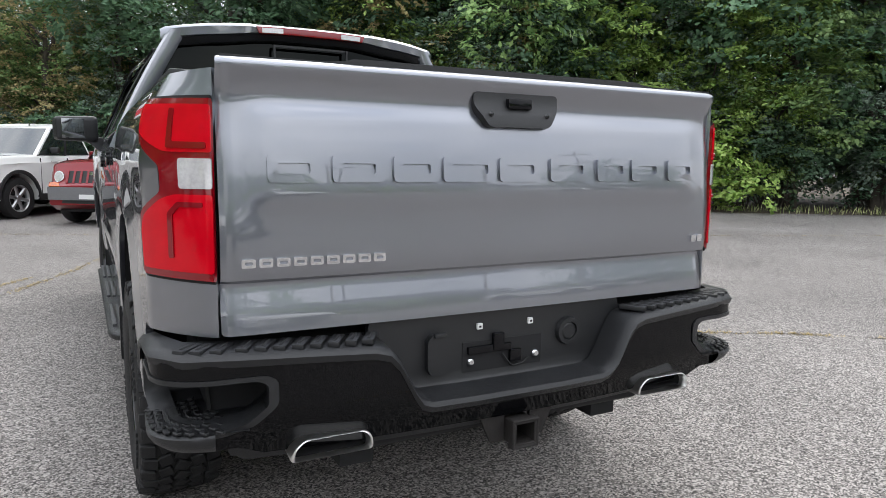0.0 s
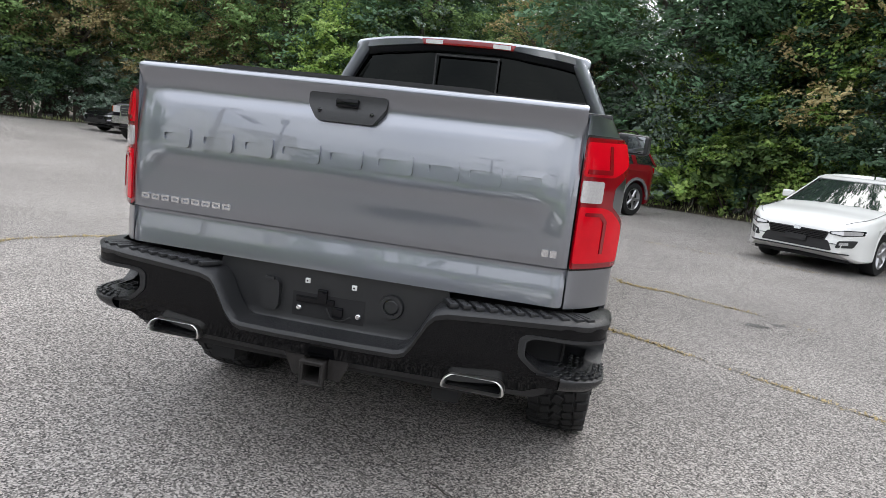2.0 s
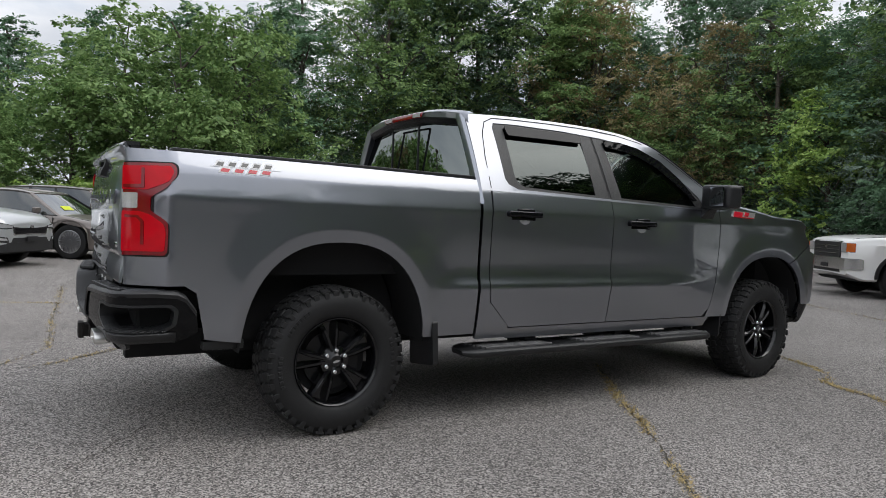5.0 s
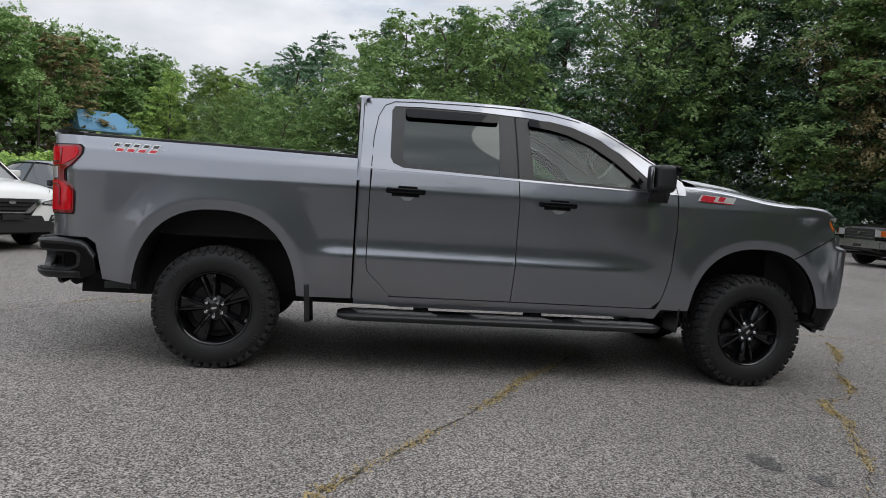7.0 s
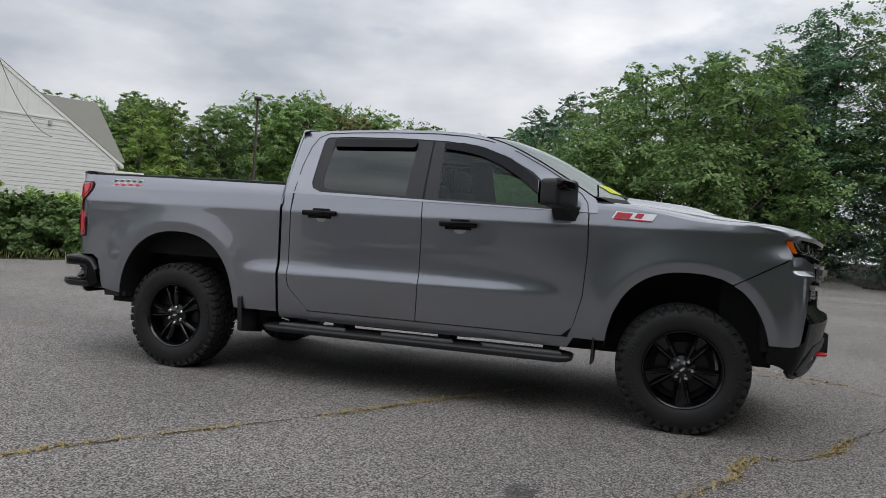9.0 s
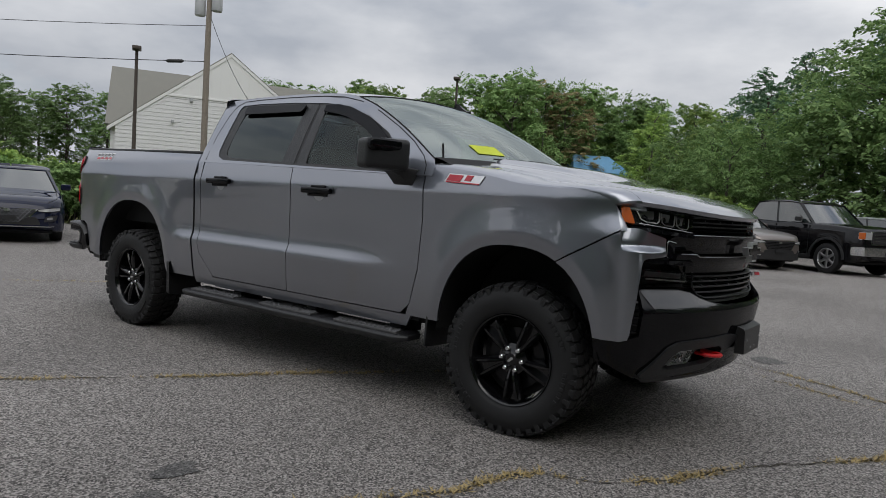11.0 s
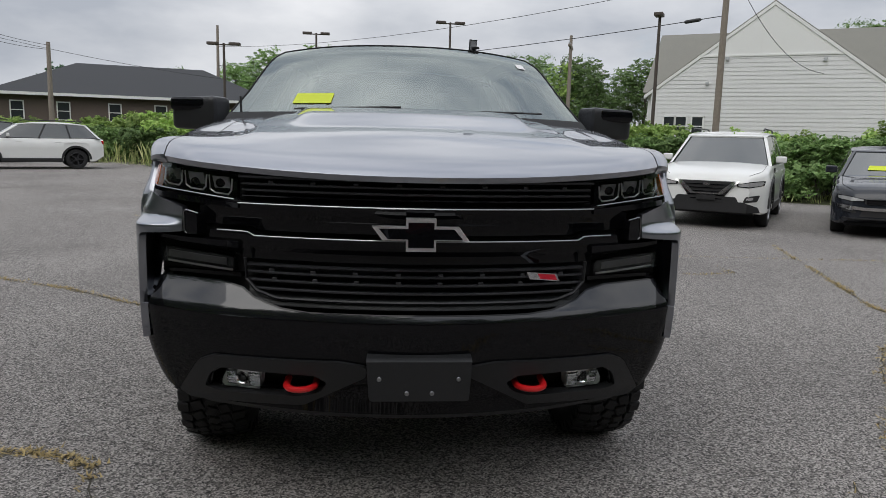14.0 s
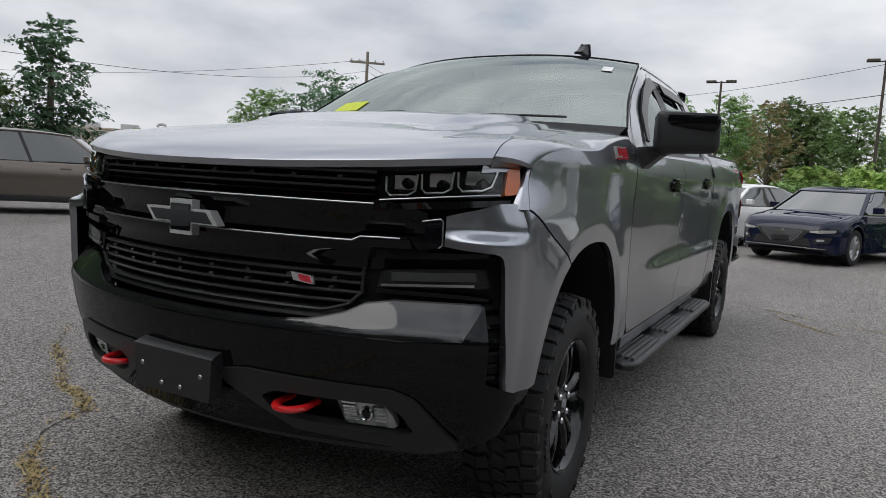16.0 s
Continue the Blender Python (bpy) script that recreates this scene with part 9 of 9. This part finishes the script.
# dark-roofed shingle building
shop = empty("shingled_building", "low brown shingled building with a dark hip roof", "building")
part("wall", box(-8.5, 8.5, -9, 0, 0, 2.6), BROWN_SHINGLE, shop)
b = bmesh.new()
vv = [b.verts.new(p) for p in ((-9, 0.6, 2.6), (9, 0.6, 2.6), (9, -9.6, 2.6), (-9, -9.6, 2.6), (-4.2, -4.5, 5.0), (4.2, -4.5, 5.0))]
for f in ((0, 1, 5, 4), (1, 2, 5), (2, 3, 4, 5), (3, 0, 4), (3, 2, 1, 0)):
    b.faces.new([vv[i] for i in f])
part("roof", b, DARK_ROOF, shop, smooth=False)
part("eaves_board", box(-9, 9, 0.55, 0.62, 2.48, 2.66), WHITE_TRIM, shop)
for x in (-6.8, -4.4, -1.2, 1.6, 4.6, 7.2):
    window(x, 1.55, 0.8, 1.2, 0.02, shop)
shop.matrix_world = pose(16.5, -41.5, 1.0, 0, 0, 17)

# long tan hall with blue fascia
hall = empty("commercial_hall", "long tan commercial hall with a blue fascia", "building")
part("wall", box(-26, 26, -14, 0, 0, 4.2), TAN_WALL, hall)
part("fascia", box(-26.05, -4, -0.02, 0.12, 2.5, 2.95), BLUE_STRIPE, hall)
part("fascia", box(-26.05, -14, -0.02, 0.10, 3.9, 4.25), BLUE_STRIPE, hall)
part("parapet", box(-26.1, 26.1, -0.3, 0.1, 4.2, 4.35), TAN_WALL, hall)
for x in (8, 15, 19):
    part("roof_vent", box(x, x + 1.8, -4, -2.6, 4.2, 5.0, 0.05), TRANSFORMER, hall)
part("vent_pipe", tube([(12, -2, 4.2), (12, -2, 4.9), (12.15, -2, 5.15), (12.5, -2, 5.25), (12.85, -2, 5.15), (13, -2, 4.9)], 0.17, 10), TRANSFORMER, hall)
hall.matrix_world = pose(54, -54, 0, 0, 0, 47)

# small house with a blue sheet on its roof
hut = empty("blue_roofed_house", "small house with a blue sheeted roof", "house")
part("wall", box(-3.6, 3.6, -5, 0, 0, 3.4), WHITE_SIDING, hut)
b = bmesh.new()
vv = [b.verts.new(p) for p in ((-4.3, 0.7, 3.2), (4.3, 0.7, 3.2), (4.3, -5.7, 3.2), (-4.3, -5.7, 3.2), (-1.6, -2.5, 4.9), (3.7, -2.5, 4.9), (-4.3, 0.7, 3.05), (4.3, 0.7, 3.05), (4.3, -5.7, 3.05), (-4.3, -5.7, 3.05))]
for f in ((0, 1, 5, 4), (1, 2, 5), (2, 3, 4, 5), (3, 0, 4), (0, 6, 7, 1), (1, 7, 8, 2), (2, 8, 9, 3), (3, 9, 6, 0), (9, 8, 7, 6)):
    b.faces.new([vv[i] for i in f])
bmesh.ops.recalc_face_normals(b, faces=b.faces)
part("roof", b, BLUE_TARP, hut, smooth=False)
window(-1.8, 1.9, 0.9, 1.2, 0.02, hut)
window(1.2, 1.9, 0.9, 1.2, 0.02, hut)
hut.matrix_world = pose(-48.5, -18.1, 1.7, 0, 0, -50) @ Matrix.Diagonal((0.56, 0.6, 0.86, 1))


def utility_pole(x, y, h, arm, turn, label):
    z = ground_z(x, y) - 0.1
    p = part("utility_pole", tube([(0, 0, 0), (0.03, 0.02, h * 0.5), (0.0, 0.0, h)], [0.13, 0.12, 0.09], 12), POLE_WOOD)
    tagged(p, label, "utility pole", "utility poles")
    if arm:
        part("cross_arm", box(-1.1, 1.1, -0.06, 0.06, h - 0.75, h - 0.62, 0.01), POLE_WOOD, p)
        for k in (-1.0, -0.5, 0.5, 1.0):
            part("insulator", moved(lathe([(0, 0.14), (0.04, 0.13), (0.05, 0.08), (0.03, 0.04), (0.04, 0)], 10, "z"), Matrix.Translation((k, 0, h - 0.62))), TRANSFORMER, p)
    p.matrix_world = pose(x, y, z, 0, 0, turn)
    return p


def street_lamp(x, y, h, heads, turn, label):
    z = ground_z(x, y) - 0.05
    p = part("lamp_post", tube([(0, 0, 0), (0, 0, h)], [0.085, 0.06], 10), POLE_STEEL)
    tagged(p, label, "lamp post", "car park lamps")
    part("bracket", box(-0.35 * (heads > 1), 0.35, -0.03, 0.03, h - 0.10, h - 0.04), POLE_STEEL, p)
    for s in ((1, -1) if heads > 1 else (1,)):
        part("lamp_head", moved(box(-0.28, 0.28, -0.17, 0.17, -0.07, 0.07, 0.03, 2), Matrix.Translation((s * (0.55 if heads > 1 else 0.2), 0, h - 0.02))), POLE_STEEL, p)
    p.matrix_world = pose(x, y, z, 0, 0, turn)
    return p


pole = utility_pole(-12.4, -19.0, 9.4, False, 0, "wooden utility pole carrying two grey transformers")
for dx, zz in ((-0.36, 6.95), (0.30, 7.15)):
    t = part("transformer", moved(lathe([(0, 0.0), (0.19, 0.0), (0.21, 0.05), (0.21, 0.68), (0.18, 0.74), (0.05, 0.76), (0, 0.76)], 18, "z"), Matrix.Translation((-0.6 * dx, 0.8 * dx, zz))), TRANSFORMER, pole, "grey pole transformer")
    part("bushing", tube([(-0.6 * dx, 0.8 * dx, zz + 0.74), (-0.6 * dx + 0.05, 0.8 * dx, zz + 0.98)], 0.035, 8), TRANSFORMER, t)
utility_pole(24.8, -30.4, 8.9, True, 40, "wooden utility pole with a cross arm")
utility_pole(16.6, -29.2, 5.6, False, 0, "short wooden pole in front of the shingled building")

utility_pole(-41.0, -31.5, 8.0, False, 0, "thin pale pole among the far trees")
utility_pole(13.0, -48.3, 8.4, False, 0, "wooden utility pole behind the shingled building")
utility_pole(-11.0, -36.0, 6.8, True, 70, "wooden utility pole beyond the hedge")
utility_pole(21.4, -7.9, 4.7, False, 0, "wooden pole overgrown with dark ivy")
for x, y, h, n, t in ((-10.9, -21.6, 5.5, 1, 60), (8.5, -30.3, 5.0, 2, 0), (4.6, -38.0, 6.6, 2, 0), (-3.4, -34.0, 6.9, 2, 5), (-8.8, -37.8, 4.4, 2, 15), (-27.2, -17.5, 7.0, 1, 30), (-43.5, -23.8, 7.2, 2, 40), (-44.5, -21.5, 6.2, 1, 40)):
    street_lamp(x, y, h, n, t, "brown steel car park lamp with box heads" if n > 1 else "brown steel car park lamp with one head")


def cable(points, r, sag, parent=None, label="sagging black overhead cable"):
    pts = []
    for a, b in zip(points[:-1], points[1:]):
        a, b = Vector(a), Vector(b)
        for i in range(13):
            t = i / 12
            p = a + (b - a) * t
            pts.append(p - Vector((0, 0, sag * 4 * t * (1 - t))))
    c = part("overhead_cable", tube(pts, r, 6), WIRE)
    tagged(c, label, "cable", "overhead cables")
    return c


top = Vector((-12.4, -19.0, 10.3))
cable([(-12.4, -19.0, 7.6), (13.0, -48.3, 7.9)], 0.012, 0.7)
low_cable = cable([(-12.4, -19.0, 6.2), (13.0, -48.3, 6.5)], 0.016, 0.6)
a, b = Vector((-11.80, -19.69, 6.15)), Vector((-11.35, -20.21, 6.108))
part("splice_box", tube([a, a + (b - a) * 0.1, b - (b - a) * 0.1, b], [0.03, 0.07, 0.07, 0.03], 8), WIRE, low_cable, "black splice box on the cable")
cable([(24.8, -30.4, 8.3), (70, -22, 8.5)], 0.012, 1.0)
cable([(24.8, -30.4, 8.0), (16.6, -29.2, 5.4)], 0.012, 0.35)
cable([(24.8, -30.4, 7.6), (16.6, -29.2, 5.2)], 0.012, 0.45)
cable([(24.8, -30.4, 7.0), (8.5, -38.5, 4.6)], 0.012, 0.4)
cable([top + Vector((0, 0, -2.2)), (-18.6, -22.3, 4.6)], 0.012, 0.9)
cable([(24.8, -30.4, 7.6), (21.4, -7.9, 4.4), (30, 10, 6.5)], 0.010, 0.5)
ivy = [(21.4 + 0.5 * math.sin(k * 2.1), -7.9 + 0.5 * math.cos(k * 1.7), 0.7 + 0.36 * k, 1.15 - 0.035 * k) for k in range(14)]
tagged(new("ivy", leaves("ivy", ivy, 12000, 0.14, LEAF_DARK, 61, 1.0)), "dark green ivy climbing a wooden pole", "ivy", kind="stuff")
b = part("sign_board", join(box(-0.35, 0.35, -0.02, 0.02, 1.6, 2.4, 0.01), box(-0.04, 0.04, -0.06, -0.02, 0, 2.2)), SIGN_WHITE)
tagged(b, "small white sign on a post behind the hedge", "sign")
b.matrix_world = pose(-26.2, -15.5, ground_z(-26.2, -15.5), 0, 0, -60)
